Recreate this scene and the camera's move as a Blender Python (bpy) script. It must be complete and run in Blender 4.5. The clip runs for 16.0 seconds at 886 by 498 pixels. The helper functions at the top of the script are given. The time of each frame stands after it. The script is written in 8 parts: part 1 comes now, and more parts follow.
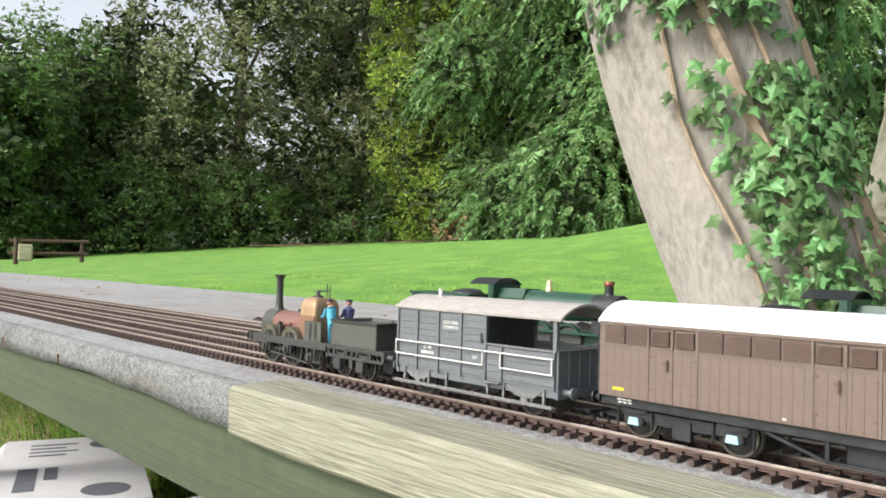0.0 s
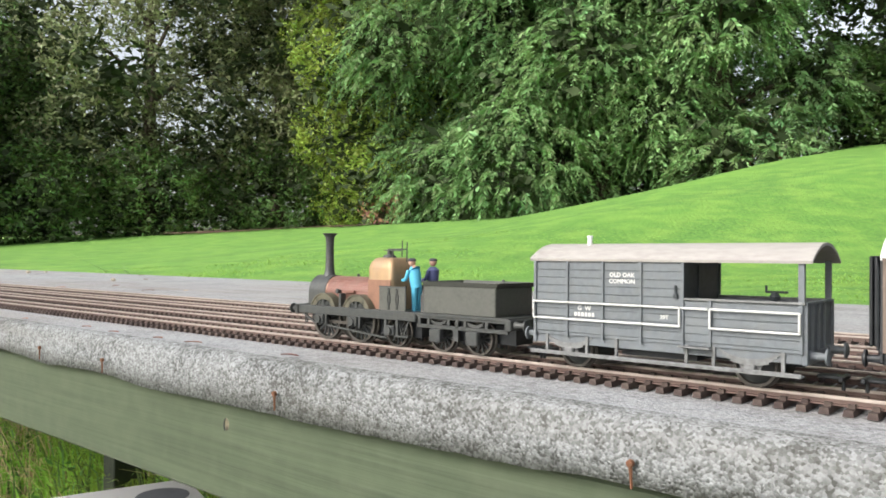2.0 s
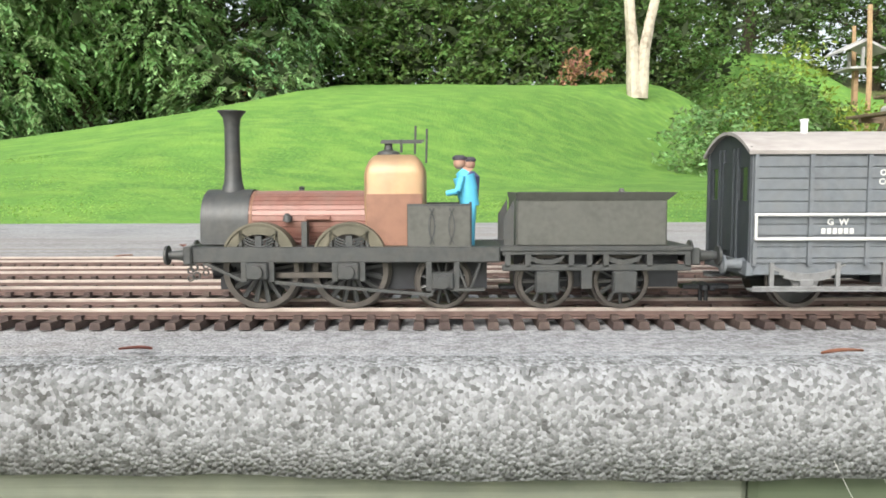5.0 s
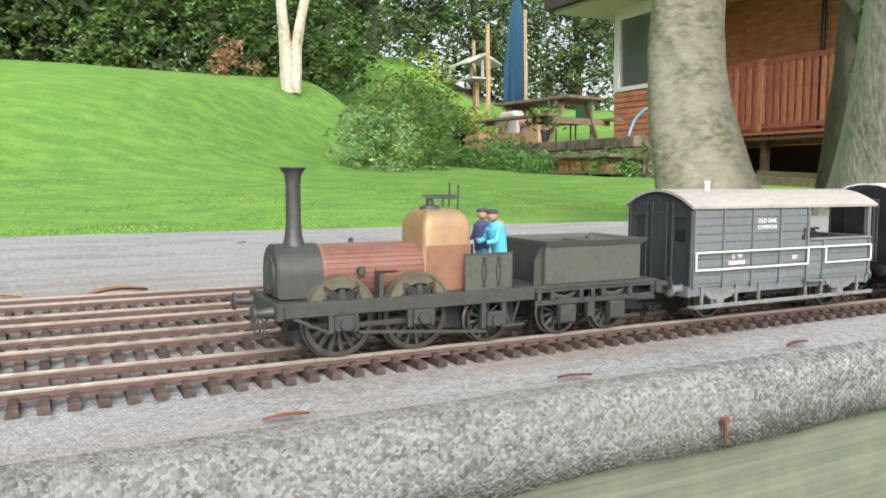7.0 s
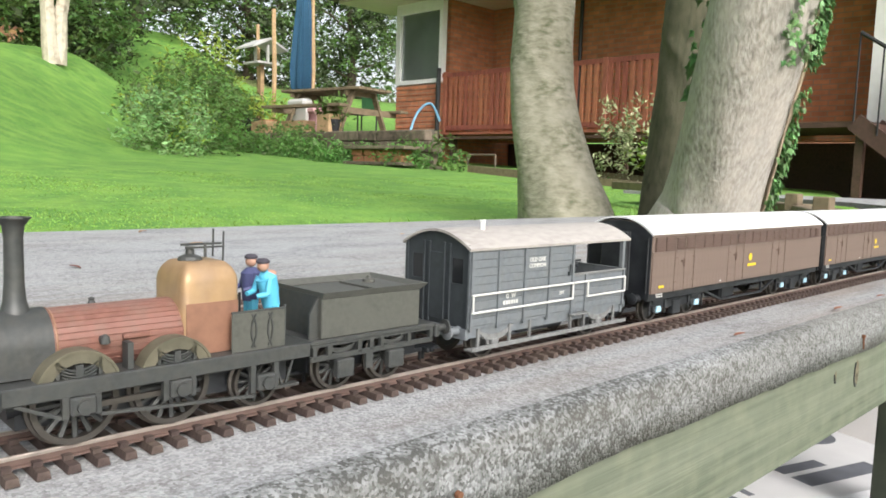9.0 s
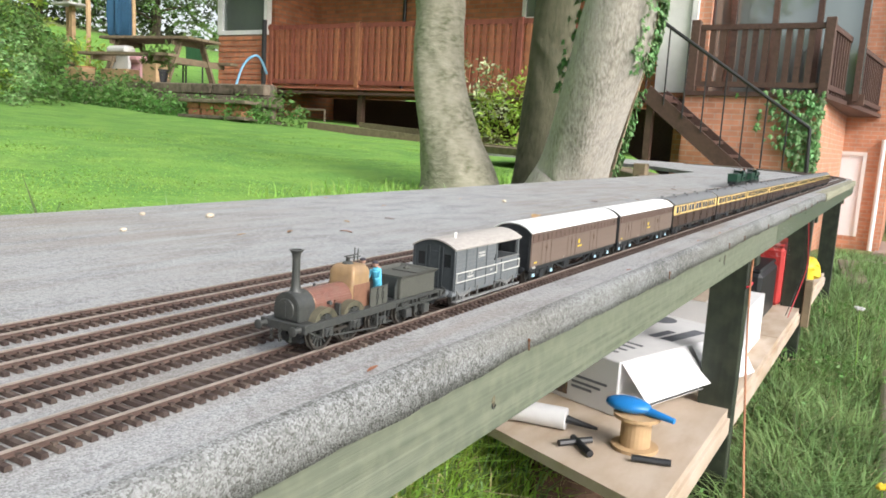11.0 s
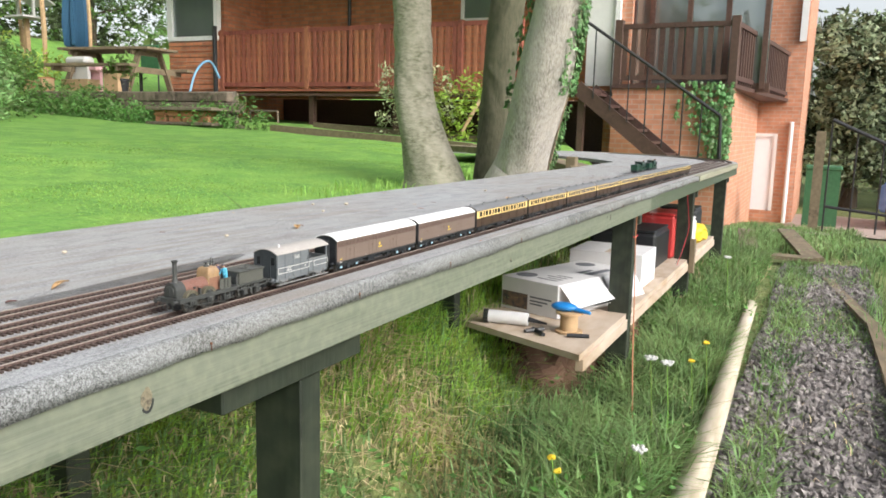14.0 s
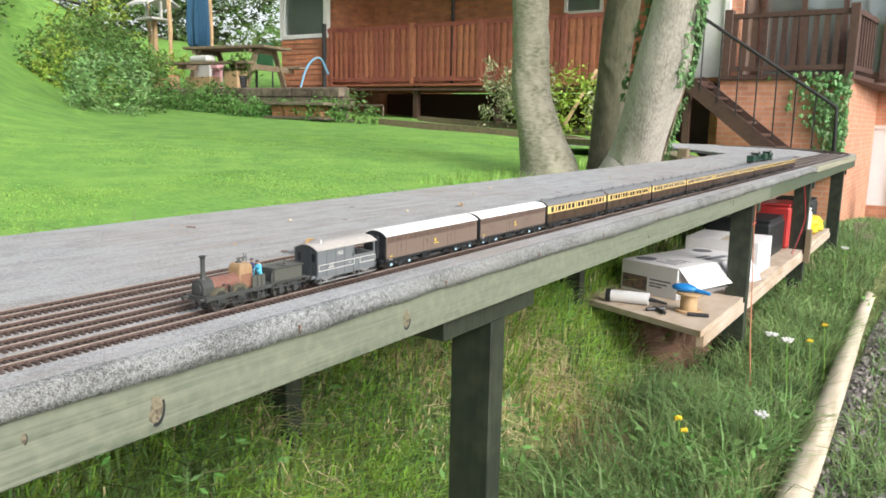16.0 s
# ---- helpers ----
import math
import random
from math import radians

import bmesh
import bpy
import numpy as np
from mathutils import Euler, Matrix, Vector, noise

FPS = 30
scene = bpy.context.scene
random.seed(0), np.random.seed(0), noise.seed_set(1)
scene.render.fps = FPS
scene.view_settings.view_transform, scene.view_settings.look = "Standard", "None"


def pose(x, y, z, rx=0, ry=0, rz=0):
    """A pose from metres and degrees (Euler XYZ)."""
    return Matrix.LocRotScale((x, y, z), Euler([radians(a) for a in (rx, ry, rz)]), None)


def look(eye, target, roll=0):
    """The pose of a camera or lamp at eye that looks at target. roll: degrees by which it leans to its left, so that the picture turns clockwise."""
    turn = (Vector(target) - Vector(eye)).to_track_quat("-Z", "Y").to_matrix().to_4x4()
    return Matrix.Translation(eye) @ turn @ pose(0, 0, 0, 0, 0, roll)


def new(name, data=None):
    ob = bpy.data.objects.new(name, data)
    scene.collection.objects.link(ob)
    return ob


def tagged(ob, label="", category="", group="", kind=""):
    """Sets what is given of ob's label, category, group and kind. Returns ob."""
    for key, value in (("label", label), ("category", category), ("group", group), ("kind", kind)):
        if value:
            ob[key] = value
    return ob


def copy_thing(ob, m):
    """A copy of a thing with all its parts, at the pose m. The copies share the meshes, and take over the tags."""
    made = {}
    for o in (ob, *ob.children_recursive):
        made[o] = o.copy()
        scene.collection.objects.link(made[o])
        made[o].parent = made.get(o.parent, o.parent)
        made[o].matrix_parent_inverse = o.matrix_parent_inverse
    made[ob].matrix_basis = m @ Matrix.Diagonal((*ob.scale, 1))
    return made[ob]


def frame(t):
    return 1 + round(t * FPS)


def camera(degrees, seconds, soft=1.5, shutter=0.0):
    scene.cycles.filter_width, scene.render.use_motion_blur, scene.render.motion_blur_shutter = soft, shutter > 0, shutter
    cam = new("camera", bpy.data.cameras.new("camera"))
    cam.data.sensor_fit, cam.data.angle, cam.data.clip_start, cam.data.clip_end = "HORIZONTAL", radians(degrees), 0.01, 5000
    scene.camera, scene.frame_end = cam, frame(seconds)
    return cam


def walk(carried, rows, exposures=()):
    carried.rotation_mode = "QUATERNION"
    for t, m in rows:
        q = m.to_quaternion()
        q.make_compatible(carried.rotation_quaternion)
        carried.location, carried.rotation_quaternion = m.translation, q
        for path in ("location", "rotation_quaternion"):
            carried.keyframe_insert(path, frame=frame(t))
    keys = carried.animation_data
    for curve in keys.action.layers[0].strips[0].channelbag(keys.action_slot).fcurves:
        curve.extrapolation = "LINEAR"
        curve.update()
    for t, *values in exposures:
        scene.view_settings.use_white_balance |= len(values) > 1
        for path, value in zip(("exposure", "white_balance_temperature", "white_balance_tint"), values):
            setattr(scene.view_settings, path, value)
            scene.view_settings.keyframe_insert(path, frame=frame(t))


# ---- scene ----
# The train's track lies along x at y = 0, the board's top is z = 0, the train runs towards -x.
cam = camera(60.38, 16.0, soft=1.7)
walk(cam, [
    (0, pose(0.4221, -0.2488, 0.0623, 91.60, -1.67, 46.72)),
    (0.5, pose(0.3137, -0.2741, 0.0600, 92.75, -1.05, 48.19)),
    (1, pose(0.2008, -0.2785, 0.0591, 92.58, -1.06, 47.91)),
    (1.5, pose(0.0392, -0.2594, 0.0406, 91.47, -0.65, 45.08)),
    (2, pose(-0.1128, -0.2564, 0.0455, 90.54, -0.41, 40.12)),
    (2.5, pose(-0.2550, -0.2848, 0.0521, 89.72, -0.32, 34.31)),
    (3, pose(-0.3693, -0.3127, 0.0494, 89.15, -0.23, 28.46)),
    (3.5, pose(-0.5263, -0.2876, 0.0335, 88.36, -0.16, 21.90)),
    (6, pose(-1.2432, -0.1869, 0.0433, 84.24, 0.17, -14.18)),
    (6.5, pose(-1.3727, -0.1974, 0.0494, 84.53, 0.14, -21.11)),
    (7, pose(-1.5224, -0.2048, 0.0532, 84.86, -0.29, -27.26)),
    (7.5, pose(-1.6299, -0.2018, 0.0492, 85.11, -0.83, -32.36)),
    (8, pose(-1.7283, -0.1677, 0.0562, 85.13, -0.97, -36.86)),
    (10.5, pose(-2.3913, -0.2415, 0.0992, 82.03, -3.55, -55.27)),
    (11, pose(-2.5958, -0.2538, 0.1182, 81.34, -3.28, -58.89)),
    (11.5, pose(-2.7681, -0.2846, 0.1319, 80.95, -2.78, -61.72)),
    (12, pose(-2.9299, -0.3504, 0.1415, 80.84, -2.30, -63.63)),
    (12.5, pose(-3.0792, -0.3869, 0.1759, 80.88, -1.91, -64.69)),
    (13, pose(-3.2962, -0.4388, 0.1820, 81.12, -1.73, -65.00)),
    (13.5, pose(-3.3951, -0.4867, 0.1922, 81.03, -1.56, -64.46)),
    (14, pose(-3.4608, -0.5458, 0.1887, 80.88, -1.36, -63.48)),
    (14.5, pose(-3.5583, -0.5701, 0.1930, 80.68, -1.29, -62.22)),
    (15, pose(-3.6377, -0.5759, 0.1928, 80.61, -1.19, -60.63)),
    (15.5, pose(-3.6763, -0.5636, 0.1868, 80.50, -1.09, -58.76)),
    (16, pose(-3.7033, -0.5505, 0.1825, 80.26, -1.10, -56.41)),
])

# how far the train has come, at each time
RUN = [(0, 0.0000), (0.5, 0.0979), (1, 0.2008), (1.5, 0.3095), (2, 0.4155), (2.5, 0.5195), (3, 0.6264), (3.5, 0.7332), (6, 1.2639), (6.5, 1.3694), (7, 1.4753), (7.5, 1.5806), (8, 1.6857), (10.5, 2.2165), (11, 2.3222), (11.5, 2.4288), (12, 2.5356), (12.5, 2.6409), (13, 2.7435), (13.5, 2.8468), (14, 2.9462), (14.5, 3.0338), (15, 3.1156), (15.5, 3.1952), (16, 3.2732)]


# ---- light: bright overcast sky ----
world = bpy.data.worlds.new("sky")
scene.world = world
world.use_nodes = True
wn = world.node_tree
wn.nodes.clear()
w_out = wn.nodes.new("ShaderNodeOutputWorld")
w_bg = wn.nodes.new("ShaderNodeBackground")
w_sky = wn.nodes.new("ShaderNodeTexSky")
w_sky.sky_type, w_sky.sun_disc = "NISHITA", False
w_sky.sun_elevation, w_sky.sun_rotation = radians(34), radians(198)
w_sky.air_density, w_sky.dust_density, w_sky.ozone_density = 1.0, 4.0, 0.6
w_bg.inputs["Strength"].default_value = 0.15
w_hue = wn.nodes.new("ShaderNodeHueSaturation")
w_hue.inputs["Saturation"].default_value, w_hue.inputs["Value"].default_value = 0.35, 1.15
wn.links.new(w_sky.outputs[0], w_hue.inputs["Color"])
wn.links.new(w_hue.outputs[0], w_bg.inputs[0])
wn.links.new(w_bg.outputs[0], w_out.inputs[0])
sun = new("sun", bpy.data.lights.new("sun", "SUN"))
sun.data.energy, sun.data.angle, sun.data.color = 1.4, radians(25), (1.0, 0.97, 0.93)
sun.matrix_world = look((-4, -12, 8.5), (0, 0, 0))
scene.view_settings.exposure = 0.68

# ---- materials ----
MATS = {}


def mat(name, base, rough=0.7, metal=0.0, dark=None, grain=60.0, blotch=4.0, amount=0.35, bump=0.3, bump_scale=None,
        stretch=(1, 1, 1), spec=None, per_piece=0.0, dust=None, dust_amount=0.0, translucent=0.0):
    """A surface with grain and blotches at two scales. grain and blotch: waves per metre. stretch: scale per axis, for wood grain."""
    if name in MATS:
        return MATS[name]
    m = bpy.data.materials.new(name)
    m.use_nodes = True
    nt = m.node_tree
    N, L = nt.nodes, nt.links
    p = N["Principled BSDF"]
    p.inputs["Roughness"].default_value, p.inputs["Metallic"].default_value = rough, metal
    if spec is not None:
        p.inputs["Specular IOR Level"].default_value = spec
    co = N.new("ShaderNodeTexCoord")
    mp = N.new("ShaderNodeMapping")
    mp.inputs["Scale"].default_value = stretch
    L.new(co.outputs["Object"], mp.inputs[0])
    n1, n2 = N.new("ShaderNodeTexNoise"), N.new("ShaderNodeTexNoise")
    n1.inputs["Scale"].default_value, n1.inputs["Detail"].default_value = grain, 4
    n2.inputs["Scale"].default_value, n2.inputs["Detail"].default_value = blotch, 3
    L.new(mp.outputs[0], n1.inputs[0])
    L.new(mp.outputs[0], n2.inputs[0])
    dark = dark or tuple(c * 0.45 for c in base)
    mix = N.new("ShaderNodeMixRGB")
    mix.inputs[1].default_value, mix.inputs[2].default_value = (*base, 1), (*dark, 1)
    add = N.new("ShaderNodeMath")
    add.operation = "MULTIPLY"
    r1 = N.new("ShaderNodeMapRange")
    r1.inputs[1].default_value, r1.inputs[2].default_value = 0.35, 0.68
    L.new(n1.outputs[0], r1.inputs[0])
    r2 = N.new("ShaderNodeMapRange")
    r2.inputs[1].default_value, r2.inputs[2].default_value = 0.3, 0.7
    r2.inputs[3].default_value, r2.inputs[4].default_value = 0.4 * amount, 2.0 * amount
    L.new(n2.outputs[0], r2.inputs[0])
    L.new(r1.outputs[0], add.inputs[0])
    L.new(r2.outputs[0], add.inputs[1])
    L.new(add.outputs[0], mix.inputs[0])
    col = mix.outputs[0]
    if dust:
        n3 = N.new("ShaderNodeTexNoise")
        n3.inputs["Scale"].default_value, n3.inputs["Detail"].default_value = blotch * 3.1, 5
        L.new(co.outputs["Object"], n3.inputs[0])
        r3 = N.new("ShaderNodeMapRange")
        r3.inputs[1].default_value, r3.inputs[2].default_value, r3.inputs[4].default_value = 0.42, 0.68, dust_amount
        L.new(n3.outputs[0], r3.inputs[0])
        mx = N.new("ShaderNodeMixRGB")
        mx.inputs[2].default_value = (*dust, 1)
        L.new(r3.outputs[0], mx.inputs[0])
        L.new(col, mx.inputs[1])
        col = mx.outputs[0]
    if per_piece:
        oi, geo = N.new("ShaderNodeObjectInfo"), N.new("ShaderNodeNewGeometry")
        s = N.new("ShaderNodeMath")
        s.operation = "ADD"
        L.new(oi.outputs["Random"], s.inputs[0])
        L.new(geo.outputs["Random Per Island"], s.inputs[1])
        fr = N.new("ShaderNodeMath")
        fr.operation = "FRACT"
        L.new(s.outputs[0], fr.inputs[0])
        hv = N.new("ShaderNodeHueSaturation")
        rv = N.new("ShaderNodeMapRange")
        rv.inputs[3].default_value, rv.inputs[4].default_value = 1 - per_piece, 1 + per_piece
        L.new(fr.outputs[0], rv.inputs[0])
        L.new(rv.outputs[0], hv.inputs["Value"])
        rh = N.new("ShaderNodeMapRange")
        rh.inputs[3].default_value, rh.inputs[4].default_value = 0.5 - per_piece * 0.05, 0.5 + per_piece * 0.05
        L.new(fr.outputs[0], rh.inputs[0])
        L.new(rh.outputs[0], hv.inputs["Hue"])
        L.new(col, hv.inputs["Color"])
        col = hv.outputs[0]
    L.new(col, p.inputs["Base Color"])
    if bump:
        b = N.new("ShaderNodeBump")
        b.inputs["Strength"].default_value, b.inputs["Distance"].default_value = bump, bump_scale or 0.25 / grain
        L.new(n1.outputs[0], b.inputs["Height"])
        L.new(b.outputs[0], p.inputs["Normal"])
    if translucent:
        tr, ms = N.new("ShaderNodeBsdfTranslucent"), N.new("ShaderNodeMixShader")
        L.new(col, tr.inputs[0])
        ms.inputs[0].default_value = translucent
        L.new(p.outputs[0], ms.inputs[1])
        L.new(tr.outputs[0], ms.inputs[2])
        L.new(ms.outputs[0], N["Material Output"].inputs[0])
    MATS[name] = m
    return m


def glass(name, tint=(0.9, 0.95, 0.95)):
    m = bpy.data.materials.new(name)
    m.use_nodes = True
    p = m.node_tree.nodes["Principled BSDF"]
    p.inputs["Base Color"].default_value = (*tint, 1)
    p.inputs["Roughness"].default_value = 0.03
    p.inputs["Transmission Weight"].default_value = 1.0
    p.inputs["IOR"].default_value = 1.45
    return m


def felt_mat(name, pale, dark, dust, dark_share, dust_amount):
    """Roofing felt: stone granules of their own tones, darker worn patches, dust lying in streaks along the board."""
    m = bpy.data.materials.new(name)
    m.use_nodes = True
    N, L = m.node_tree.nodes, m.node_tree.links
    p = N["Principled BSDF"]
    p.inputs["Roughness"].default_value = 0.92
    co = N.new("ShaderNodeTexCoord")

    def noise_of(scale, detail, stretch=(1, 1, 1)):
        mp, n = N.new("ShaderNodeMapping"), N.new("ShaderNodeTexNoise")
        mp.inputs["Scale"].default_value = stretch
        n.inputs["Scale"].default_value, n.inputs["Detail"].default_value = scale, detail
        L.new(co.outputs["Object"], mp.inputs[0])
        L.new(mp.outputs[0], n.inputs[0])
        return n.outputs[0]

    def ranged(value, a, b, lo, hi):
        r = N.new("ShaderNodeMapRange")
        for k, v in zip((1, 2, 3, 4), (a, b, lo, hi)):
            r.inputs[k].default_value = v
        L.new(value, r.inputs[0])
        return r.outputs[0]

    def calc(op, a, b):
        q = N.new("ShaderNodeMath")
        q.operation, q.use_clamp = op, op == "ADD"
        L.new(a, q.inputs[0])
        L.new(b, q.inputs[1])
        return q.outputs[0]

    def mixed(fac, a, b):
        q = N.new("ShaderNodeMixRGB")
        L.new(fac, q.inputs[0])
        for k, v in ((1, a), (2, b)):
            if isinstance(v, tuple):
                q.inputs[k].default_value = (*v, 1)
            else:
                L.new(v, q.inputs[k])
        return q.outputs[0]

    vo = N.new("ShaderNodeTexVoronoi")
    vo.inputs["Scale"].default_value = 1150
    L.new(co.outputs["Object"], vo.inputs["Vector"])
    sep = N.new("ShaderNodeSeparateColor")
    L.new(vo.outputs["Color"], sep.inputs[0])
    worn = ranged(noise_of(26, 6, (0.5, 1, 1)), 0.40, 0.68, -0.10, 0.26)
    clots = ranged(noise_of(210, 4), 0.38, 0.64, -0.12, 0.24)
    tone = calc("ADD", ranged(sep.outputs[0], 0.0, 1.0, dark_share - 0.36, dark_share + 0.36), calc("ADD", worn, clots))
    col = mixed(tone, pale, dark)
    streak = calc("MULTIPLY", ranged(noise_of(70, 5, (0.05, 1, 1)), 0.38, 0.62, 0.15, 1.0), ranged(noise_of(1.7, 4), 0.36, 0.66, 0.0, dust_amount))
    col = mixed(streak, col, dust)
    L.new(col, p.inputs["Base Color"])
    b = N.new("ShaderNodeBump")
    b.inputs["Strength"].default_value, b.inputs["Distance"].default_value = 0.65, 0.0010
    L.new(calc("ADD", ranged(vo.outputs["Distance"], 0.0, 0.8, 0.5, 0.0), ranged(noise_of(90, 5), 0.3, 0.7, 0.0, 0.5)), b.inputs["Height"])
    L.new(b.outputs[0], p.inputs["Normal"])
    return m


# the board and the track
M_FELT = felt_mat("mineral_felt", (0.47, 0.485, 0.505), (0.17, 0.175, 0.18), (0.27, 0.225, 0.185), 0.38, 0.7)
# the front face: weathered felt, with its shade also put into the colour
M_FELT_EDGE = felt_mat("mineral_felt_edge_shaded", (0.38, 0.395, 0.41), (0.065, 0.068, 0.066), (0.135, 0.125, 0.10), 0.50, 0.6)
M_FASCIA = mat("green_weathered_timber", (0.172, 0.190, 0.148), 0.5, grain=420, blotch=26, dark=(0.060, 0.078, 0.052), amount=0.55, bump=0.5,
               bump_scale=0.0009, stretch=(0.022, 1.0, 1.0), dust=(0.26, 0.275, 0.20), dust_amount=0.35)
# the same side timber, darker: its dimmer light put into the colour
M_FASCIA_D = mat("green_timber_dimmed", (0.085, 0.108, 0.068), 0.45, grain=420, blotch=26, dark=(0.045, 0.060, 0.038), amount=0.45, bump=0.35,
                 bump_scale=0.0008, stretch=(0.022, 1.0, 1.0), dust=(0.13, 0.15, 0.10), dust_amount=0.3)
M_BARE = mat("bare_old_timber", (0.36, 0.35, 0.275), 0.85, grain=850, blotch=45, dark=(0.13, 0.125, 0.085), amount=0.7, bump=1.0, bump_scale=0.0012,
             stretch=(0.045, 1.0, 1.0), dust=(0.27, 0.28, 0.19), dust_amount=0.5)
M_KNOT = mat("timber_knot", (0.22, 0.19, 0.13), 0.7, grain=260, blotch=60, dark=(0.06, 0.05, 0.035), amount=0.7, bump=0.8, bump_scale=0.001)
M_POST = mat("green_painted_post", (0.022, 0.030, 0.021), 0.55, grain=120, blotch=9, amount=0.4, stretch=(1, 1, 0.08), dust=(0.085, 0.095, 0.06), dust_amount=0.3)
M_SLEEPER = mat("brown_sleeper", (0.060, 0.040, 0.034), 0.75, grain=700, blotch=60, per_piece=0.25, dust=(0.16, 0.12, 0.10), dust_amount=0.5)
M_RAIL = mat("weathered_rail", (0.15, 0.10, 0.085), 0.6, 0.35, grain=300, blotch=20)
M_RAILTOP = mat("worn_rail_top", (0.52, 0.45, 0.40), 0.4, 0.75, grain=200, blotch=12)
# the ground
M_LAWN = mat("mown_grass", (0.150, 0.335, 0.050), 0.9, grain=38, blotch=1.5, dark=(0.075, 0.195, 0.035), amount=0.62, dust=(0.245, 0.42, 0.070), dust_amount=0.65, bump=0.8, bump_scale=0.022)
M_SOIL = mat("rough_ground", (0.25, 0.29, 0.105), 0.95, grain=30, blotch=1.6, dark=(0.075, 0.10, 0.03), amount=0.6, bump=1.0, bump_scale=0.06)
M_BLADE = mat("grass_blade", (0.38, 0.58, 0.15), 0.6, grain=5, blotch=1.2, dark=(0.26, 0.47, 0.09), amount=0.6, bump=0, per_piece=0.25, translucent=0.5)
M_ROUGH = mat("rough_grass_blade", (0.27, 0.385, 0.145), 0.55, grain=4, blotch=1.6, dark=(0.085, 0.16, 0.06), amount=0.6, bump=0, per_piece=0.55, translucent=0.45)
M_LUSH = mat("lush_grass_blade", (0.44, 0.62, 0.13), 0.5, grain=4, blotch=1.5, dark=(0.22, 0.42, 0.07), amount=0.6, bump=0, per_piece=0.4, translucent=0.5)
M_STRAW = mat("dry_grass_blade", (0.78, 0.62, 0.44), 0.7, grain=3, blotch=0.6, dark=(0.38, 0.33, 0.13), amount=0.5, bump=0, per_piece=0.4, translucent=0.3)
M_GRAVEL = mat("path_gravel", (0.27, 0.245, 0.235), 0.9, grain=30, blotch=2, dark=(0.10, 0.09, 0.09), amount=0.6, bump=0.9, bump_scale=0.02, per_piece=0.4)
M_LOG = mat("pale_weathered_log", (0.56, 0.50, 0.40), 0.8, grain=30, blotch=4, dark=(0.25, 0.20, 0.13), amount=0.5, stretch=(0.15, 1, 1))
M_PICNIC = mat("weathered_table_timber", (0.22, 0.17, 0.11), 0.8, grain=25, blotch=3, amount=0.5, stretch=(0.3, 1, 1))
M_EARTH = mat("bare_earth", (0.17, 0.10, 0.065), 0.95, grain=12, blotch=1.5, amount=0.5, bump=0.8, bump_scale=0.03)
# trees
M_BARK = mat("grey_smooth_bark", (0.41, 0.385, 0.345), 0.85, grain=95, blotch=7, dark=(0.155, 0.14, 0.11), amount=0.5, bump=0.8, bump_scale=0.004,
             stretch=(1.3, 1.3, 0.55), dust=(0.50, 0.45, 0.39), dust_amount=0.45)
M_BARK2 = mat("mossy_ridged_bark", (0.30, 0.28, 0.22), 0.9, grain=48, blotch=8, dark=(0.11, 0.115, 0.065), amount=0.6, bump=0.7, bump_scale=0.007,
              stretch=(0.8, 0.8, 1.6), dust=(0.40, 0.37, 0.30), dust_amount=0.5)
M_BARK3 = mat("dark_olive_bark", (0.105, 0.10, 0.062), 0.9, grain=60, blotch=7, dark=(0.045, 0.048, 0.025), amount=0.55, bump=0.7, bump_scale=0.006,
              stretch=(1.2, 1.2, 0.4), dust=(0.15, 0.135, 0.09), dust_amount=0.4)
M_LEAF = mat("dark_leaf", (0.15, 0.25, 0.065), 0.5, grain=2.0, blotch=0.5, dark=(0.085, 0.165, 0.045), amount=0.6, bump=0, per_piece=0.5, translucent=0.4)
M_LEAF_Y = mat("yellow_green_leaf", (0.34, 0.43, 0.07), 0.5, grain=2.0, blotch=0.35, dark=(0.20, 0.31, 0.045), amount=0.6, bump=0, per_piece=0.45, translucent=0.35)
M_LEAF_G = mat("conifer_spray", (0.29, 0.44, 0.18), 0.6, grain=2.0, blotch=0.5, dark=(0.13, 0.26, 0.10), amount=0.6, bump=0, per_piece=0.5, translucent=0.35)
M_LEAF_C = mat("dark_conifer_spray", (0.22, 0.35, 0.13), 0.6, grain=2.0, blotch=0.5, dark=(0.11, 0.21, 0.08), amount=0.6, bump=0, per_piece=0.5, translucent=0.35)
M_LEAF_B = mat("brownish_leaf", (0.235, 0.265, 0.12), 0.6, grain=2.0, blotch=0.5, dark=(0.14, 0.17, 0.075), amount=0.6, bump=0, per_piece=0.5, translucent=0.3)
M_LEAF_P = mat("pale_grey_green_leaf", (0.42, 0.50, 0.33), 0.55, grain=2.0, blotch=0.5, dark=(0.24, 0.32, 0.18), amount=0.6, bump=0, per_piece=0.4, translucent=0.4)
M_IVY = mat("ivy_leaf", (0.16, 0.31, 0.105), 0.4, grain=25, blotch=4, dark=(0.065, 0.15, 0.05), amount=0.5, bump=0, per_piece=0.5, translucent=0.2)
M_WEED = mat("weed_leaf", (0.17, 0.34, 0.085), 0.5, grain=9, blotch=2, dark=(0.09, 0.21, 0.05), amount=0.5, bump=0, per_piece=0.4, translucent=0.3)
M_STEM = mat("ivy_stem", (0.46, 0.36, 0.26), 0.8, grain=60, blotch=8)


# ---- building helpers ----
def part(name, bm, material, parent=None, label="", smooth=False):
    """Links a bmesh as one mesh object, under a thing or a part."""
    me = bpy.data.meshes.new(name)
    bm.normal_update()
    bm.to_mesh(me)
    bm.free()
    me.materials.append(material)
    if smooth:
        for f in me.polygons:
            f.use_smooth = True
        me.set_sharp_from_angle(angle=radians(40))
    ob = new(name, me)
    ob.parent = parent
    if label:
        tagged(ob, label)
    return ob


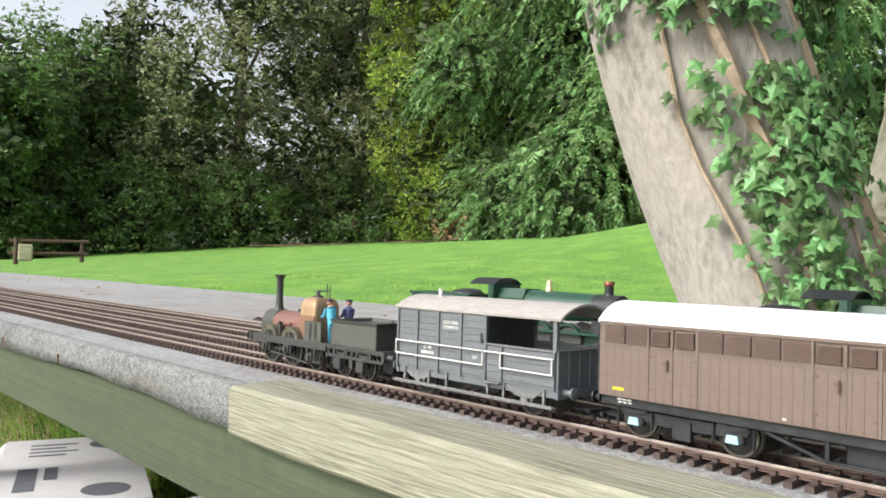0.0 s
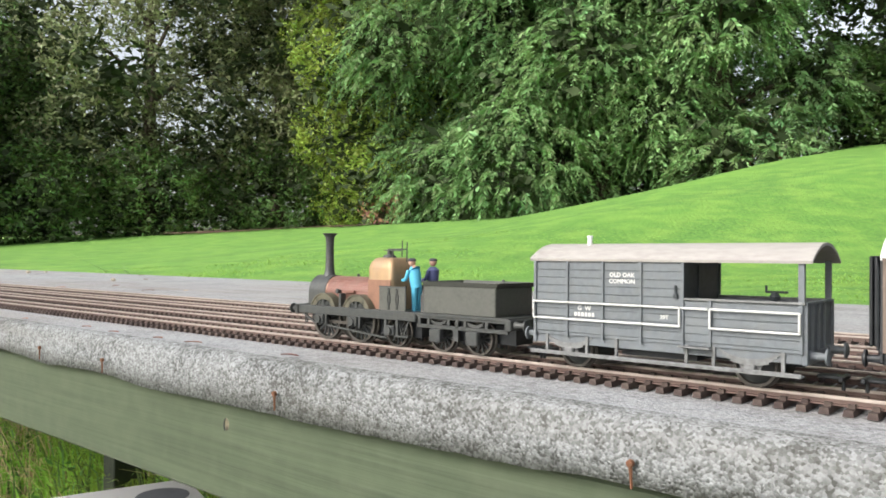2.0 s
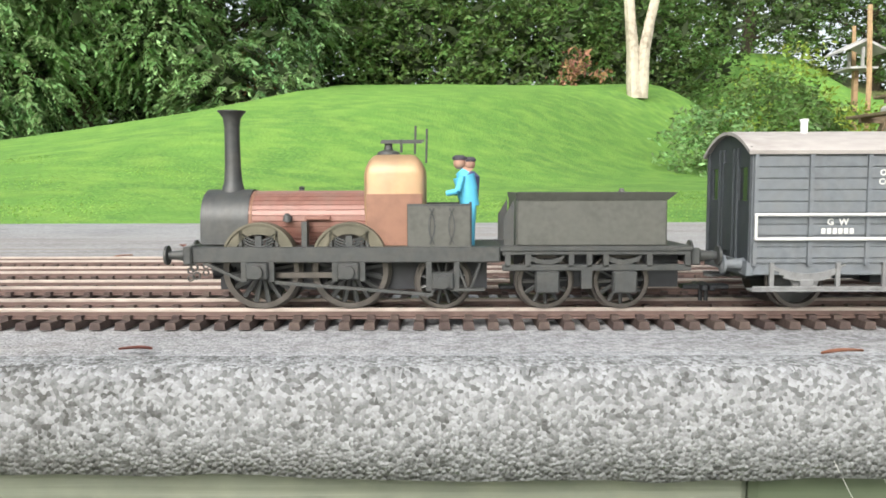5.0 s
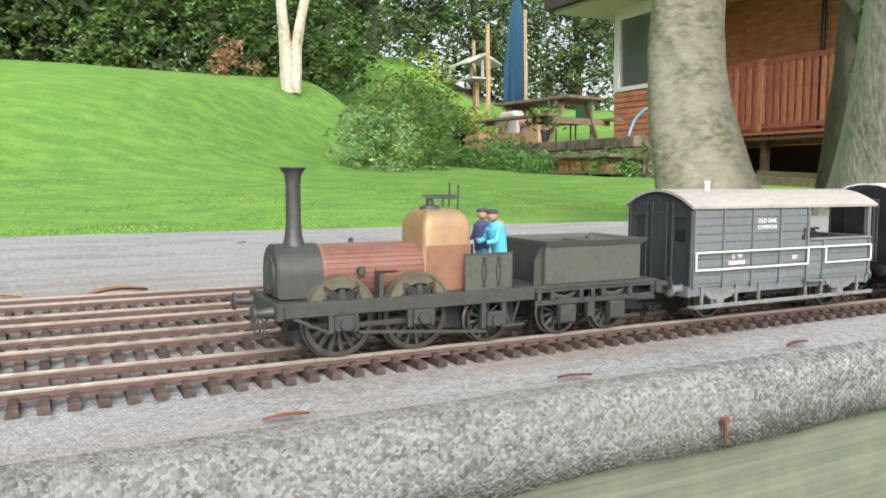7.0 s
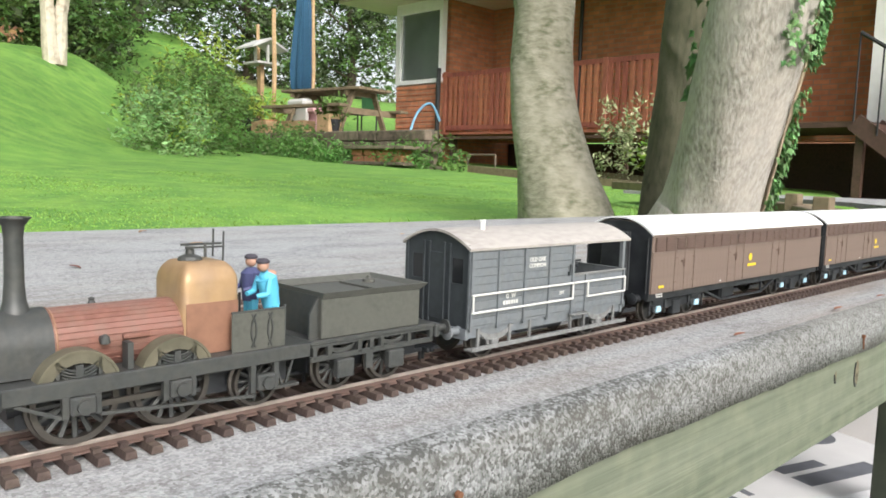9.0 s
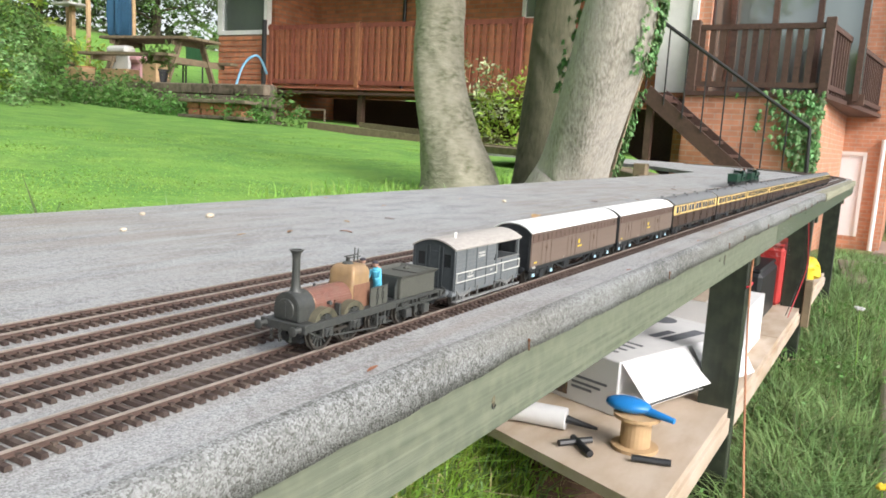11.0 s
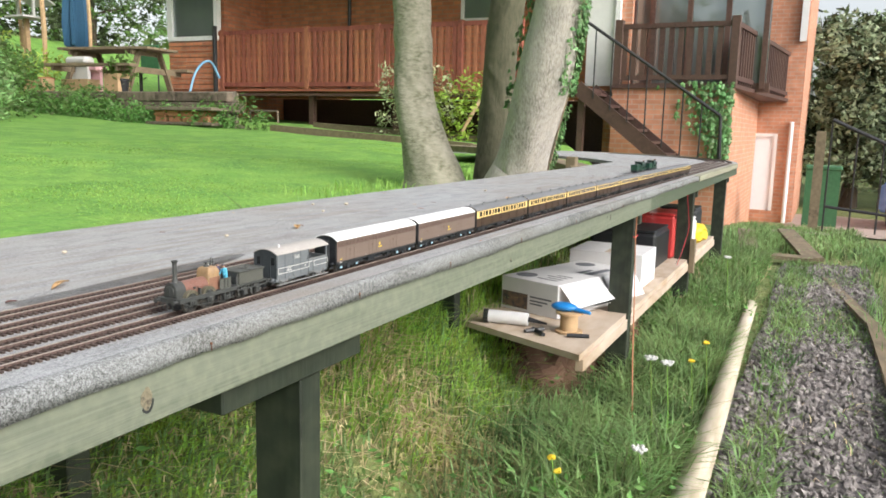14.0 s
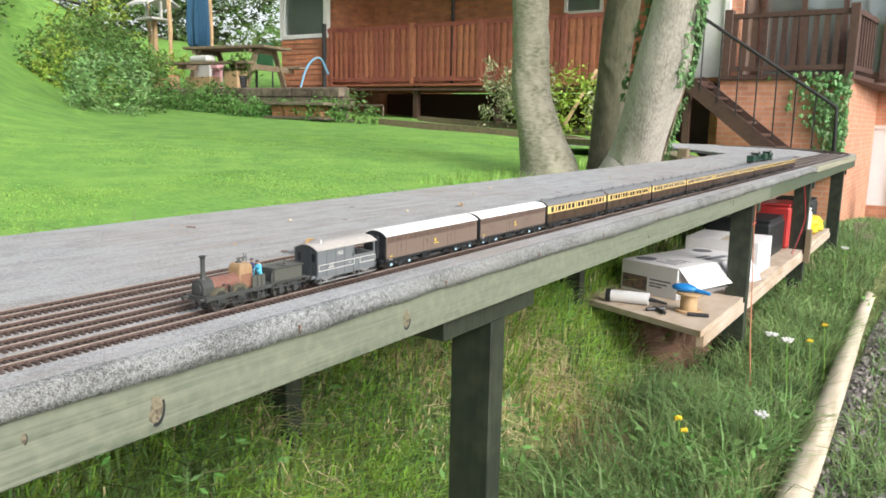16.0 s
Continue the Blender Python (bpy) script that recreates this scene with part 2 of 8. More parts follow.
def joined(name, verts, faces, material, parent=None, label="", smooth=False):
    me = bpy.data.meshes.new(name)
    me.from_pydata(verts, [], faces)
    me.materials.append(material)
    if smooth:
        me.shade_smooth()
    ob = new(name, me)
    ob.parent = parent
    if label:
        tagged(ob, label)
    return ob


def quads(name, verts, size, material, parent=None, label=""):
    """A joined mesh of many faces of the same number of corners, from an array of corners."""
    verts = np.asarray(verts, dtype=np.float32).reshape(-1, 3)
    n = len(verts)
    me = bpy.data.meshes.new(name)
    me.vertices.add(n)
    me.vertices.foreach_set("co", verts.ravel())
    me.loops.add(n)
    me.loops.foreach_set("vertex_index", np.arange(n, dtype=np.int32))
    me.polygons.add(n // size)
    me.polygons.foreach_set("loop_start", np.arange(0, n, size, dtype=np.int32))
    me.update(calc_edges=True)
    me.materials.append(material)
    ob = new(name, me)
    ob.parent = parent
    if label:
        tagged(ob, label)
    return ob


def empty(name, label, category, at=(0, 0, 0), group="", kind="", rz=0):
    ob = new(name)
    ob.empty_display_size = 0.01
    ob.matrix_basis = pose(*at, 0, 0, rz)
    return tagged(ob, label, category, group, kind)


def bx(bm, x0, x1, y0, y1, z0, z1, bevel=0.0):
    """A box, its edges rounded by bevel."""
    geo = bmesh.ops.create_cube(bm, size=1)
    bmesh.ops.transform(bm, matrix=Matrix.LocRotScale(((x0 + x1) / 2, (y0 + y1) / 2, (z0 + z1) / 2), None, (abs(x1 - x0), abs(y1 - y0), abs(z1 - z0))), verts=geo["verts"])
    if bevel:
        edges = list({e for v in geo["verts"] for e in v.link_edges})
        bmesh.ops.bevel(bm, geom=edges, offset=bevel, segments=1, affect="EDGES")
    return bm


def rod(bm, a, b, r0, r1=None, seg=12, caps=True):
    """A tapered round bar from a to b."""
    a, b = Vector(a), Vector(b)
    r1 = r0 if r1 is None else r1
    m = Matrix.Translation((a + b) / 2) @ (b - a).to_track_quat("Z", "Y").to_matrix().to_4x4()
    bmesh.ops.create_cone(bm, cap_ends=caps, segments=seg, radius1=r0, radius2=r1, depth=(b - a).length, matrix=m)
    return bm


def beam(bm, a, b, w, h):
    """A square bar from a to b."""
    a, b = Vector(a), Vector(b)
    m = Matrix.Translation((a + b) / 2) @ (b - a).to_track_quat("Z", "Y").to_matrix().to_4x4() @ Matrix.Diagonal((w, h, (b - a).length, 1))
    bmesh.ops.create_cube(bm, size=1, matrix=m)
    return bm


def prism(bm, pts, lo, hi, axis="y"):
    """A polygon extruded between lo and hi along an axis; pts lie in the other two axes, in order."""
    def at(p, v):
        return {"x": (v, p[0], p[1]), "y": (p[0], v, p[1]), "z": (p[0], p[1], v)}[axis]
    A = [bm.verts.new(at(p, lo)) for p in pts]
    B = [bm.verts.new(at(p, hi)) for p in pts]
    bm.faces.new(A)
    bm.faces.new(B[::-1])
    n = len(pts)
    for i in range(n):
        bm.faces.new((A[i], B[i], B[(i + 1) % n], A[(i + 1) % n]))
    bmesh.ops.recalc_face_normals(bm, faces=bm.faces[:])
    return bm


def lathe(bm, prof, seg=24, at=(0, 0, 0), axis="z"):
    """A profile of (radius, height) turned about an axis through at."""
    rings = []
    for r, h in prof:
        ring = []
        for k in range(seg):
            c, s = math.cos(2 * math.pi * k / seg) * max(r, 1e-5), math.sin(2 * math.pi * k / seg) * max(r, 1e-5)
            p = {"z": (c, s, h), "x": (h, c, s), "y": (c, h, s)}[axis]
            ring.append(bm.verts.new(Vector(p) + Vector(at)))
        rings.append(ring)
    for a, b in zip(rings, rings[1:]):
        for k in range(seg):
            bm.faces.new((a[k], a[(k + 1) % seg], b[(k + 1) % seg], b[k]))
    bm.faces.new(rings[0][::-1])
    bm.faces.new(rings[-1])
    bmesh.ops.recalc_face_normals(bm, faces=bm.faces[:])
    return bm


def B():
    return bmesh.new()


def smooth_step(v, a, b):
    v = min(1.0, max(0.0, (v - a) / (b - a)))
    return v * v * (3 - 2 * v)


# ---- the ground: a lawn that climbs behind the board, a lower strip with a path before it ----
def lawn_rise(x):
    return float(np.interp(x, [-40, -12, -6, -4.3, -3], [0.45, 0.5, 0.59, 0.82, 1.0]))


def ground_z(x, y):
    # a high bank to the left of a slanting line, a nearly level lawn before the house
    far = max(0.0, min(y, 14) - 0.8)
    high = 0.158 * lawn_rise(x) * far * (0.62 + 0.38 * smooth_step(y, 2.0, 9.0))
    low_lawn = 0.042 * far
    k = smooth_step(y - (5.3 + 1.6 * x), -0.3, 4.6)
    upper = -0.14 + low_lawn + (high - low_lawn) * k + 0.03 * noise.noise((x * 0.6, y * 0.6, 0)) + 0.04 * max(0.0, y - 14) + 0.17 * smooth_step(x, 4.5, 8.0) * max(0.0, min(y, 30) - 13.6)
    lower = -0.66 + 0.04 * noise.noise((x * 1.3, y * 1.3, 4)) - 0.085 * max(0.0, min(x, 14) - 2.5) - 0.05 * max(0.0, min(6.0, -1.2 - y))
    k = smooth_step(y - 0.35 * max(0.0, x - 1.5), 0.12, 0.75)
    return lower + (upper - lower) * k


def axis_steps(far, fine, step):
    near = list(np.arange(-fine, fine + 1e-6, step))
    grow, v, d = [], fine, step
    while v < far:
        d *= 1.35
        v += d
        grow.append(v)
    return [-g for g in grow[::-1]] + near + grow


def build_ground():
    xs, ys = axis_steps(400, 10, 0.25), axis_steps(400, 6, 0.15)
    verts = [(x, y, ground_z(x, y)) for y in ys for x in xs]
    w = len(xs)
    faces = [(j * w + i, j * w + i + 1, j * w + w + i + 1, j * w + w + i) for j in range(len(ys) - 1) for i in range(w - 1)]
    ob = joined("ground", verts, faces, M_LAWN, smooth=True)
    ob.data.materials.append(M_SOIL)
    for f in ob.data.polygons:
        c = f.center
        k = c.y - (0.35 * max(0, c.x - 1.5))
        f.material_index = 1 if k < 0.55 or (c.y > 12.5 + 2 * (c.x > -3) + 12 * (c.x > 4)) else 0
    tagged(ob, "bright green mown lawn on a bank above rough ground", "ground", kind="structure")


build_ground()


# ---- the board ----
def build_board():
    bench = empty("model_railway_board", "long grey felt-covered timber board carrying model railway tracks", "baseboard", kind="structure")
    # top: the straight run and the wider end where the tracks curve away
    out = [(-7.0, -0.052), (1.75, -0.052)]
    for k in range(1, 9):
        a = radians(-90 + 11 * k)
        out.append((1.75 + 1.5 * math.cos(a), 1.448 + 1.5 * math.sin(a)))
    out += [(3.2, 2.4), (2.2, 2.4), (2.15, 1.5), (1.75, 0.95), (1.25, 0.62), (0.4, 0.595), (-7.0, 0.595)]
    bm = B()
    prism(bm, out, -0.02, 0.0, "z")
    bmesh.ops.bevel(bm, geom=[e for e in bm.edges if all(v.co.z > -0.001 for v in e.verts) and all(v.co.y < 0 for v in e.verts)], offset=0.005, segments=3, affect="EDGES")
    part("felt_top", bm, M_FELT, bench, "grey mineral roofing felt with dust and dry leaves")
    # felt turned down over the front edge, ragged at its foot
    verts, faces = [], []
    n = 700
    for i in range(n + 1):
        x = -6.9 + i * (6.965 / n)
        low = -0.0205 - 0.0042 * noise.noise((x * 3.6, 0, 0)) - 0.0022 * noise.noise((x * 16, 5, 0)) - 0.0012 * noise.noise((x * 60, 2, 0))
        bulge = 0.003 * noise.noise((x * 5, 9, 0))
        for y, z in ((-0.048, 0.0010), (-0.0545, 0.0), (-0.0570 - bulge * 0.4, -0.0035), (-0.0575 - bulge * 0.6, -0.012), (-0.0578 - bulge * 0.6, low), (-0.0525, low + 0.0008), (-0.0522, -0.004)):
            verts.append((x, y, z))
    m = 7
    for i in range(n):
        for j in range(m - 1):
            faces.append((i * m + j, i * m + j + 1, i * m + m + j + 1, i * m + m + j))
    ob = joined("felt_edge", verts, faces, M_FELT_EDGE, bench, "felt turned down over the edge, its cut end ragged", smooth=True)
    # side timbers: three lengths butted together
    for x0, x1, m_ in ((-7.0, -0.9204, M_FASCIA), (-0.92, 0.9, M_FASCIA_D), (0.9004, 1.75, M_FASCIA_D)):
        bm = B()
        bx(bm, x0, x1, -0.0515, -0.030, -0.068, -0.0205, 0.0015)
        part("side_timber", bm, m_, bench)
    bm = B()
    bx(bm, -7.0, 1.75, 0.57, 0.59, -0.068, -0.0205, 0.0015)
    part("side_timber", bm, M_FASCIA, bench)
    # bare timber where the felt stops
    bm = B()
    bx(bm, 0.068, 1.7, -0.062, -0.0275, -0.0245, 0.0016, 0.002)
    bmesh.ops.subdivide_edges(bm, edges=[e for e in bm.edges if abs(e.verts[0].co.x - e.verts[1].co.x) > 0.5], cuts=60)
    for v in bm.verts:
        v.co.z += 0.0016 * noise.noise((v.co.x * 14, v.co.y * 60, v.co.z * 60))
        v.co.y += 0.0014 * noise.noise((v.co.x * 14, 3 + v.co.y * 60, v.co.z * 60))
    part("bare_edge", bm, M_BARE, bench, "split bare weathered timber edge")
    return bench


BOARD = build_board()


def build_bend_timbers():
    th = empty("retaining_timbers", "weathered brown timbers holding the bank behind the board's bend", "timber edging", kind="structure")
    for a, b, z, w in (((0.95, 0.72), (1.72, 1.12), -0.045, 0.16), ((1.70, 1.13), (2.08, 1.72), -0.04, 0.16), ((1.35, 1.30), (2.02, 2.3), 0.03, 0.13)):
        bm = B()
        beam(bm, (*a, z), (*b, z), w, 0.045)
        bmesh.ops.bevel(bm, geom=bm.edges[:], offset=0.004, segments=1, affect="EDGES")
        part("plank", bm, M_PICNIC, th)
    for x, y in ((1.0, 0.78), (1.62, 1.12), (1.98, 1.70)):
        bm = B()
        bx(bm, x - 0.03, x + 0.03, y, y + 0.06, ground_z(x, y) - 0.1, 0.03, 0.004)
        part("stake", bm, M_PICNIC, th)


build_bend_timbers()


def build_posts():
    for k, (x, brace) in enumerate(((-5.0, 1), (-2.765, 1), (-1.02, 0), (0.21, 0), (1.5, 0))):
        leg = empty("board_leg", "dark green painted square timber post under the board", "post", (x, 0, 0), "legs of the board", "structure")
        for y, dx in ((-0.02, 0.0), (0.40, -0.44 if x == -1.02 else 0.0)):
            bm = B()
            zb = ground_z(x + dx, y) - 0.05
            bx(bm, dx, dx + 0.04, y, y + 0.07, zb, -0.0685, 0.002)
            part("post", bm, M_POST, leg)
        bm = B()
        if brace:
            bx(bm, -0.14, 0.115, -0.0295, 0.03, -0.104, -0.0695, 0.002)
        else:
            bx(bm, 0.041, 0.075, -0.028, 0.56, -0.11, -0.0695, 0.002)
        part("bearer", bm, M_POST, leg)


build_posts()

# ---- tracks ----
TRACK_Y = (0.0, 0.045, 0.090, 0.135)
GAUGE = 0.0165


def track_curve(y0, s):
    """A point on a track that starts straight at y0 and curves off at the board's end: place and heading."""
    r, xc = 1.42 - y0, 1.72
    if s < xc:
        return s, y0, 0.0
    a = (s - xc) / r
    return xc + r * math.sin(a), y0 + r * (1 - math.cos(a)), a


def sweep(y0, off, prof, s0, s1):
    """A rail: its profile swept along the track."""
    ss = [s0] + ([1.72] if s1 > 1.72 else [s1])
    if s1 > 1.72:
        ss += [1.72 + (s1 - 1.72) * (k + 1) / 24 for k in range(24)]
    verts, faces, n = [], [], len(prof)
    for s in ss:
        x, y, a = track_curve(y0, s)
        for w, z in prof:
            verts.append((x - math.sin(a) * (off + w), y + math.cos(a) * (off + w), z))
    for i in range(len(ss) - 1):
        for j in range(n):
            faces.append((i * n + j, i * n + (j + 1) % n, i * n + n + (j + 1) % n, i * n + n + j))
    faces += [tuple(range(n)), tuple(range((len(ss) - 1) * n, len(ss) * n))[::-1]]
    return verts, faces


def build_track(y0, s0=-6.5, s1=3.4, near=False):
    tr = empty("model_track", "brown model railway track with plastic sleepers on grey felt", "track", (0, 0, 0), "parallel tracks on the board", "structure")
    foot = [(-0.0011, 0.0022), (0.0011, 0.0022), (0.0011, 0.0027), (0.0003, 0.0029), (0.0003, 0.0041), (-0.0003, 0.0041), (-0.0003, 0.0029), (-0.0011, 0.0027)]
    head = [(-0.0005, 0.0041), (0.0005, 0.0041), (0.0005, 0.0048), (0.00035, 0.0050), (-0.00035, 0.0050), (-0.0005, 0.0048)]
    for side in (-1, 1):
        v, f = sweep(y0, side * (GAUGE / 2 + 0.0005), foot, s0, s1)
        rail = joined("rail", v, f, M_RAIL, tr)
        v, f = sweep(y0, side * (GAUGE / 2 + 0.0005), head, s0, s1)
        joined("rail_head", v, f, M_RAILTOP, rail, "worn metal rail top")
    # one sleeper: a bar with two chairs
    bm = B()
    prism(bm, [(-0.0015, 0.0003), (0.0015, 0.0003), (0.0012, 0.0022), (-0.0012, 0.0022)], -0.0152, 0.0152, "y")
    for side in (-1, 1):
        c = side * (GAUGE / 2 + 0.0005)
        bx(bm, -0.0010, 0.0010, c - 0.0026, c - 0.0006, 0.0022, 0.0033)
        bx(bm, -0.0010, 0.0010, c + 0.0006, c + 0.0026, 0.0022, 0.0033)
    pitch = 0.0063
    me = bpy.data.meshes.new("sleeper")
    bm.to_mesh(me)
    bm.free()
    me.materials.append(M_SLEEPER)
    base = np.array([me.vertices[i].co[:] for q in me.polygons for i in q.vertices])
    stations = [track_curve(y0, s) for s in np.arange(s0 + 0.004, s1 - 0.004, pitch)]
    rest, made = [], 0
    for x, y, a in stations:
        if near and -1.9 < x < 0.25 and made < 295:
            ob = new("sleeper", me)
            ob.parent = tr
            ob.matrix_basis = pose(x, y, 0, 0, 0, math.degrees(a) + 1.2 * noise.noise((x * 90, y0, 2)))
            made += 1
        else:
            rest.append((x, y, a))
    R = np.array(rest)
    c, s = np.cos(R[:, 2])[:, None], np.sin(R[:, 2])[:, None]
    V = np.stack([R[:, :1] + base[None, :, 0] * c - base[None, :, 1] * s, R[:, 1:2] + base[None, :, 0] * s + base[None, :, 1] * c, np.broadcast_to(base[None, :, 2], (len(R), len(base)))], 2)
    tagged(quads("sleepers", V, 4, M_SLEEPER, tr), kind="stuff")
    return tr


for k_, y_ in enumerate(TRACK_Y):
    build_track(y_, near=(k_ == 0))
build_track(0.2, -0.35, 1.2)

# ---- the train ----
M_IRON = mat("weathered_dark_iron", (0.056, 0.060, 0.060), 0.48, 0.15, grain=700, blotch=110, dark=(0.030, 0.032, 0.032), amount=0.4, dust=(0.10, 0.095, 0.082), dust_amount=0.28, bump=0.06)
M_TENDER = mat("olive_grey_tank", (0.088, 0.090, 0.080), 0.52, 0.05, grain=700, blotch=110, amount=0.3, dust=(0.10, 0.098, 0.085), dust_amount=0.25, bump=0.06)
M_SPLASH = mat("olive_splasher", (0.105, 0.098, 0.068), 0.6, 0.05, grain=500, blotch=60, amount=0.35, dust=(0.18, 0.16, 0.11), dust_amount=0.4, bump=0.1)
M_LAG = mat("dusty_copper_lagging", (0.235, 0.112, 0.088), 0.42, 0.15, grain=500, blotch=90, dark=(0.17, 0.078, 0.06), amount=0.4, dust=(0.20, 0.14, 0.115), dust_amount=0.4, bump=0.06)
M_BAND = mat("thin_dull_boiler_band", (0.31, 0.175, 0.115), 0.4, 0.3, grain=300, blotch=50, amount=0.3, bump=0)
M_BRASS = mat("dull_brass_firebox", (0.40, 0.265, 0.145), 0.45, 0.3, grain=300, blotch=50, dark=(0.28, 0.17, 0.09), amount=0.4, dust=(0.30, 0.22, 0.16), dust_amount=0.4, bump=0.1)
M_COPPER_P = mat("brown_firebox_panel", (0.26, 0.135, 0.09), 0.5, 0.15, grain=300, blotch=50, amount=0.4, bump=0.1)
M_STEEL = mat("worn_wheel_rim", (0.11, 0.10, 0.09), 0.45, 0.7, grain=300, blotch=40, bump=0.1)
M_VAN = mat("grey_van_paint", (0.145, 0.162, 0.178), 0.6, grain=500, blotch=60, dark=(0.085, 0.096, 0.108), amount=0.4, dust=(0.16, 0.165, 0.165), dust_amount=0.45, bump=0.15)
M_VANLOW = mat("dusty_grey_running_board", (0.20, 0.205, 0.205), 0.7, grain=500, blotch=50, dark=(0.10, 0.10, 0.10), amount=0.5, bump=0.15)
M_VANEND = mat("dark_van_end", (0.040, 0.048, 0.055), 0.6, grain=500, blotch=60, amount=0.4, bump=0.15)
M_ROOF = mat("dusty_pale_roof", (0.40, 0.375, 0.355), 0.75, grain=500, blotch=80, dark=(0.27, 0.25, 0.235), amount=0.4, bump=0.2, stretch=(0.4, 1, 1))
M_ROOFW = mat("white_roof", (0.78, 0.79, 0.80), 0.6, grain=300, blotch=30, dark=(0.6, 0.6, 0.6), amount=0.3, bump=0.1)
M_WHITE = mat("white_paint", (0.60, 0.60, 0.585), 0.6, grain=400, blotch=60, amount=0.2, bump=0)
M_BROWN = mat("brown_wagon_paint", (0.165, 0.122, 0.102), 0.55, grain=400, blotch=40, dark=(0.10, 0.07, 0.055), amount=0.35, bump=0.1)
M_LOUVRE = mat("brown_louvre", (0.135, 0.09, 0.072), 0.6, grain=400, blotch=40, amount=0.3, bump=0)
M_BLACK = mat("black_underframe", (0.014, 0.016, 0.020), 0.5, grain=400, blotch=40, amount=0.4, dust=(0.05, 0.055, 0.06), dust_amount=0.4, bump=0.1)
M_YELLOW = mat("yellow_marking", (0.72, 0.52, 0.03), 0.5, grain=400, blotch=50, amount=0.2, bump=0)
M_PALEBLUE = mat("pale_blue_axlebox", (0.38, 0.60, 0.72), 0.45, grain=400, blotch=50, amount=0.2, bump=0)
M_CHOC = mat("chocolate_paint", (0.055, 0.030, 0.020), 0.4, grain=300, blotch=30, amount=0.3, bump=0)
M_CREAM = mat("cream_paint", (0.72, 0.52, 0.20), 0.4, grain=300, blotch=30, dark=(0.55, 0.40, 0.16), amount=0.3, bump=0)
M_ROOFD = mat("dark_grey_coach_roof", (0.16, 0.165, 0.175), 0.6, grain=300, blotch=30, amount=0.3, bump=0.1)
M_PANE = mat("dark_pane", (0.02, 0.022, 0.025), 0.15, grain=100, blotch=20, amount=0.2, bump=0)
M_GREEN = mat("green_engine_paint", (0.020, 0.070, 0.045), 0.35, grain=300, blotch=30, amount=0.3, bump=0)
M_COPCAP = mat("copper_cap", (0.35, 0.13, 0.08), 0.35, 0.7, grain=300, blotch=30, amount=0.3, bump=0)
M_SKYBLUE = mat("light_blue_overall", (0.10, 0.46, 0.66), 0.6, grain=300, blotch=90, dark=(0.06, 0.30, 0.48), amount=0.4, bump=0)
M_NAVY = mat("dark_blue_jacket", (0.075, 0.085, 0.20), 0.6, grain=300, blotch=90, amount=0.4, bump=0)

RAIL = 0.005


def wheelset(parent, x, r, spokes=0, rim=M_STEEL, flange=0.0008, half=0.0072):
    """Two wheels on an axle; turns about y, so its origin is the axle's middle."""
    bm = B()
    rod(bm, (0, -half, 0), (0, half, 0), 0.0011, seg=8)
    for s in (-1, 1):
        y0, y1 = s * half, s * (half + 0.0022)
        if spokes:
            lathe(bm, [(r * 0.2, y0), (r * 0.2, y1 + s * 0.0006)], 10, axis="y")
            for k in range(spokes):
                a = 2 * math.pi * k / spokes
                rod(bm, (0, (y0 + y1) / 2, 0), (math.cos(a) * r * 0.9, (y0 + y1) / 2, math.sin(a) * r * 0.9), r * 0.075, seg=5)
        else:
            lathe(bm, [(r * 0.86, y0 + s * 0.0005), (r * 0.5, y1 - s * 0.0008), (r * 0.25, y1)], 20, axis="y")
    ws = part("wheelset", bm, M_IRON, parent)
    ws.matrix_basis = pose(x, 0, RAIL + r)
    bm = B()
    for s in (-1, 1):
        y0, y1 = s * half, s * (half + 0.0026)
        ring(bm, r * 0.86, [(r + flange, y0), (r + flange * 0.9, y0 + s * 0.0006), (r, y0 + s * 0.0009), (r, y1)], y0, y1)
    part("tyre", bm, rim, ws, "worn steel tyre")
    ws["r"] = r
    WHEELS.append(ws)
    return ws


WHEELS = []


def ring(bm, inner, outer_prof, y0, y1, seg=28):
    """A hoop about y: outer profile of (radius, y), closed by a plain inner face."""
    prof = outer_prof + [(inner, y1), (inner, y0)]
    n = len(prof)
    rings = [[bm.verts.new((math.cos(2 * math.pi * k / seg) * r, y, math.sin(2 * math.pi * k / seg) * r)) for r, y in prof] for k in range(seg)]
    for k in range(seg):
        a, b = rings[k], rings[(k + 1) % seg]
        for j in range(n):
            bm.faces.new((a[j], b[j], b[(j + 1) % n], a[(j + 1) % n]))
    bmesh.ops.recalc_face_normals(bm, faces=bm.faces[:])
    return bm


def arc_band(bm, cx, cz, r0, r1, y0, y1, a0, a1, n=14):
    """Part of a hoop about y, between two angles in degrees."""
    P = []
    for k in range(n + 1):
        a = radians(a0 + (a1 - a0) * k / n)
        P.append([bm.verts.new((cx + math.cos(a) * r, y, cz + math.sin(a) * r)) for r, y in ((r0, y0), (r1, y0), (r1, y1), (r0, y1))])
    for a, b in zip(P, P[1:]):
        for j in range(4):
            bm.faces.new((a[j], b[j], b[(j + 1) % 4], a[(j + 1) % 4]))
    bm.faces.new(P[0])
    bm.faces.new(P[-1][::-1])
    bmesh.ops.recalc_face_normals(bm, faces=bm.faces[:])
    return bm


def buffer(parent, x, z, way, material=M_IRON, y=0.0113):
    for s in (-1, 1):
        bm = B()
        lathe(bm, [(0.0017, 0), (0.0013, way * 0.002), (0.0011, way * 0.004), (0.0011, way * 0.0048), (0.0025, way * 0.0050), (0.0025, way * 0.0056), (0.0012, way * 0.0061)], 14, (x, s * y, z), "x")
        part("buffer", bm, material, parent, smooth=True)


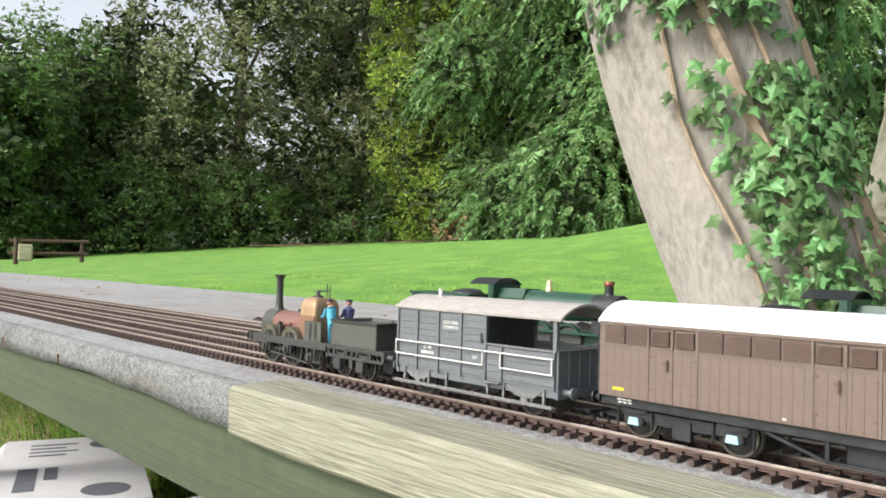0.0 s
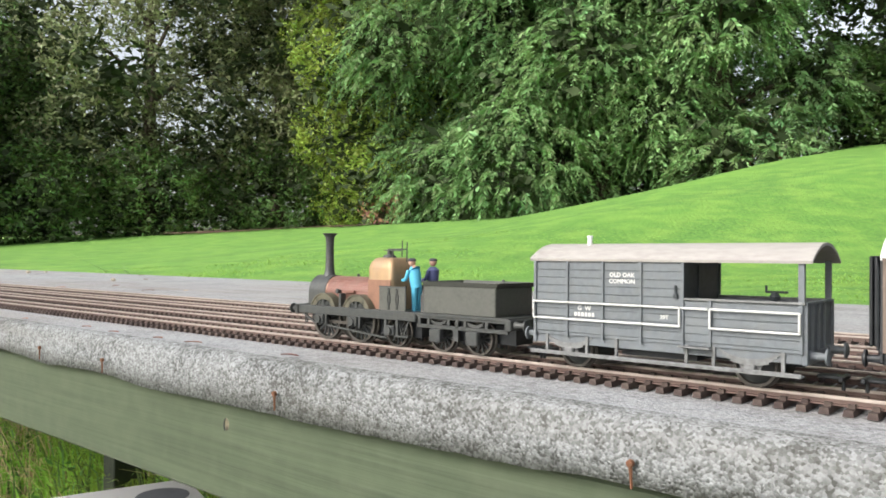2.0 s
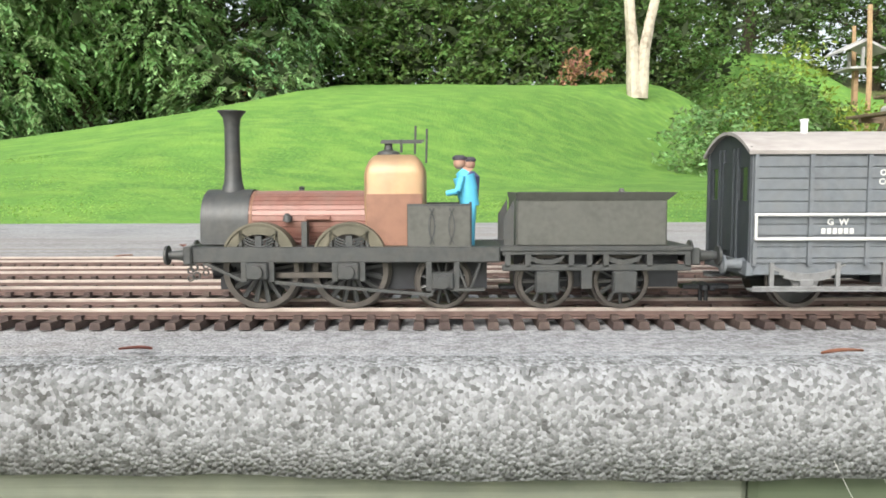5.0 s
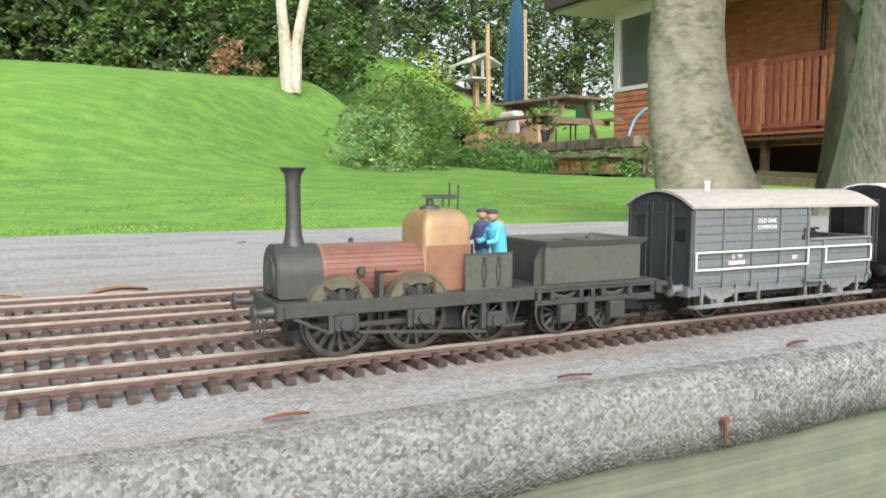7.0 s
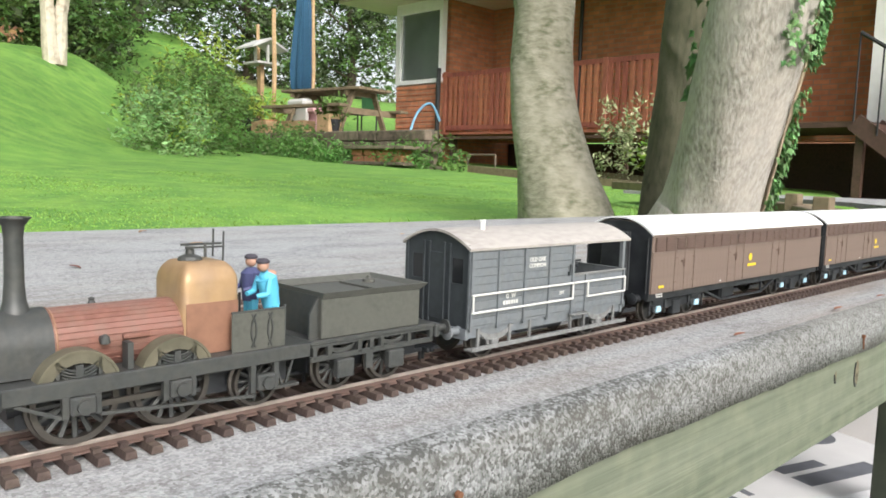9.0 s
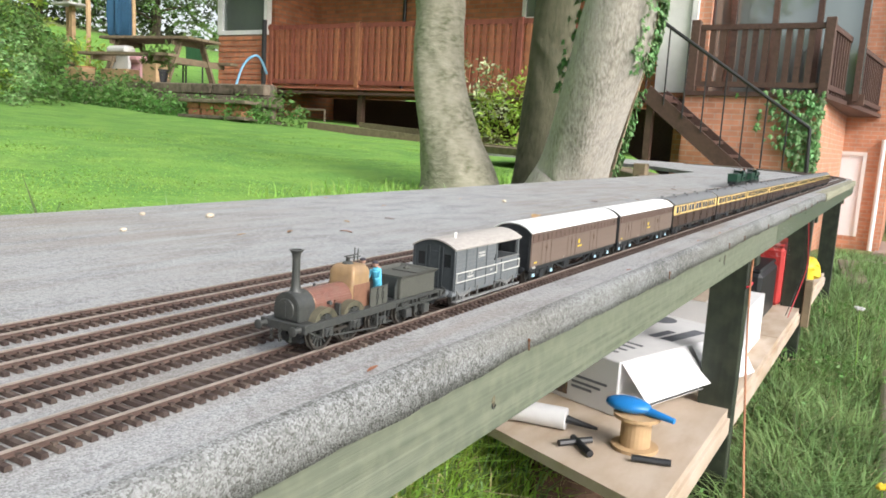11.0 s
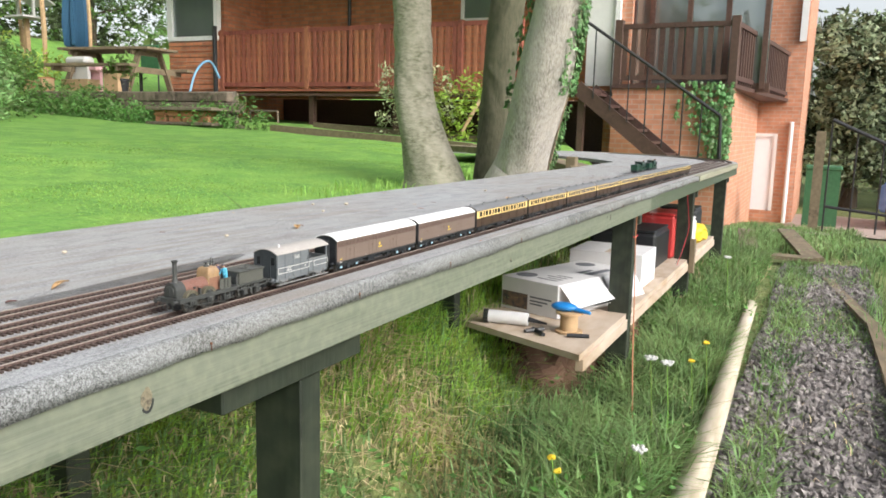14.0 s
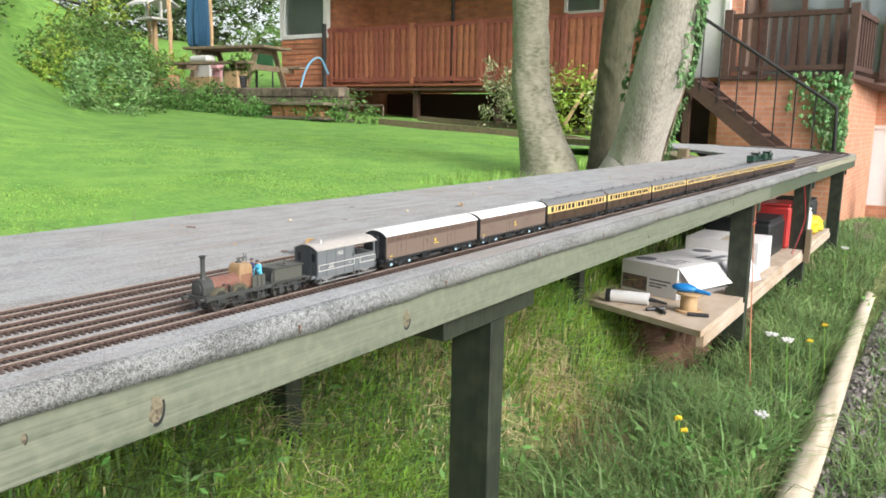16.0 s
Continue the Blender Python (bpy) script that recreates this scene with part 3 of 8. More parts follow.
def coupling(parent, x, way):
    bm = B()
    bx(bm, x, x + way * 0.008, -0.0022, 0.0022, 0.0088, 0.0100, 0.0003)
    bx(bm, x + way * 0.0065, x + way * 0.008, -0.0048, 0.0048, 0.0086, 0.0102, 0.0003)
    rod(bm, (x + way * 0.007, 0, 0.009), (x + way * 0.007, 0, 0.0055), 0.0006, seg=8)
    part("coupling", bm, M_BLACK, parent)


def letters(text, size, at, parent, material=M_WHITE, name="lettering", rz=0, bold=0.0):
    """Words in the built-in font, facing -y."""
    cu = bpy.data.curves.new(name, "FONT")
    cu.body, cu.size, cu.extrude, cu.align_x, cu.resolution_u, cu.offset = text, size, 0.00006, "CENTER", 2, bold
    tmp = new("words", cu)
    me = bpy.data.meshes.new_from_object(tmp.evaluated_get(bpy.context.evaluated_depsgraph_get()))
    bpy.data.objects.remove(tmp)
    me.materials.clear()
    me.materials.append(material)
    ob = new(name, me)
    ob.parent = parent
    ob.matrix_basis = pose(*at, 90, 0, rz)
    return ob


def build_locomotive(xc):
    """x in the train's own measure, from the front; turned into the thing's own space by -xc."""
    th = empty("steam_locomotive", "weathered early model steam locomotive, copper boiler and tall chimney", "locomotive")
    X = lambda x: x - xc
    # outside frames with guards for the axles
    for s in (-1, 1):
        bm = B()
        bx(bm, X(0.0050), X(0.083), s * 0.0125, s * 0.0140, 0.0172, 0.0212, 0.0003)
        for ax, w, low in ((0.0217, 0.0022, 0.0125), (0.0447, 0.0022, 0.0125), (0.0685, 0.0020, 0.0100)):
            bx(bm, X(ax - 0.0042), X(ax - 0.0028), s * 0.0126, s * 0.0139, low, 0.0174)
            bx(bm, X(ax + 0.0028), X(ax + 0.0042), s * 0.0126, s * 0.0139, low, 0.0174)
            bx(bm, X(ax - 0.0028), X(ax + 0.0028), s * 0.0128, s * 0.0152, low + 0.0005, low + 0.0048, 0.0004)
            rod(bm, (X(ax), s * 0.0140, low + 0.0025), (X(ax), s * 0.0162, low + 0.0025), 0.0017, seg=12)
        beam(bm, (X(0.026), s * 0.0132, 0.0122), (X(0.066), s * 0.0132, 0.0090), 0.0008, 0.0008)
        beam(bm, (X(0.008), s * 0.0132, 0.0172), (X(0.018), s * 0.0132, 0.0125), 0.0008, 0.0008)
        part("frame", bm, M_IRON, th)
    bm = B()
    bx(bm, X(0.0032), X(0.0054), -0.0150, 0.0150, 0.0168, 0.0214, 0.0004)
    part("buffer_beam", bm, M_IRON, th)
    bm = B()
    bx(bm, X(0.005), X(0.0835), -0.0128, 0.0128, 0.0205, 0.0211)
    part("footplate", bm, M_IRON, th)
    bm = B()
    bx(bm, X(0.010), X(0.080), -0.0062, 0.0062, 0.0095, 0.0205)
    rod(bm, (X(0.008), -0.0045, 0.0150), (X(0.014), -0.0045, 0.0160), 0.0030, seg=14)
    rod(bm, (X(0.008), 0.0045, 0.0150), (X(0.014), 0.0045, 0.0160), 0.0030, seg=14)
    part("inside_frame", bm, M_BLACK, th)
    buffer(th, X(0.0034), 0.0190, -1)
    coupling(th, X(0.0835), 1)
    bm = B()
    for k, (dx, dz) in enumerate(((0, 0), (-0.0004, -0.0022), (0.0002, -0.0044))):
        arc_band(bm, X(0.0015) + dx, 0.0168 + dz, 0.0007, 0.0011, -0.0003, 0.0003, 0, 360)
    for s in (-1, 1):
        for dz in (0, -0.002, -0.004):
            arc_band(bm, X(0.0022), 0.0165 + dz, 0.0006, 0.0009, s * 0.006, s * 0.0066, 0, 360)
    part("chain", bm, M_IRON, th)
    for ax, r, sp in ((0.0217, 0.0098, 16), (0.0447, 0.0098, 16), (0.0685, 0.0068, 12)):
        wheelset(th, X(ax), r, sp)
    # rods between the drivers
    for s in (-1, 1):
        bm = B()
        beam(bm, (X(0.0217), s * 0.0108, 0.0138), (X(0.0447), s * 0.0108, 0.0138), 0.0008, 0.0014)
        part("coupling_rod", bm, M_STEEL, th)
    # boiler, smokebox, chimney
    zb, rb = 0.0275, 0.0079
    bm = B()
    strips = []
    for k in range(34):
        for f, dr in ((0.02, -0.00022), (0.10, 0.0), (0.90, 0.0), (0.98, -0.00022)):
            a = 2 * math.pi * (k + f) / 34
            strips.append(((rb + dr) * math.cos(a), zb + (rb + dr) * math.sin(a)))
    prism(bm, strips, X(0.0178), X(0.0490), "x")
    boiler = part("boiler", bm, M_LAG, th, "dusty copper-coloured boiler", smooth=True)
    for x in (0.0184,):
        bm = B()
        lathe(bm, [(rb + 0.0001, X(x)), (rb + 0.0002, X(x + 0.0002)), (rb + 0.0001, X(x + 0.0005))], 40, (0, 0, zb), "x")
        part("boiler_band", bm, M_BAND, boiler, "thin dull metal band")
    bm = B()
    pts = [(0.0082 * math.cos(radians(a)), 0.0272 + 0.0086 * math.sin(radians(a))) for a in range(0, 181, 12)]
    pts = [(0.0082, 0.0215)] + pts + [(-0.0082, 0.0215)]
    prism(bm, pts, X(0.0055), X(0.0180), "x")
    bmesh.ops.bevel(bm, geom=[e for e in bm.edges if all(abs(v.co.x - X(0.0055)) < 1e-6 for v in e.verts)], offset=0.0004, segments=2, affect="EDGES")
    lathe(bm, [(0.0056, X(0.0056)), (0.0052, X(0.0050)), (0.001, X(0.0047))], 24, (0, 0, 0.0272), "x")
    bx(bm, X(0.0045), X(0.0055), -0.0006, 0.0006, 0.0235, 0.031)
    part("smokebox", bm, M_IRON, th, smooth=True)
    bm = B()
    lathe(bm, [(0.0038, 0.0343), (0.0029, 0.0360), (0.0024, 0.0378), (0.0021, 0.0420), (0.0020, 0.0520), (0.0023, 0.0546), (0.0033, 0.0560), (0.0037, 0.0563), (0.0037, 0.0566), (0.0026, 0.0566), (0.0018, 0.0530)], 24, (X(0.0122), 0, 0))
    part("chimney", bm, M_IRON, th, "tall dark chimney with a flared top", smooth=True)
    # firebox with its domed cap
    bm = B()
    lev = [(0.0080, 0.0086, 0.0205), (0.0080, 0.0086, 0.0395), (0.0077, 0.0083, 0.0411), (0.0068, 0.0074, 0.0430), (0.0055, 0.0060, 0.0444), (0.0045, 0.0048, 0.0447)]
    cx, rings = X(0.0560), []
    for hx, hy, z in lev:
        q = []
        for k in range(28):
            a = 2 * math.pi * (k + 0.5) / 28
            c, s = math.cos(a), math.sin(a)
            e = 0.22
            q.append(bm.verts.new((cx + hx * math.copysign(abs(c) ** e, c), hy * math.copysign(abs(s) ** e, s), z)))
        rings.append(q)
    for a, b in zip(rings, rings[1:]):
        for k in range(28):
            bm.faces.new((a[k], a[(k + 1) % 28], b[(k + 1) % 28], b[k]))
    bm.faces.new(rings[0][::-1])
    bm.faces.new(rings[-1])
    firebox = part("firebox", bm, M_BRASS, th, "tall domed brass firebox", smooth=True)
    for s in (-1, 1):
        bm = B()
        bx(bm, X(0.0488), X(0.0632), s * 0.0084, s * 0.0089, 0.0212, 0.0345, 0.0001)
        part("panel", bm, M_COPPER_P, firebox, "brown side panel")
    bm = B()
    lathe(bm, [(0.0030, 0.0441), (0.0032, 0.0448), (0.0028, 0.0456), (0.0012, 0.0462), (0.0010, 0.0478), (0.0014, 0.0482)], 16, (cx - 0.002, 0, 0))
    beam(bm, (cx - 0.004, 0.001, 0.0486), (cx + 0.0075, 0.001, 0.0486), 0.0006, 0.0006)
    beam(bm, (cx - 0.004, -0.0015, 0.0480), (cx + 0.0070, -0.0015, 0.0480), 0.0005, 0.0005)
    rod(bm, (cx + 0.0050, 0.001, 0.0451), (cx + 0.0052, 0.001, 0.0526), 0.0003, seg=6)
    rod(bm, (cx + 0.0080, 0.001, 0.0426), (cx + 0.0082, 0.001, 0.0518), 0.0003, seg=6)
    rod(bm, (cx + 0.0015, -0.0015, 0.0454), (cx + 0.0015, -0.0015, 0.0488), 0.0004, seg=6)
    part("safety_valve", bm, M_IRON, firebox, "black valve levers on the dome")
    for x, y in ((0.0300, 0.003),):
        bm = B()
        lathe(bm, [(0.0010, 0.0350), (0.0006, 0.0358), (0.0009, 0.0362), (0.0003, 0.0366)], 10, (X(x), y, 0))
        part("oil_cup", bm, M_IRON, th)
    for s in (-1, 1):
        bm = B()
        bx(bm, X(0.0330), X(0.0395), s * 0.0078, s * 0.0092, 0.0278, 0.0290, 0.0002)
        part("clack_box", bm, M_LAG, th)
        bm = B()
        rod(bm, (X(0.0285), s * 0.0075, 0.0282), (X(0.0285), s * 0.0100, 0.0282), 0.0010, seg=10)
        lathe(bm, [(0.0012, 0.0275), (0.0010, 0.0290), (0.0004, 0.0296)], 10, (X(0.0285), s * 0.0094, 0))
        part("valve", bm, M_IRON, th)
        for ax in (0.0217, 0.0447):
            bm = B()
            arc_band(bm, X(ax), 0.0180, 0.0064, 0.0092, s * 0.0114, s * 0.0124, 18, 162)
            arc_band(bm, X(ax), 0.0180, 0.0088, 0.0094, s * 0.0080, s * 0.0128, 18, 162)
            part("splasher", bm, M_SPLASH, th, "olive wheel splasher", smooth=True)
            bm = B()
            for k in range(5):
                w = 0.0062 - k * 0.0009
                arc_band(bm, X(ax), 0.0285 - k * 0.0004, 0.0056 + k * 0.0003, 0.0060 + k * 0.0003, s * 0.0110, s * 0.0124, 225 + k * 4, 315 - k * 4, 8)
            bx(bm, X(ax - 0.0008), X(ax + 0.0008), s * 0.0108, s * 0.0126, 0.0212, 0.0240)
            bx(bm, X(ax - 0.0050), X(ax - 0.0042), s * 0.0110, s * 0.0124, 0.0212, 0.0252)
            bx(bm, X(ax + 0.0042), X(ax + 0.0050), s * 0.0110, s * 0.0124, 0.0212, 0.0252)
            part("leaf_spring", bm, M_IRON, th)
        bm = B()
        bx(bm, X(0.0332 - 0.0006), X(0.0332 + 0.0008), s * 0.0090, s * 0.0122, 0.0212, 0.0275)
        part("stay", bm, M_IRON, th)
        # side sheet with its curved strips
        bm = B()
        bx(bm, X(0.0595), X(0.0755), s * 0.0118, s * 0.0124, 0.0210, 0.0315, 0.0002)
        sheet = part("side_sheet", bm, M_TENDER, th)
        bm = B()
        for x0, q in ((0.0650, 1), (0.0665, -1), (0.0700, 1), (0.0715, -1)):
            arc_band(bm, X(x0 + q * 0.0080), 0.0264, 0.0078, 0.0082, s * 0.0124, s * 0.0128, 146 if q > 0 else -34, 214 if q > 0 else 34, 10)
        part("strip", bm, M_IRON, sheet)
        bm = B()
        rod(bm, (X(0.0755), s * 0.0120, 0.0210), (X(0.0755), s * 0.0120, 0.0325), 0.0004, seg=6)
        rod(bm, (X(0.0595), s * 0.0121, 0.0316), (X(0.0757), s * 0.0121, 0.0316), 0.0004, seg=6)
        part("handrail", bm, M_IRON, th)
        bm = B()
        bx(bm, X(0.0705), X(0.0790), s * 0.0118, s * 0.0142, 0.0100, 0.0107)
        beam(bm, (X(0.0720), s * 0.0125, 0.0172), (X(0.0745), s * 0.0128, 0.0105), 0.0006, 0.0006)
        beam(bm, (X(0.0780), s * 0.0125, 0.0172), (X(0.0755), s * 0.0128, 0.0105), 0.0006, 0.0006)
        part("step", bm, M_IRON, th)
    return th


def build_tender(xc):
    th = empty("tender", "weathered olive-grey four-wheeled tender with a flared open tank", "tender")
    X = lambda x: x - xc
    bm = B()
    bx(bm, X(0.0872), X(0.1250), -0.0132, 0.0132, 0.0212, 0.0330, 0.0004)
    tank = part("tank", bm, M_TENDER, th)
    # flared coping: an open rim leaning outwards
    bm = B()
    lo, hi = (0.0872, 0.1250, 0.0132), (0.0868, 0.1272, 0.0145)
    ring_pts = []
    for (x0, x1, y), z in ((lo, 0.0328), (hi, 0.0348), ((hi[0] + 0.0006, hi[1] - 0.0006, hi[2] - 0.0006), 0.0348), ((lo[0] + 0.0008, lo[1] - 0.0008, lo[2] - 0.0008), 0.0331)):
        ring_pts.append([bm.verts.new(p) for p in ((X(x0), -y, z), (X(x1), -y, z), (X(x1), y, z), (X(x0), y, z))])
    for j in range(4):
        a, b = ring_pts[j], ring_pts[(j + 1) % 4]
        for k in range(4):
            bm.faces.new((a[k], a[(k + 1) % 4], b[(k + 1) % 4], b[k]))
    bmesh.ops.recalc_face_normals(bm, faces=bm.faces[:])
    part("coping", bm, M_TENDER, tank)
    bm = B()
    bx(bm, X(0.1100), X(0.1240), -0.0095, 0.0095, 0.0330, 0.0337, 0.0002)
    lathe(bm, [(0.0020, 0.0335), (0.0020, 0.0346), (0.0008, 0.0350), (0.0006, 0.0358)], 12, (X(0.117), 0.003, 0))
    part("filler", bm, M_TENDER, tank)
    bm = B()
    bx(bm, X(0.0870), X(0.0880), -0.0112, 0.0112, 0.0212, 0.0335)
    prism(bm, [(X(0.0866), 0.0330), (X(0.0840), 0.0285), (X(0.0840), 0.0212), (X(0.0866), 0.0212)], -0.0116, -0.0108, "y")
    prism(bm, [(X(0.0866), 0.0330), (X(0.0840), 0.0285), (X(0.0840), 0.0212), (X(0.0866), 0.0212)], 0.0108, 0.0116, "y")
    part("front_plate", bm, M_IRON, th)
    bm = B()
    bx(bm, X(0.0830), X(0.1315), -0.0138, 0.0138, 0.0200, 0.0213, 0.0002)
    part("deck", bm, M_IRON, th)
    for s in (-1, 1):
        bm = B()
        bx(bm, X(0.0835), X(0.1312), s * 0.0122, s * 0.0134, 0.0190, 0.0212, 0.0002)
        bx(bm, X(0.0835), X(0.1312), s * 0.0122, s * 0.0134, 0.0150, 0.0166, 0.0002)
        for x in (0.0842, 0.0893, 0.1003, 0.1048, 0.1090, 0.1200, 0.1296):
            bx(bm, X(x), X(x + 0.0014), s * 0.0122, s * 0.0134, 0.0160, 0.0192)
        for ax in (0.0948, 0.1143):
            bx(bm, X(ax - 0.0030), X(ax + 0.0030), s * 0.0124, s * 0.0152, 0.0095, 0.0150, 0.0004)
            for k in range(3):
                arc_band(bm, X(ax), 0.0255 - k * 0.0004, 0.0078, 0.0082, s * 0.0118, s * 0.0126, 232 + 4 * k, 308 - 4 * k, 6)
        bx(bm, X(0.1035), X(0.1062), s * 0.0124, s * 0.0134, 0.0105, 0.0155)
        part("frame", bm, M_IRON, th)
    bm = B()
    bx(bm, X(0.1312), X(0.1332), -0.0145, 0.0145, 0.0165, 0.0208, 0.0004)
    part("buffer_beam", bm, M_IRON, th)
    bm = B()
    bx(bm, X(0.087), X(0.130), -0.0060, 0.0060, 0.0100, 0.0200)
    part("inside_frame", bm, M_BLACK, th)
    buffer(th, X(0.1332), 0.0187, 1)
    coupling(th, X(0.1325), 1)
    for ax in (0.0948, 0.1143):
        wheelset(th, X(ax), 0.0070, 12)
    return th


def build_brake_van(xc):
    th = empty("brake_van", "grey goods brake van with veranda, white rails, pale roof", "brake van")
    X = lambda x: x - xc
    x0, xv, x1, yw, zb, ze = 0.1450, 0.2025, 0.2395, 0.0160, 0.0172, 0.0440
    for s in (-1, 1):
        # side planks of the cabin, each with its joint
        body = None
        bm = B()
        bx(bm, X(x0), X(xv), s * (yw - 0.0012), s * (yw - 0.0004), zb, ze)
        bx(bm, X(xv), X(x1), s * (yw - 0.0012), s * (yw - 0.0004), zb, 0.0318)
        side = part("side", bm, M_VAN, th)
        n = 9
        for k in range(n):
            z0 = zb + 0.0012 + k * (ze - zb - 0.0014) / n
            bm = B()
            bx(bm, X(x0 + 0.0002), X(xv), s * (yw - 0.0005), s * yw, z0, z0 + (ze - zb - 0.0014) / n - 0.0002, 0.00012)
            part("plank", bm, M_VAN, side)
        for k in range(5):
            z0 = zb + 0.0012 + k * (0.0318 - zb - 0.0014) / 5
            bm = B()
            bx(bm, X(xv + 0.0002), X(x1 - 0.0002), s * (yw - 0.0005), s * yw, z0, z0 + (0.0318 - zb - 0.0014) / 5 - 0.0002, 0.00012)
            part("plank", bm, M_VAN, side)
        for x in (0.1452, 0.1588, 0.1730, 0.1873, 0.2020):
            bm = B()
            bx(bm, X(x), X(x + 0.0010), s * yw, s * (yw + 0.0007), zb - 0.0005, ze)
            part("upright", bm, M_VAN, side)
        for x in (0.2110, 0.2382):
            bm = B()
            bx(bm, X(x), X(x + 0.0010), s * yw, s * (yw + 0.0007), zb, 0.0318)
            part("upright", bm, M_VAN, side)
        bm = B()
        bx(bm, X(xv), X(x1 + 0.0004), s * (yw - 0.0014), s * (yw + 0.0006), 0.0318, 0.0325, 0.0001)
        part("ledge", bm, M_VANLOW, side)
        bm = B()
        bx(bm, X(0.2378), X(0.2395), s * (yw - 0.0016), s * yw, 0.0322, ze + 0.0008)
        part("corner_post", bm, M_VAN, th)
        # white hand rails
        def rails(a, b, za, zb_):
            bm = B()
            y = s * (yw + 0.0013)
            for z in (za, zb_):
                rod(bm, (X(a), y, z), (X(b), y, z), 0.00040, seg=8)
            for x in (a, b):
                rod(bm, (X(x), y, za), (X(x), y, zb_), 0.00040, seg=8)
            k = max(1, round((b - a) / 0.0143))
            for i in range(k + 1):
                for z in (za, zb_):
                    rod(bm, (X(a + (b - a) * i / k), s * yw, z), (X(a + (b - a) * i / k), s * (yw + 0.0014), z), 0.0003, seg=6)
            part("handrail", bm, M_WHITE, th, "white hand rail")
        rails(0.1456, 0.2018, 0.0232, 0.0292)
        rails(0.2118, 0.2385, 0.0232, 0.0292)
        bm = B()
        rod(bm, (X(0.2025), s * (yw + 0.0013), 0.0292), (X(0.2110), s * (yw + 0.0013), 0.0292), 0.0004, seg=8)
        part("handrail", bm, M_WHITE, th, "white hand rail")
        bm = B()
        rod(bm, (X(0.2003), s * (yw + 0.0008), 0.0335), (X(0.2003), s * (yw + 0.0008), 0.0365), 0.0004, seg=6)
        bx(bm, X(0.1996), X(0.2010), s * yw, s * (yw + 0.0009), 0.0322, 0.0337)
        part("door_handle", bm, M_VANEND, side)
        # solebar, springs, axle guards, running boards
        bm = B()
        bx(bm, X(x0), X(x1), s * 0.0128, s * 0.0150, 0.0140, 0.0174, 0.0002)
        part("solebar", bm, M_VAN, th)
        for ax in (0.1595, 0.2235):
            bm = B()
            prism(bm, [(X(ax - 0.0045), 0.0145), (X(ax + 0.0045), 0.0145), (X(ax + 0.0022), 0.0095), (X(ax - 0.0022), 0.0095)], s * 0.0135, s * 0.0142, "y")
            bx(bm, X(ax - 0.0018), X(ax + 0.0018), s * 0.0135, s * 0.0158, 0.0098, 0.0130, 0.0004)
            for k in range(4):
                arc_band(bm, X(ax), 0.0330 - k * 0.0005, 0.0186, 0.0191, s * 0.0142, s * 0.0154, 240 + 4 * k, 300 - 4 * k, 8)
            part("axle_guard", bm, M_VANLOW, th)
        bm = B()
        bx(bm, X(x0 - 0.0003), X(x1 - 0.0002), s * 0.0145, s * 0.0182, 0.0102, 0.0108, 0.0001)
        bx(bm, X(x0 - 0.0003), X(x1 - 0.0002), s * 0.0178, s * 0.0182, 0.0108, 0.0116, 0.0001)
        board = part("running_board", bm, M_VANLOW, th, "dusty pale running board")
        for x in (0.1500, 0.1665, 0.1780, 0.2030, 0.2120, 0.2330):
            bm = B()
            bx(bm, X(x), X(x + 0.0010), s * 0.0150, s * 0.0158, 0.0106, 0.0172)
            part("bracket", bm, M_VANLOW, board)
        bm = B()
        bx(bm, X(0.2015), X(0.2120), s * 0.0160, s * 0.0186, 0.0165, 0.0170, 0.0001)
        part("step", bm, M_VANLOW, th)
    # cabin end walls; the front one with two windows and a door
    bm = B()
    y_, t_ = yw - 0.0012, 0.0008
    for ya, yb_, za, zb_ in ((-y_, y_, zb, 0.0325), (-y_, -0.0125, 0.0325, 0.0410), (-0.0072, 0.0072, 0.0325, 0.0410), (0.0125, y_, 0.0325, 0.0410), (-y_, y_, 0.0410, ze)):
        bx(bm, X(x0), X(x0 + t_), ya, yb_, za, zb_)
    arch = [(yy, ze + 0.0060 * (1 - (yy / 0.0172) ** 2)) for yy in np.linspace(-y_, y_, 13)]
    prism(bm, [(-y_, ze), *arch, (y_, ze)], X(x0), X(x0 + t_), "x")
    end = part("end_wall", bm, M_VANEND, th, "dark end wall with two windows")
    for yy in (-0.0155, -0.0068, -0.0040, 0.0032, 0.0060, 0.0147):
        bm = B()
        bx(bm, X(x0 - 0.0006), X(x0), yy, yy + 0.0008, zb, ze + 0.002)
        part("upright", bm, M_VANEND, end)
    for yy in (-0.0098, 0.0098):
        bm = B()
        bx(bm, X(x0 + 0.0003), X(x0 + 0.0005), yy - 0.0027, yy + 0.0027, 0.0325, 0.0410)
        part("pane", bm, M_PANE, end)
    bm = B()
    bx(bm, X(x0 - 0.0004), X(x0), -0.0034, 0.0034, 0.019, 0.0425, 0.0002)
    part("door", bm, M_VANEND, end)
    bm = B()
    bx(bm, X(xv - 0.0008), X(xv), -y_, y_, zb, ze)
    bx(bm, X(xv), X(xv + 0.0004), -0.0034, 0.0034, zb, 0.0430)
    prism(bm, [(-y_, ze), *arch, (y_, ze)], X(xv - 0.0008), X(xv), "x")
    part("cabin_wall", bm, M_VANEND, th)
    bm = B()
    bx(bm, X(x1 - 0.0008), X(x1), -y_, y_, zb, 0.0318)
    for yy in (-0.0155, -0.0085, -0.0018, 0.0050, 0.0145):
        bx(bm, X(x1), X(x1 + 0.0008), yy, yy + 0.0010, zb, 0.0320)
    bx(bm, X(x1 - 0.001), X(x1 + 0.0008), -y_ - 0.0006, y_ + 0.0006, 0.0318, 0.0325)
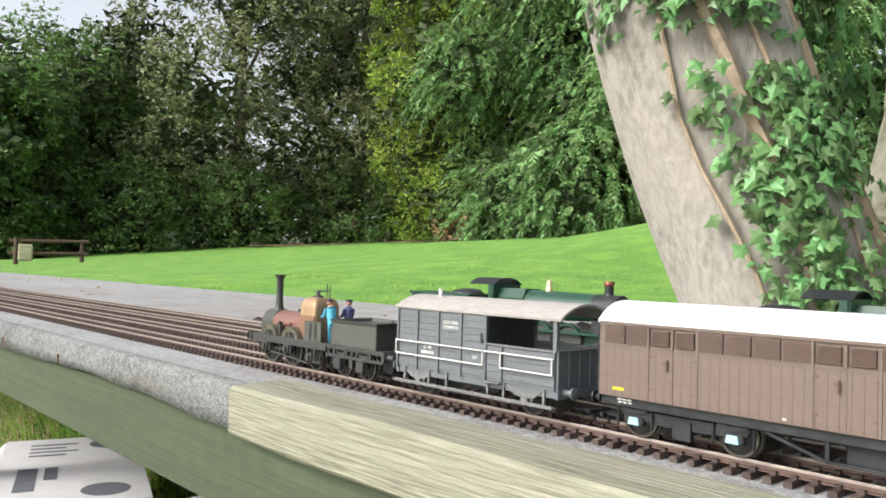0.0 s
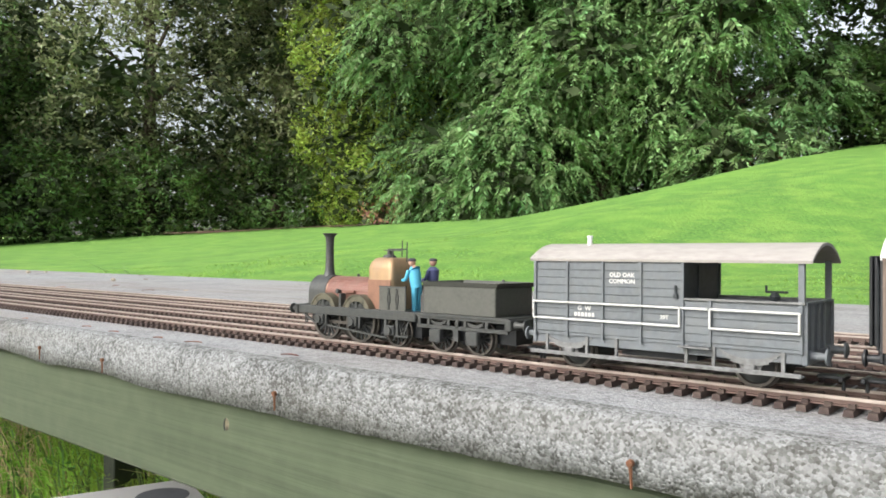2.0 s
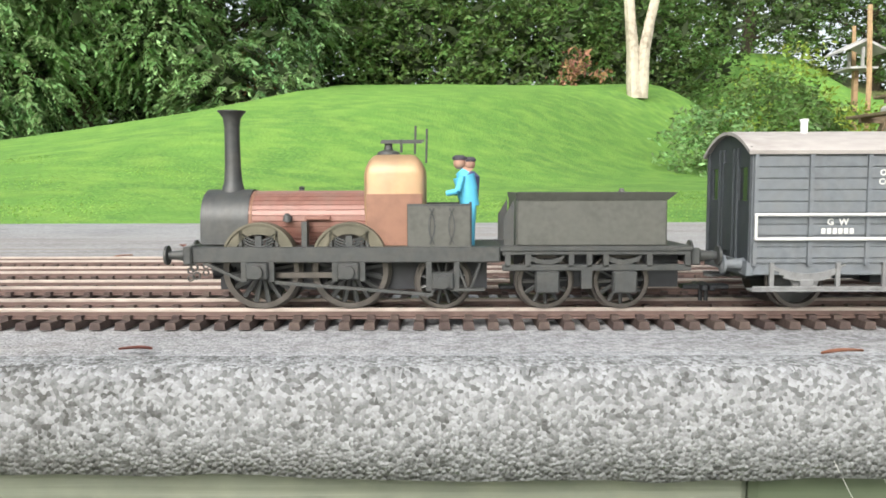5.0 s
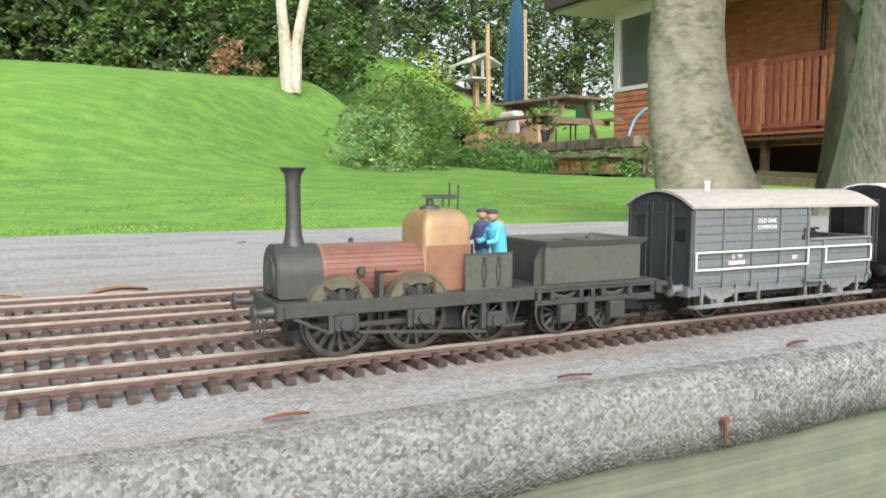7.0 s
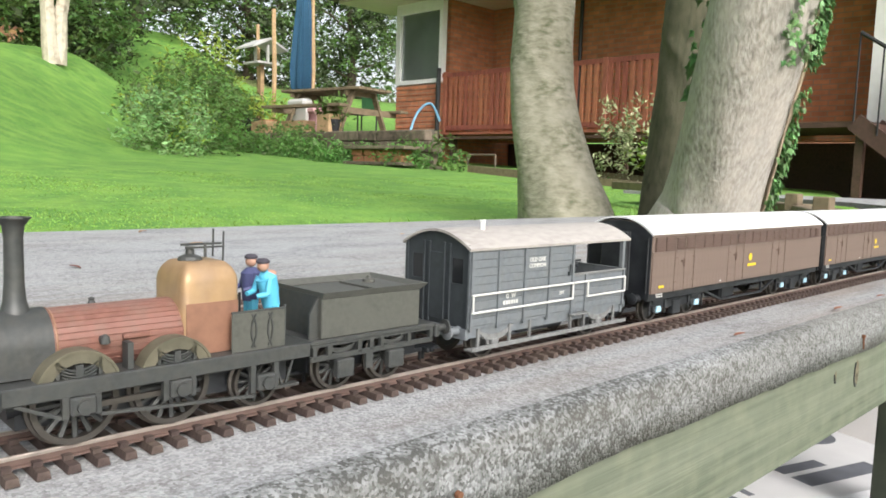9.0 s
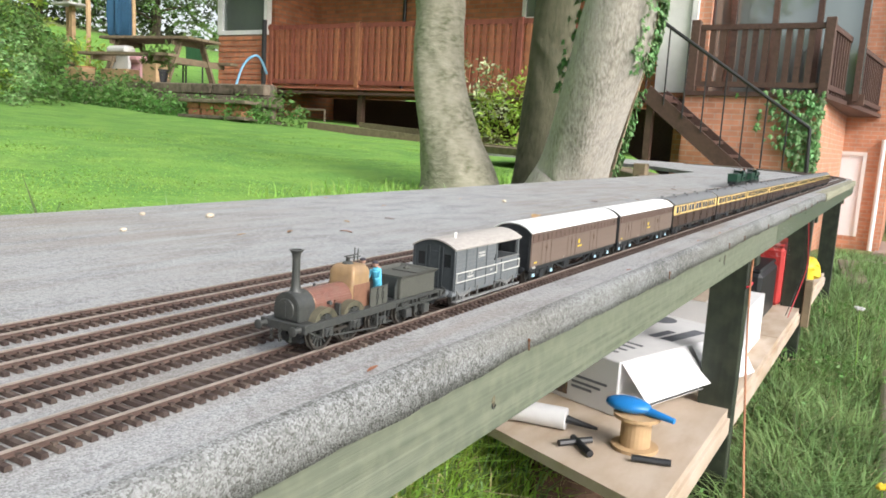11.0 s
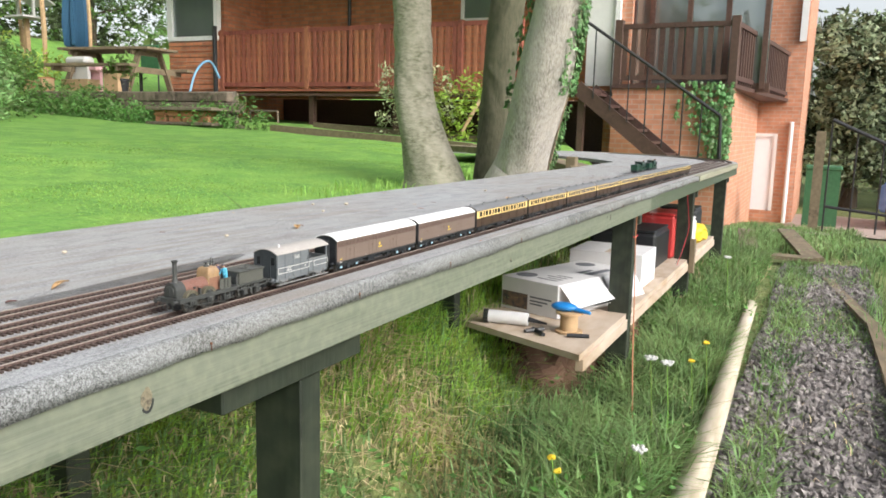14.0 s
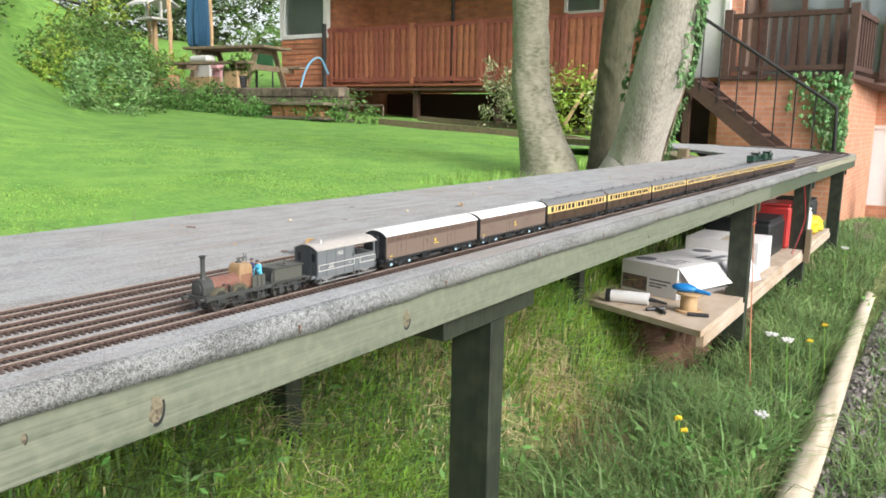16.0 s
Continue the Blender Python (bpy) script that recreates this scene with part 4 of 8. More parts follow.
    part("veranda_end", bm, M_VAN, th)
    bm = B()
    bx(bm, X(x0), X(x1), -y_, y_, 0.0165, 0.0178)
    part("floor", bm, M_VANEND, th)
    # roof
    bm = B()
    top = [(yy, ze + 0.0008 + 0.0058 * (1 - (yy / 0.0172) ** 2)) for yy in np.linspace(-0.0170, 0.0170, 17)]
    prism(bm, [*top, *[(yy * 0.985, zz - 0.0009) for yy, zz in top[::-1]]], X(0.1437), X(0.2420), "x")
    roof = part("roof", bm, M_ROOF, th, "pale dusty arched roof", smooth=True)
    bm = B()
    lathe(bm, [(0.0009, 0.0480), (0.0009, 0.0527), (0.0011, 0.0529), (0.0011, 0.0535), (0.0006, 0.0535)], 12, (X(0.1622), -0.005, 0))
    part("stove_pipe", bm, M_ROOFW, roof)
    # hand brake
    bm = B()
    rod(bm, (X(0.2265), 0, 0.0178), (X(0.2265), 0, 0.0345), 0.0006, seg=8)
    lathe(bm, [(0.0014, 0.0320), (0.0018, 0.0332), (0.0010, 0.0345)], 10, (X(0.2265), 0, 0))
    rod(bm, (X(0.2238), 0, 0.0347), (X(0.2305), 0, 0.0347), 0.0004, seg=6)
    rod(bm, (X(0.2238), 0, 0.0345), (X(0.2238), 0, 0.0368), 0.0004, seg=6)
    part("brake_column", bm, M_VANEND, th)
    bm = B()
    bx(bm, X(x0 + 0.003), X(x1 - 0.003), -0.0050, 0.0050, 0.0120, 0.0165)
    bx(bm, X(0.178), X(0.205), -0.0100, 0.0100, 0.0115, 0.0160)
    part("inside_frame", bm, M_BLACK, th)
    for x, way in ((x0, -1), (x1, 1)):
        bm = B()
        bx(bm, X(x) - 0.0008, X(x) + 0.0008, -0.0155, 0.0155, 0.0138, 0.0176, 0.0002)
        part("headstock", bm, M_VAN, th)
        buffer(th, X(x), 0.0165, way, M_VAN)
        coupling(th, X(x), way)
    for ax in (0.1595, 0.2235):
        wheelset(th, X(ax), 0.0068)
    # lettering
    y = -yw - 0.0001
    letters("OLD OAK", 0.0021, (X(0.1808), y, 0.0388), th, bold=0.00006)
    letters("COMMON", 0.0021, (X(0.1808), y, 0.0366), th, bold=0.00006)
    letters("G  W", 0.0023, (X(0.1662), y, 0.0266), th, bold=0.00006)
    letters("20T", 0.0019, (X(0.1962), y, 0.0252), th, bold=0.00005)
    bm = B()
    for k in range(6):
        bx(bm, X(0.1622 + k * 0.0014), X(0.1632 + k * 0.0014), y - 0.00006, y + 0.0001, 0.0244, 0.0258)
    part("marking", bm, M_WHITE, th)
    return th


def bogie(parent, x, wb=0.036, boxes=M_PALEBLUE):
    bm = B()
    for s in (-1, 1):
        prism(bm, [(x - wb / 2 - 0.006, 0.0150), (x + wb / 2 + 0.006, 0.0150), (x + wb / 2 + 0.004, 0.0125), (x + 0.008, 0.0110), (x - 0.008, 0.0110), (x - wb / 2 - 0.004, 0.0125)], s * 0.0115, s * 0.0130, "y")
        for k in (-1, 1):
            ax = x + k * wb / 2
            bx(bm, ax - 0.0035, ax + 0.0035, s * 0.0118, s * 0.0140, 0.0098, 0.0128, 0.0004)
            for j in range(3):
                arc_band(bm, ax, 0.0280 - j * 0.0005, 0.0126, 0.0131, s * 0.0130, s * 0.0142, 236 + 5 * j, 304 - 5 * j, 6)
            rod(bm, (ax - 0.0068, s * 0.0136, 0.0090), (ax - 0.0068, s * 0.0136, 0.0155), 0.0005, seg=6)
            rod(bm, (ax + 0.0068, s * 0.0136, 0.0090), (ax + 0.0068, s * 0.0136, 0.0155), 0.0005, seg=6)
        bx(bm, x - 0.0035, x + 0.0035, s * 0.0112, s * 0.0138, 0.0075, 0.0140, 0.0003)
    bx(bm, x - 0.005, x + 0.005, -0.0115, 0.0115, 0.0115, 0.0160)
    bg = part("bogie", bm, M_BLACK, parent)
    if boxes:
        for s in (-1, 1):
            for k in (-1, 1):
                bm = B()
                ax = x + k * wb / 2
                prism(bm, [(ax - 0.0022, 0.0100), (ax + 0.0022, 0.0100), (ax + 0.0017, 0.0126), (ax - 0.0017, 0.0126)], s * 0.0140, s * 0.0146, "y")
                part("axlebox_cover", bm, boxes, bg, "pale blue axlebox cover")
    for k in (-1, 1):
        wheelset(parent, x + k * wb / 2, 0.0068, rim=M_STEEL)
    return bg


def roof_profile(w, ze, rise, n=17, p=2.4):
    return [(yy, ze + rise * (1 - abs(yy / w) ** p)) for yy in np.linspace(-w, w, n)]


def build_milk_van(first):
    L, h, yw, zb, ze = 0.2030, 0.1015, 0.0172, 0.0195, 0.0460
    th = empty("milk_van", "brown ventilated bogie milk van with louvres and a white roof", "goods van", group="brown vans in the train")
    bm = B()
    prism(bm, [(-yw + 0.0004, zb), (yw - 0.0004, zb), (yw - 0.0004, ze), *[(a, b - 0.0006) for a, b in roof_profile(yw, ze, 0.0062)[::-1]], (-yw + 0.0004, ze)], -h, h, "x")
    body = part("body", bm, M_BROWN, th)
    for s in (-1, 1):
        # vertical boards below, louvred bays above
        n = 62
        pitch_ = (L - 0.0008) / n
        bm = B()
        bx(bm, 0, pitch_ - 0.00006, s * (yw - 0.0005), s * (yw + 0.0001), zb, 0.0375)
        first_board = part("board", bm, M_BROWN, body)
        for k in range(n):
            ob = first_board if k == 0 else new("board", first_board.data)
            ob.parent = body
            ob.matrix_basis = pose(-h + 0.0004 + pitch_ * k, 0, 0)
        bm = B()
        bx(bm, -h, h, s * (yw - 0.0004), s * (yw + 0.0003), 0.0374, 0.0381)
        bx(bm, -h, h, s * (yw - 0.0004), s * (yw + 0.0003), 0.0448, 0.0458)
        part("waist_rail", bm, M_BROWN, body)
        bays = 22
        for k in range(bays):
            a = -h + 0.002 + (L - 0.004) * k / bays
            w = (L - 0.004) / bays
            if k % 6 in (2, 3):
                a0, a1, z0, z1 = a + 0.0012, a + w - 0.0012, 0.0388, 0.0440
            else:
                a0, a1, z0, z1 = a + 0.0004, a + w - 0.0004, 0.0383, 0.0446
            bm = B()
            m = 8
            for j in range(m):
                za = z0 + (z1 - z0) * j / m
                prism(bm, [(s * (yw - 0.0004), za), (s * (yw + 0.0006), za), (s * (yw + 0.0001), za + (z1 - z0) / m * 0.72), (s * (yw - 0.0004), za + (z1 - z0) / m * 0.72)], a0, a1, "x")
            part("louvre", bm, M_LOUVRE, body)
        # doors: a frame, hinges and a handle
        for k in range(3):
            cx = -h + 0.002 + (L - 0.004) * (6 * k + 3) / bays
            bm = B()
            w = (L - 0.004) / bays
            for x in (cx - w, cx + w):
                bx(bm, x - 0.0004, x + 0.0004, s * yw, s * (yw + 0.0004), zb, 0.0446)
            bx(bm, cx - 0.0004, cx + 0.0004, s * yw, s * (yw + 0.0003), zb, 0.0446)
            door = part("door_frame", bm, M_BROWN, body)
            bm = B()
            rod(bm, (cx - 0.0016, s * (yw + 0.0008), 0.0305), (cx - 0.0016, s * (yw + 0.0008), 0.0342), 0.0004, seg=6)
            bx(bm, cx - 0.0032, cx - 0.0018, s * yw, s * (yw + 0.0006), 0.0328, 0.0335)
            for x in (cx - w + 0.0005, cx + w - 0.0015):
                for z in (0.0235, 0.0345):
                    bx(bm, x, x + 0.0012, s * yw, s * (yw + 0.0005), z, z + 0.0005)
            part("door_handle", bm, M_LOUVRE, door)
        # markings
        bm = B()
        y = s * (yw + 0.0003)
        bx(bm, -h + 0.0062, -h + 0.0108, y - 0.0001, y + 0.0001, 0.0218, 0.0229)
        bx(bm, -0.004, 0.006, y - 0.0001, y + 0.0001, 0.0262, 0.0276)
        lathe(bm, [(0.0020, y - 0.0001), (0.0020, y + 0.0001)], 14, (-0.001, 0, 0.0310), "y")
        part("yellow_mark", bm, M_YELLOW, body, "yellow marking on the side")
        bm = B()
        for k in range(3):
            bx(bm, -h + 0.0072 + k * 0.0020, -h + 0.0088 + k * 0.0020, s * 0.0157, s * 0.0159, 0.0182, 0.0188)
            bx(bm, -h + 0.0076 + k * 0.0020, -h + 0.0090 + k * 0.0020, s * 0.0157, s * 0.0159, 0.0172, 0.0178)
        bx(bm, -h + 0.0660, -h + 0.0672, y - 0.0001, y + 0.0001, 0.0205, 0.0212)
        part("white_mark", bm, M_WHITE, body)
        bm = B()
        bx(bm, -h, h, s * 0.0140, s * 0.0156, 0.0160, 0.0194, 0.0002)
        part("solebar", bm, M_BLACK, th)
        bm = B()
        beam(bm, (-0.044, s * 0.0135, 0.0160), (-0.024, s * 0.0135, 0.0098), 0.0010, 0.0010)
        beam(bm, (0.044, s * 0.0135, 0.0160), (0.024, s * 0.0135, 0.0098), 0.0010, 0.0010)
        beam(bm, (-0.0243, s * 0.0135, 0.0098), (0.0243, s * 0.0135, 0.0098), 0.0010, 0.0010)
        for x in (-0.024, 0.024):
            bx(bm, x - 0.0006, x + 0.0006, s * 0.0130, s * 0.0140, 0.0095, 0.0165)
        part("truss", bm, M_BLACK, th)
    bm = B()
    pr = roof_profile(yw + 0.0004, ze, 0.0070)
    prism(bm, [*pr, *[(a * 0.98, b - 0.0008) for a, b in pr[::-1]]], -h - 0.0006, h + 0.0006, "x")
    part("roof", bm, M_ROOFW, th, "clean white curved roof", smooth=True)
    bm = B()
    bx(bm, -h, h, -0.0145, 0.0145, 0.0180, 0.0196)
    bx(bm, -0.020, -0.004, -0.0110, -0.0020, 0.0095, 0.0180, 0.0005)
    rod(bm, (0.006, 0.004, 0.0135), (0.020, 0.004, 0.0135), 0.0038, seg=14)
    part("underframe", bm, M_BLACK, th)
    for way in (-1, 1):
        bm = B()
        for k in range(4):
            d = way * (0.0008 + 0.0014 * k)
            bx(bm, way * h + d - 0.0005, way * h + d + 0.0005, -0.0062 + 0.0003 * (k % 2), 0.0062 - 0.0003 * (k % 2), 0.0200, 0.0465, 0.0003)
        part("gangway", bm, M_BLACK, th, "black bellows gangway")
        bm = B()
        bx(bm, way * h, way * (h + 0.0006), -yw + 0.0006, yw - 0.0006, 0.0170, ze)
        prism(bm, [(a, b - 0.0008) for a, b in roof_profile(yw - 0.0004, ze, 0.0062)], way * h, way * (h + 0.0006), "x")
        for yy in (-0.0155, 0.0155):
            rod(bm, (way * (h + 0.0014), yy, 0.0200), (way * (h + 0.0014), yy, 0.0440), 0.0004, seg=6)
        part("end_panel", bm, M_BLACK, th)
        buffer(th, way * h, 0.0172, way, M_BLACK)
        coupling(th, way * h, way)
        bogie(th, way * 0.0705)
    return th


def build_coach():
    L, h, yw, zb, ze = 0.2500, 0.1250, 0.0172, 0.0185, 0.0462
    th = empty("passenger_coach", "chocolate and cream bogie coach with a dark grey roof", "coach", group="chocolate and cream coaches in the train")
    bm = B()
    bx(bm, -h, h, -yw + 0.0003, yw - 0.0003, zb, 0.0325)
    part("lower_panel", bm, M_CHOC, th, "dark chocolate lower side")
    bm = B()
    bx(bm, -h, h, -yw + 0.0003, yw - 0.0003, 0.0325, ze)
    upper = part("upper_panel", bm, M_CREAM, th, "cream upper side")
    for s in (-1, 1):
        bm = B()
        bx(bm, -h, h, s * (yw - 0.0004), s * (yw + 0.0002), 0.0318, 0.0330)
        bx(bm, -h, h, s * (yw - 0.0004), s * (yw + 0.0001), 0.0450, 0.0463)
        part("moulding", bm, M_CHOC, th)
        x = -h + 0.012
        k = 0
        while x < h - 0.012:
            w = 0.0042 if k % 3 == 1 else 0.0105
            bm = B()
            bx(bm, x, x + w, s * (yw - 0.0006), s * (yw - 0.0001), 0.0352, 0.0432, 0.0001)
            win = part("window", bm, M_PANE, upper)
            x += w + (0.0042 if k % 3 else 0.0070)
            k += 1
        bm = B()
        for x in np.arange(-h + 0.02, h - 0.01, 0.042):
            bx(bm, x, x + 0.0003, s * (yw - 0.0004), s * (yw + 0.0001), zb, 0.0450)
            bx(bm, x + 0.0070, x + 0.0073, s * (yw - 0.0004), s * (yw + 0.0001), zb, 0.0450)
        part("door_joint", bm, M_CHOC, th)
        bm = B()
        bx(bm, -h + 0.03, h - 0.03, s * 0.0130, s * 0.0142, 0.0150, 0.0182)
        beam(bm, (-0.05, s * 0.0135, 0.0160), (-0.028, s * 0.0135, 0.0100), 0.001, 0.001)
        beam(bm, (0.05, s * 0.0135, 0.0160), (0.028, s * 0.0135, 0.0100), 0.001, 0.001)
        beam(bm, (-0.0283, s * 0.0135, 0.0100), (0.0283, s * 0.0135, 0.0100), 0.001, 0.001)
        part("truss", bm, M_BLACK, th)
    bm = B()
    pr = roof_profile(yw + 0.0004, ze, 0.0072)
    prism(bm, [*pr, *[(a * 0.98, b - 0.0008) for a, b in pr[::-1]]], -h - 0.0004, h + 0.0004, "x")
    roof = part("roof", bm, M_ROOFD, th, smooth=True)
    for k in range(8):
        bm = B()
        lathe(bm, [(0.0016, 0.0525), (0.0014, 0.0545), (0.0006, 0.0552)], 10, (-h + 0.02 + k * 0.03, 0.005 * (-1) ** k, 0))
        part("ventilator", bm, M_ROOFD, roof)
    bm = B()
    bx(bm, -h, h, -0.0140, 0.0140, 0.0165, 0.0186)
    bx(bm, -0.02, 0.0, -0.0120, 0.0120, 0.0100, 0.0166)
    part("underframe", bm, M_BLACK, th)
    for way in (-1, 1):
        bm = B()
        bx(bm, way * h, way * (h + 0.0006), -yw + 0.0004, yw - 0.0004, 0.0175, ze)
        prism(bm, [(a, b - 0.0008) for a, b in roof_profile(yw - 0.0004, ze, 0.0064)], way * h, way * (h + 0.0006), "x")
        part("end_panel", bm, M_BLACK, th)
        bm = B()
        bx(bm, way * h, way * (h + 0.0045), -0.0060, 0.0060, 0.0195, 0.0455, 0.0006)
        part("gangway", bm, M_BLACK, th)
        buffer(th, way * h, 0.0172, way, M_BLACK)
        bogie(th, way * 0.090, 0.034, None)
    return th


def build_figure(kind):
    """A small standing figure as one plain mesh: two legs, a body, arms and a head."""
    bm = B()
    for s in (-1, 1):
        lathe(bm, [(0.0011, 0), (0.0012, 0.004), (0.0015, 0.0105)], 8, (0, s * 0.0014, 0))
    lean = -0.0022 if kind == "bent" else 0.0
    for z0, z1, r0, r1, k in ((0.0100, 0.0140, 0.0024, 0.0027, 0.0), (0.0140, 0.0180, 0.0027, 0.0029, 0.5), (0.0180, 0.0195, 0.0029, 0.0014, 1.0)):
        rod(bm, (lean * k * 0.6, 0, z0), (lean * (k + 0.5) * 0.8, 0, z1), r0, r1, 12)
    for s in (-1, 1):
        rod(bm, (lean, s * 0.0030, 0.0180), (lean - 0.0012, s * 0.0036, 0.0140), 0.0009, 0.0008, 8)
        rod(bm, (lean - 0.0012, s * 0.0036, 0.0140), (lean - 0.0040, s * 0.0026, 0.0135), 0.0008, 0.0007, 8)
    bmesh.ops.create_uvsphere(bm, u_segments=10, v_segments=8, radius=0.0017, matrix=Matrix.Translation((lean * 1.3, 0, 0.0214)))
    lathe(bm, [(0.0019, 0.0222), (0.0019, 0.0228), (0.0012, 0.0234)], 10, (lean * 1.3, 0, 0))
    ob = part("model_figure", bm, M_SKYBLUE if kind == "bent" else M_NAVY, None, smooth=True)
    skin = mat("figure_skin", (0.42, 0.25, 0.18), 0.6, grain=300, blotch=80, amount=0.2, bump=0)
    capm = mat("figure_cap", (0.05, 0.045, 0.06), 0.7, grain=300, blotch=80, amount=0.2, bump=0)
    ob.data.materials.append(skin)
    ob.data.materials.append(capm)
    ob.data.materials.append(M_SKYBLUE)
    for f in ob.data.polygons:
        if f.center.z > 0.0221:
            f.material_index = 2
        elif f.center.z > 0.0196:
            f.material_index = 1
        elif f.center.z < 0.0102 and kind != "bent":
            f.material_index = 3
    if kind == "bent":
        return tagged(ob, "small painted model figure in light blue overalls on the footplate", "figurine")
    return tagged(ob, "small painted model figure in a dark blue jacket", "figurine")


# each vehicle with the place of its middle behind the front of the train
TRAIN = [(build_locomotive(0.042), 0.042), (build_tender(0.108), 0.108), (build_brake_van(0.192), 0.192)]
van_a = build_milk_van(True)
TRAIN.append((van_a, 0.3615))


def twin(src, at, roll=False):
    """A copy of a vehicle; its wheelsets join the list of those that turn."""
    ob = copy_thing(src, pose(*at))
    if roll:
        WHEELS.extend(c for c in ob.children if c.name.startswith("wheelset"))
    return ob


TRAIN.append((twin(van_a, (1, 0, 0), True), 0.5745))
coach_a = build_coach()
TRAIN.append((coach_a, 0.8100))
for k_ in range(1, 9):
    TRAIN.append((twin(coach_a, (1 + k_, 0, 0)), 0.8100 + 0.2590 * k_))
FIGURES = [(build_figure("bent"), 0.0757, -0.0050), (build_figure("upright"), 0.0757, 0.0060)]


# ---- the engines that stand on the far siding ----
def build_green_engine(x, y):
    th = empty("tender_engine", "green model tender engine with a copper-capped chimney, standing on a siding", "locomotive", (x, y, 0), "green engines on the siding")
    bm = B()
    lathe(bm, [(0.0112, 0.058), (0.0098, 0.118)], 28, (0, 0, 0.0385), "x")
    part("boiler", bm, M_GREEN, th, smooth=True)
    bm = B()
    prism(bm, [(-0.0098, 0.0215), (0.0098, 0.0215), (0.0115, 0.0430), (0.0080, 0.0500), (-0.0080, 0.0500), (-0.0115, 0.0430)], 0.030, 0.058, "x")
    part("firebox", bm, M_GREEN, th)
    bm = B()
    lathe(bm, [(0.0100, 0.118), (0.0100, 0.138), (0.0070, 0.1395)], 28, (0, 0, 0.0385), "x")
    bx(bm, 0.118, 0.138, -0.0075, 0.0075, 0.0215, 0.0300)
    part("smokebox", bm, M_BLACK, th, smooth=True)
    bm = B()
    lathe(bm, [(0.0042, 0.0470), (0.0031, 0.0495), (0.0030, 0.0545)], 18, (0.127, 0, 0))
    chim = part("chimney", bm, M_BLACK, th)
    bm = B()
    lathe(bm, [(0.0031, 0.0545), (0.0038, 0.0560), (0.0036, 0.0578), (0.0024, 0.0578)], 18, (0.127, 0, 0))
    part("chimney_cap", bm, M_COPCAP, chim, "copper chimney cap")
    bm = B()
    lathe(bm, [(0.0030, 0.0480), (0.0024, 0.0530), (0.0021, 0.0565), (0.0010, 0.0575)], 14, (0.074, 0, 0))
    part("safety_valve", bm, mat("pale_brass", (0.80, 0.70, 0.45), 0.3, 0.5, grain=200, blotch=30, amount=0.2, bump=0), th, "polished brass safety valve cover")
    bm = B()
    for s in (-1, 1):
        bx(bm, 0.010, 0.032, s * 0.0150, s * 0.0156, 0.0215, 0.0360)
        bx(bm, 0.026, 0.032, s * 0.0150, s * 0.0156, 0.0360, 0.0530)
    bx(bm, 0.030, 0.032, -0.0156, 0.0156, 0.0215, 0.0530)
    part("cab", bm, M_GREEN, th)
    bm = B()
    pr = roof_profile(0.0160, 0.0530, 0.0048)
    prism(bm, [*pr, *[(a * 0.98, b - 0.0006) for a, b in pr[::-1]]], 0.006, 0.033, "x")
    part("cab_roof", bm, M_BLACK, th, smooth=True)
    bm = B()
    bx(bm, 0.006, 0.143, -0.0155, 0.0155, 0.0200, 0.0215)
    bx(bm, 0.020, 0.136, -0.0065, 0.0065, 0.0100, 0.0200)
    for ax in (0.045, 0.075, 0.100):
        for s in (-1, 1):
            arc_band(bm, ax, 0.0150, 0.0105, 0.0120, s * 0.0090, s * 0.0120, 20, 160)
    part("running_plate", bm, M_GREEN, th)
    for ax, r in ((0.045, 0.0110), (0.075, 0.0110), (0.100, 0.0110), (0.128, 0.0064), (-0.052, 0.0080), (-0.028, 0.0080), (-0.004, 0.0080)):
        bm = B()
        rod(bm, (0, -0.007, 0), (0, 0.007, 0), 0.001, seg=8)
        for s in (-1, 1):
            lathe(bm, [(r + 0.0007, s * 0.0072), (r, s * 0.0080), (r, s * 0.0096), (r * 0.8, s * 0.0096)], 24, axis="y")
        w = part("wheel", bm, M_IRON, th)
        w.matrix_basis = pose(ax, 0, RAIL + r)
    bm = B()
    bx(bm, -0.066, 0.004, -0.0145, 0.0145, 0.0200, 0.0420, 0.0008)
    bx(bm, -0.068, 0.005, -0.0155, 0.0155, 0.0420, 0.0440, 0.0004)
    tk = part("tender_tank", bm, M_GREEN, th)
    bm = B()
    bmesh.ops.create_uvsphere(bm, u_segments=14, v_segments=8, radius=1.0, matrix=Matrix.LocRotScale((-0.012, 0, 0.0430), None, (0.016, 0.012, 0.0050)))
    for v in bm.verts:
        v.co.z += 0.001 * noise.noise(v.co * 400)
    part("coal", bm, M_BLACK, tk)
    bm = B()
    bx(bm, -0.067, 0.003, -0.0130, 0.0130, 0.0115, 0.0200)
    part("tender_frame", bm, M_BLACK, th)
    return th


eng = build_green_engine(-0.012, 0.2)
copy_thing(eng, pose(0.245, 0.2, 0))

# ---- trees ----
def leaf_corners(rng, c, size, droop=0.0):
    """Four corners of a leaf at each of many points."""
    n = len(c)
    d = rng.normal(size=(n, 3))
    d[:, 2] = d[:, 2] * 0.6 - droop
    d /= np.linalg.norm(d, axis=1)[:, None] + 1e-9
    u = rng.normal(size=(n, 3))
    u -= d * (u * d).sum(1)[:, None]
    u /= np.linalg.norm(u, axis=1)[:, None] + 1e-9
    s = size * rng.uniform(0.6, 1.35, (n, 1))
    return np.stack([c - d * s, c - u * s * 0.42 + d * s * 0.1, c + d * s, c + u * s * 0.42 + d * s * 0.1], 1)


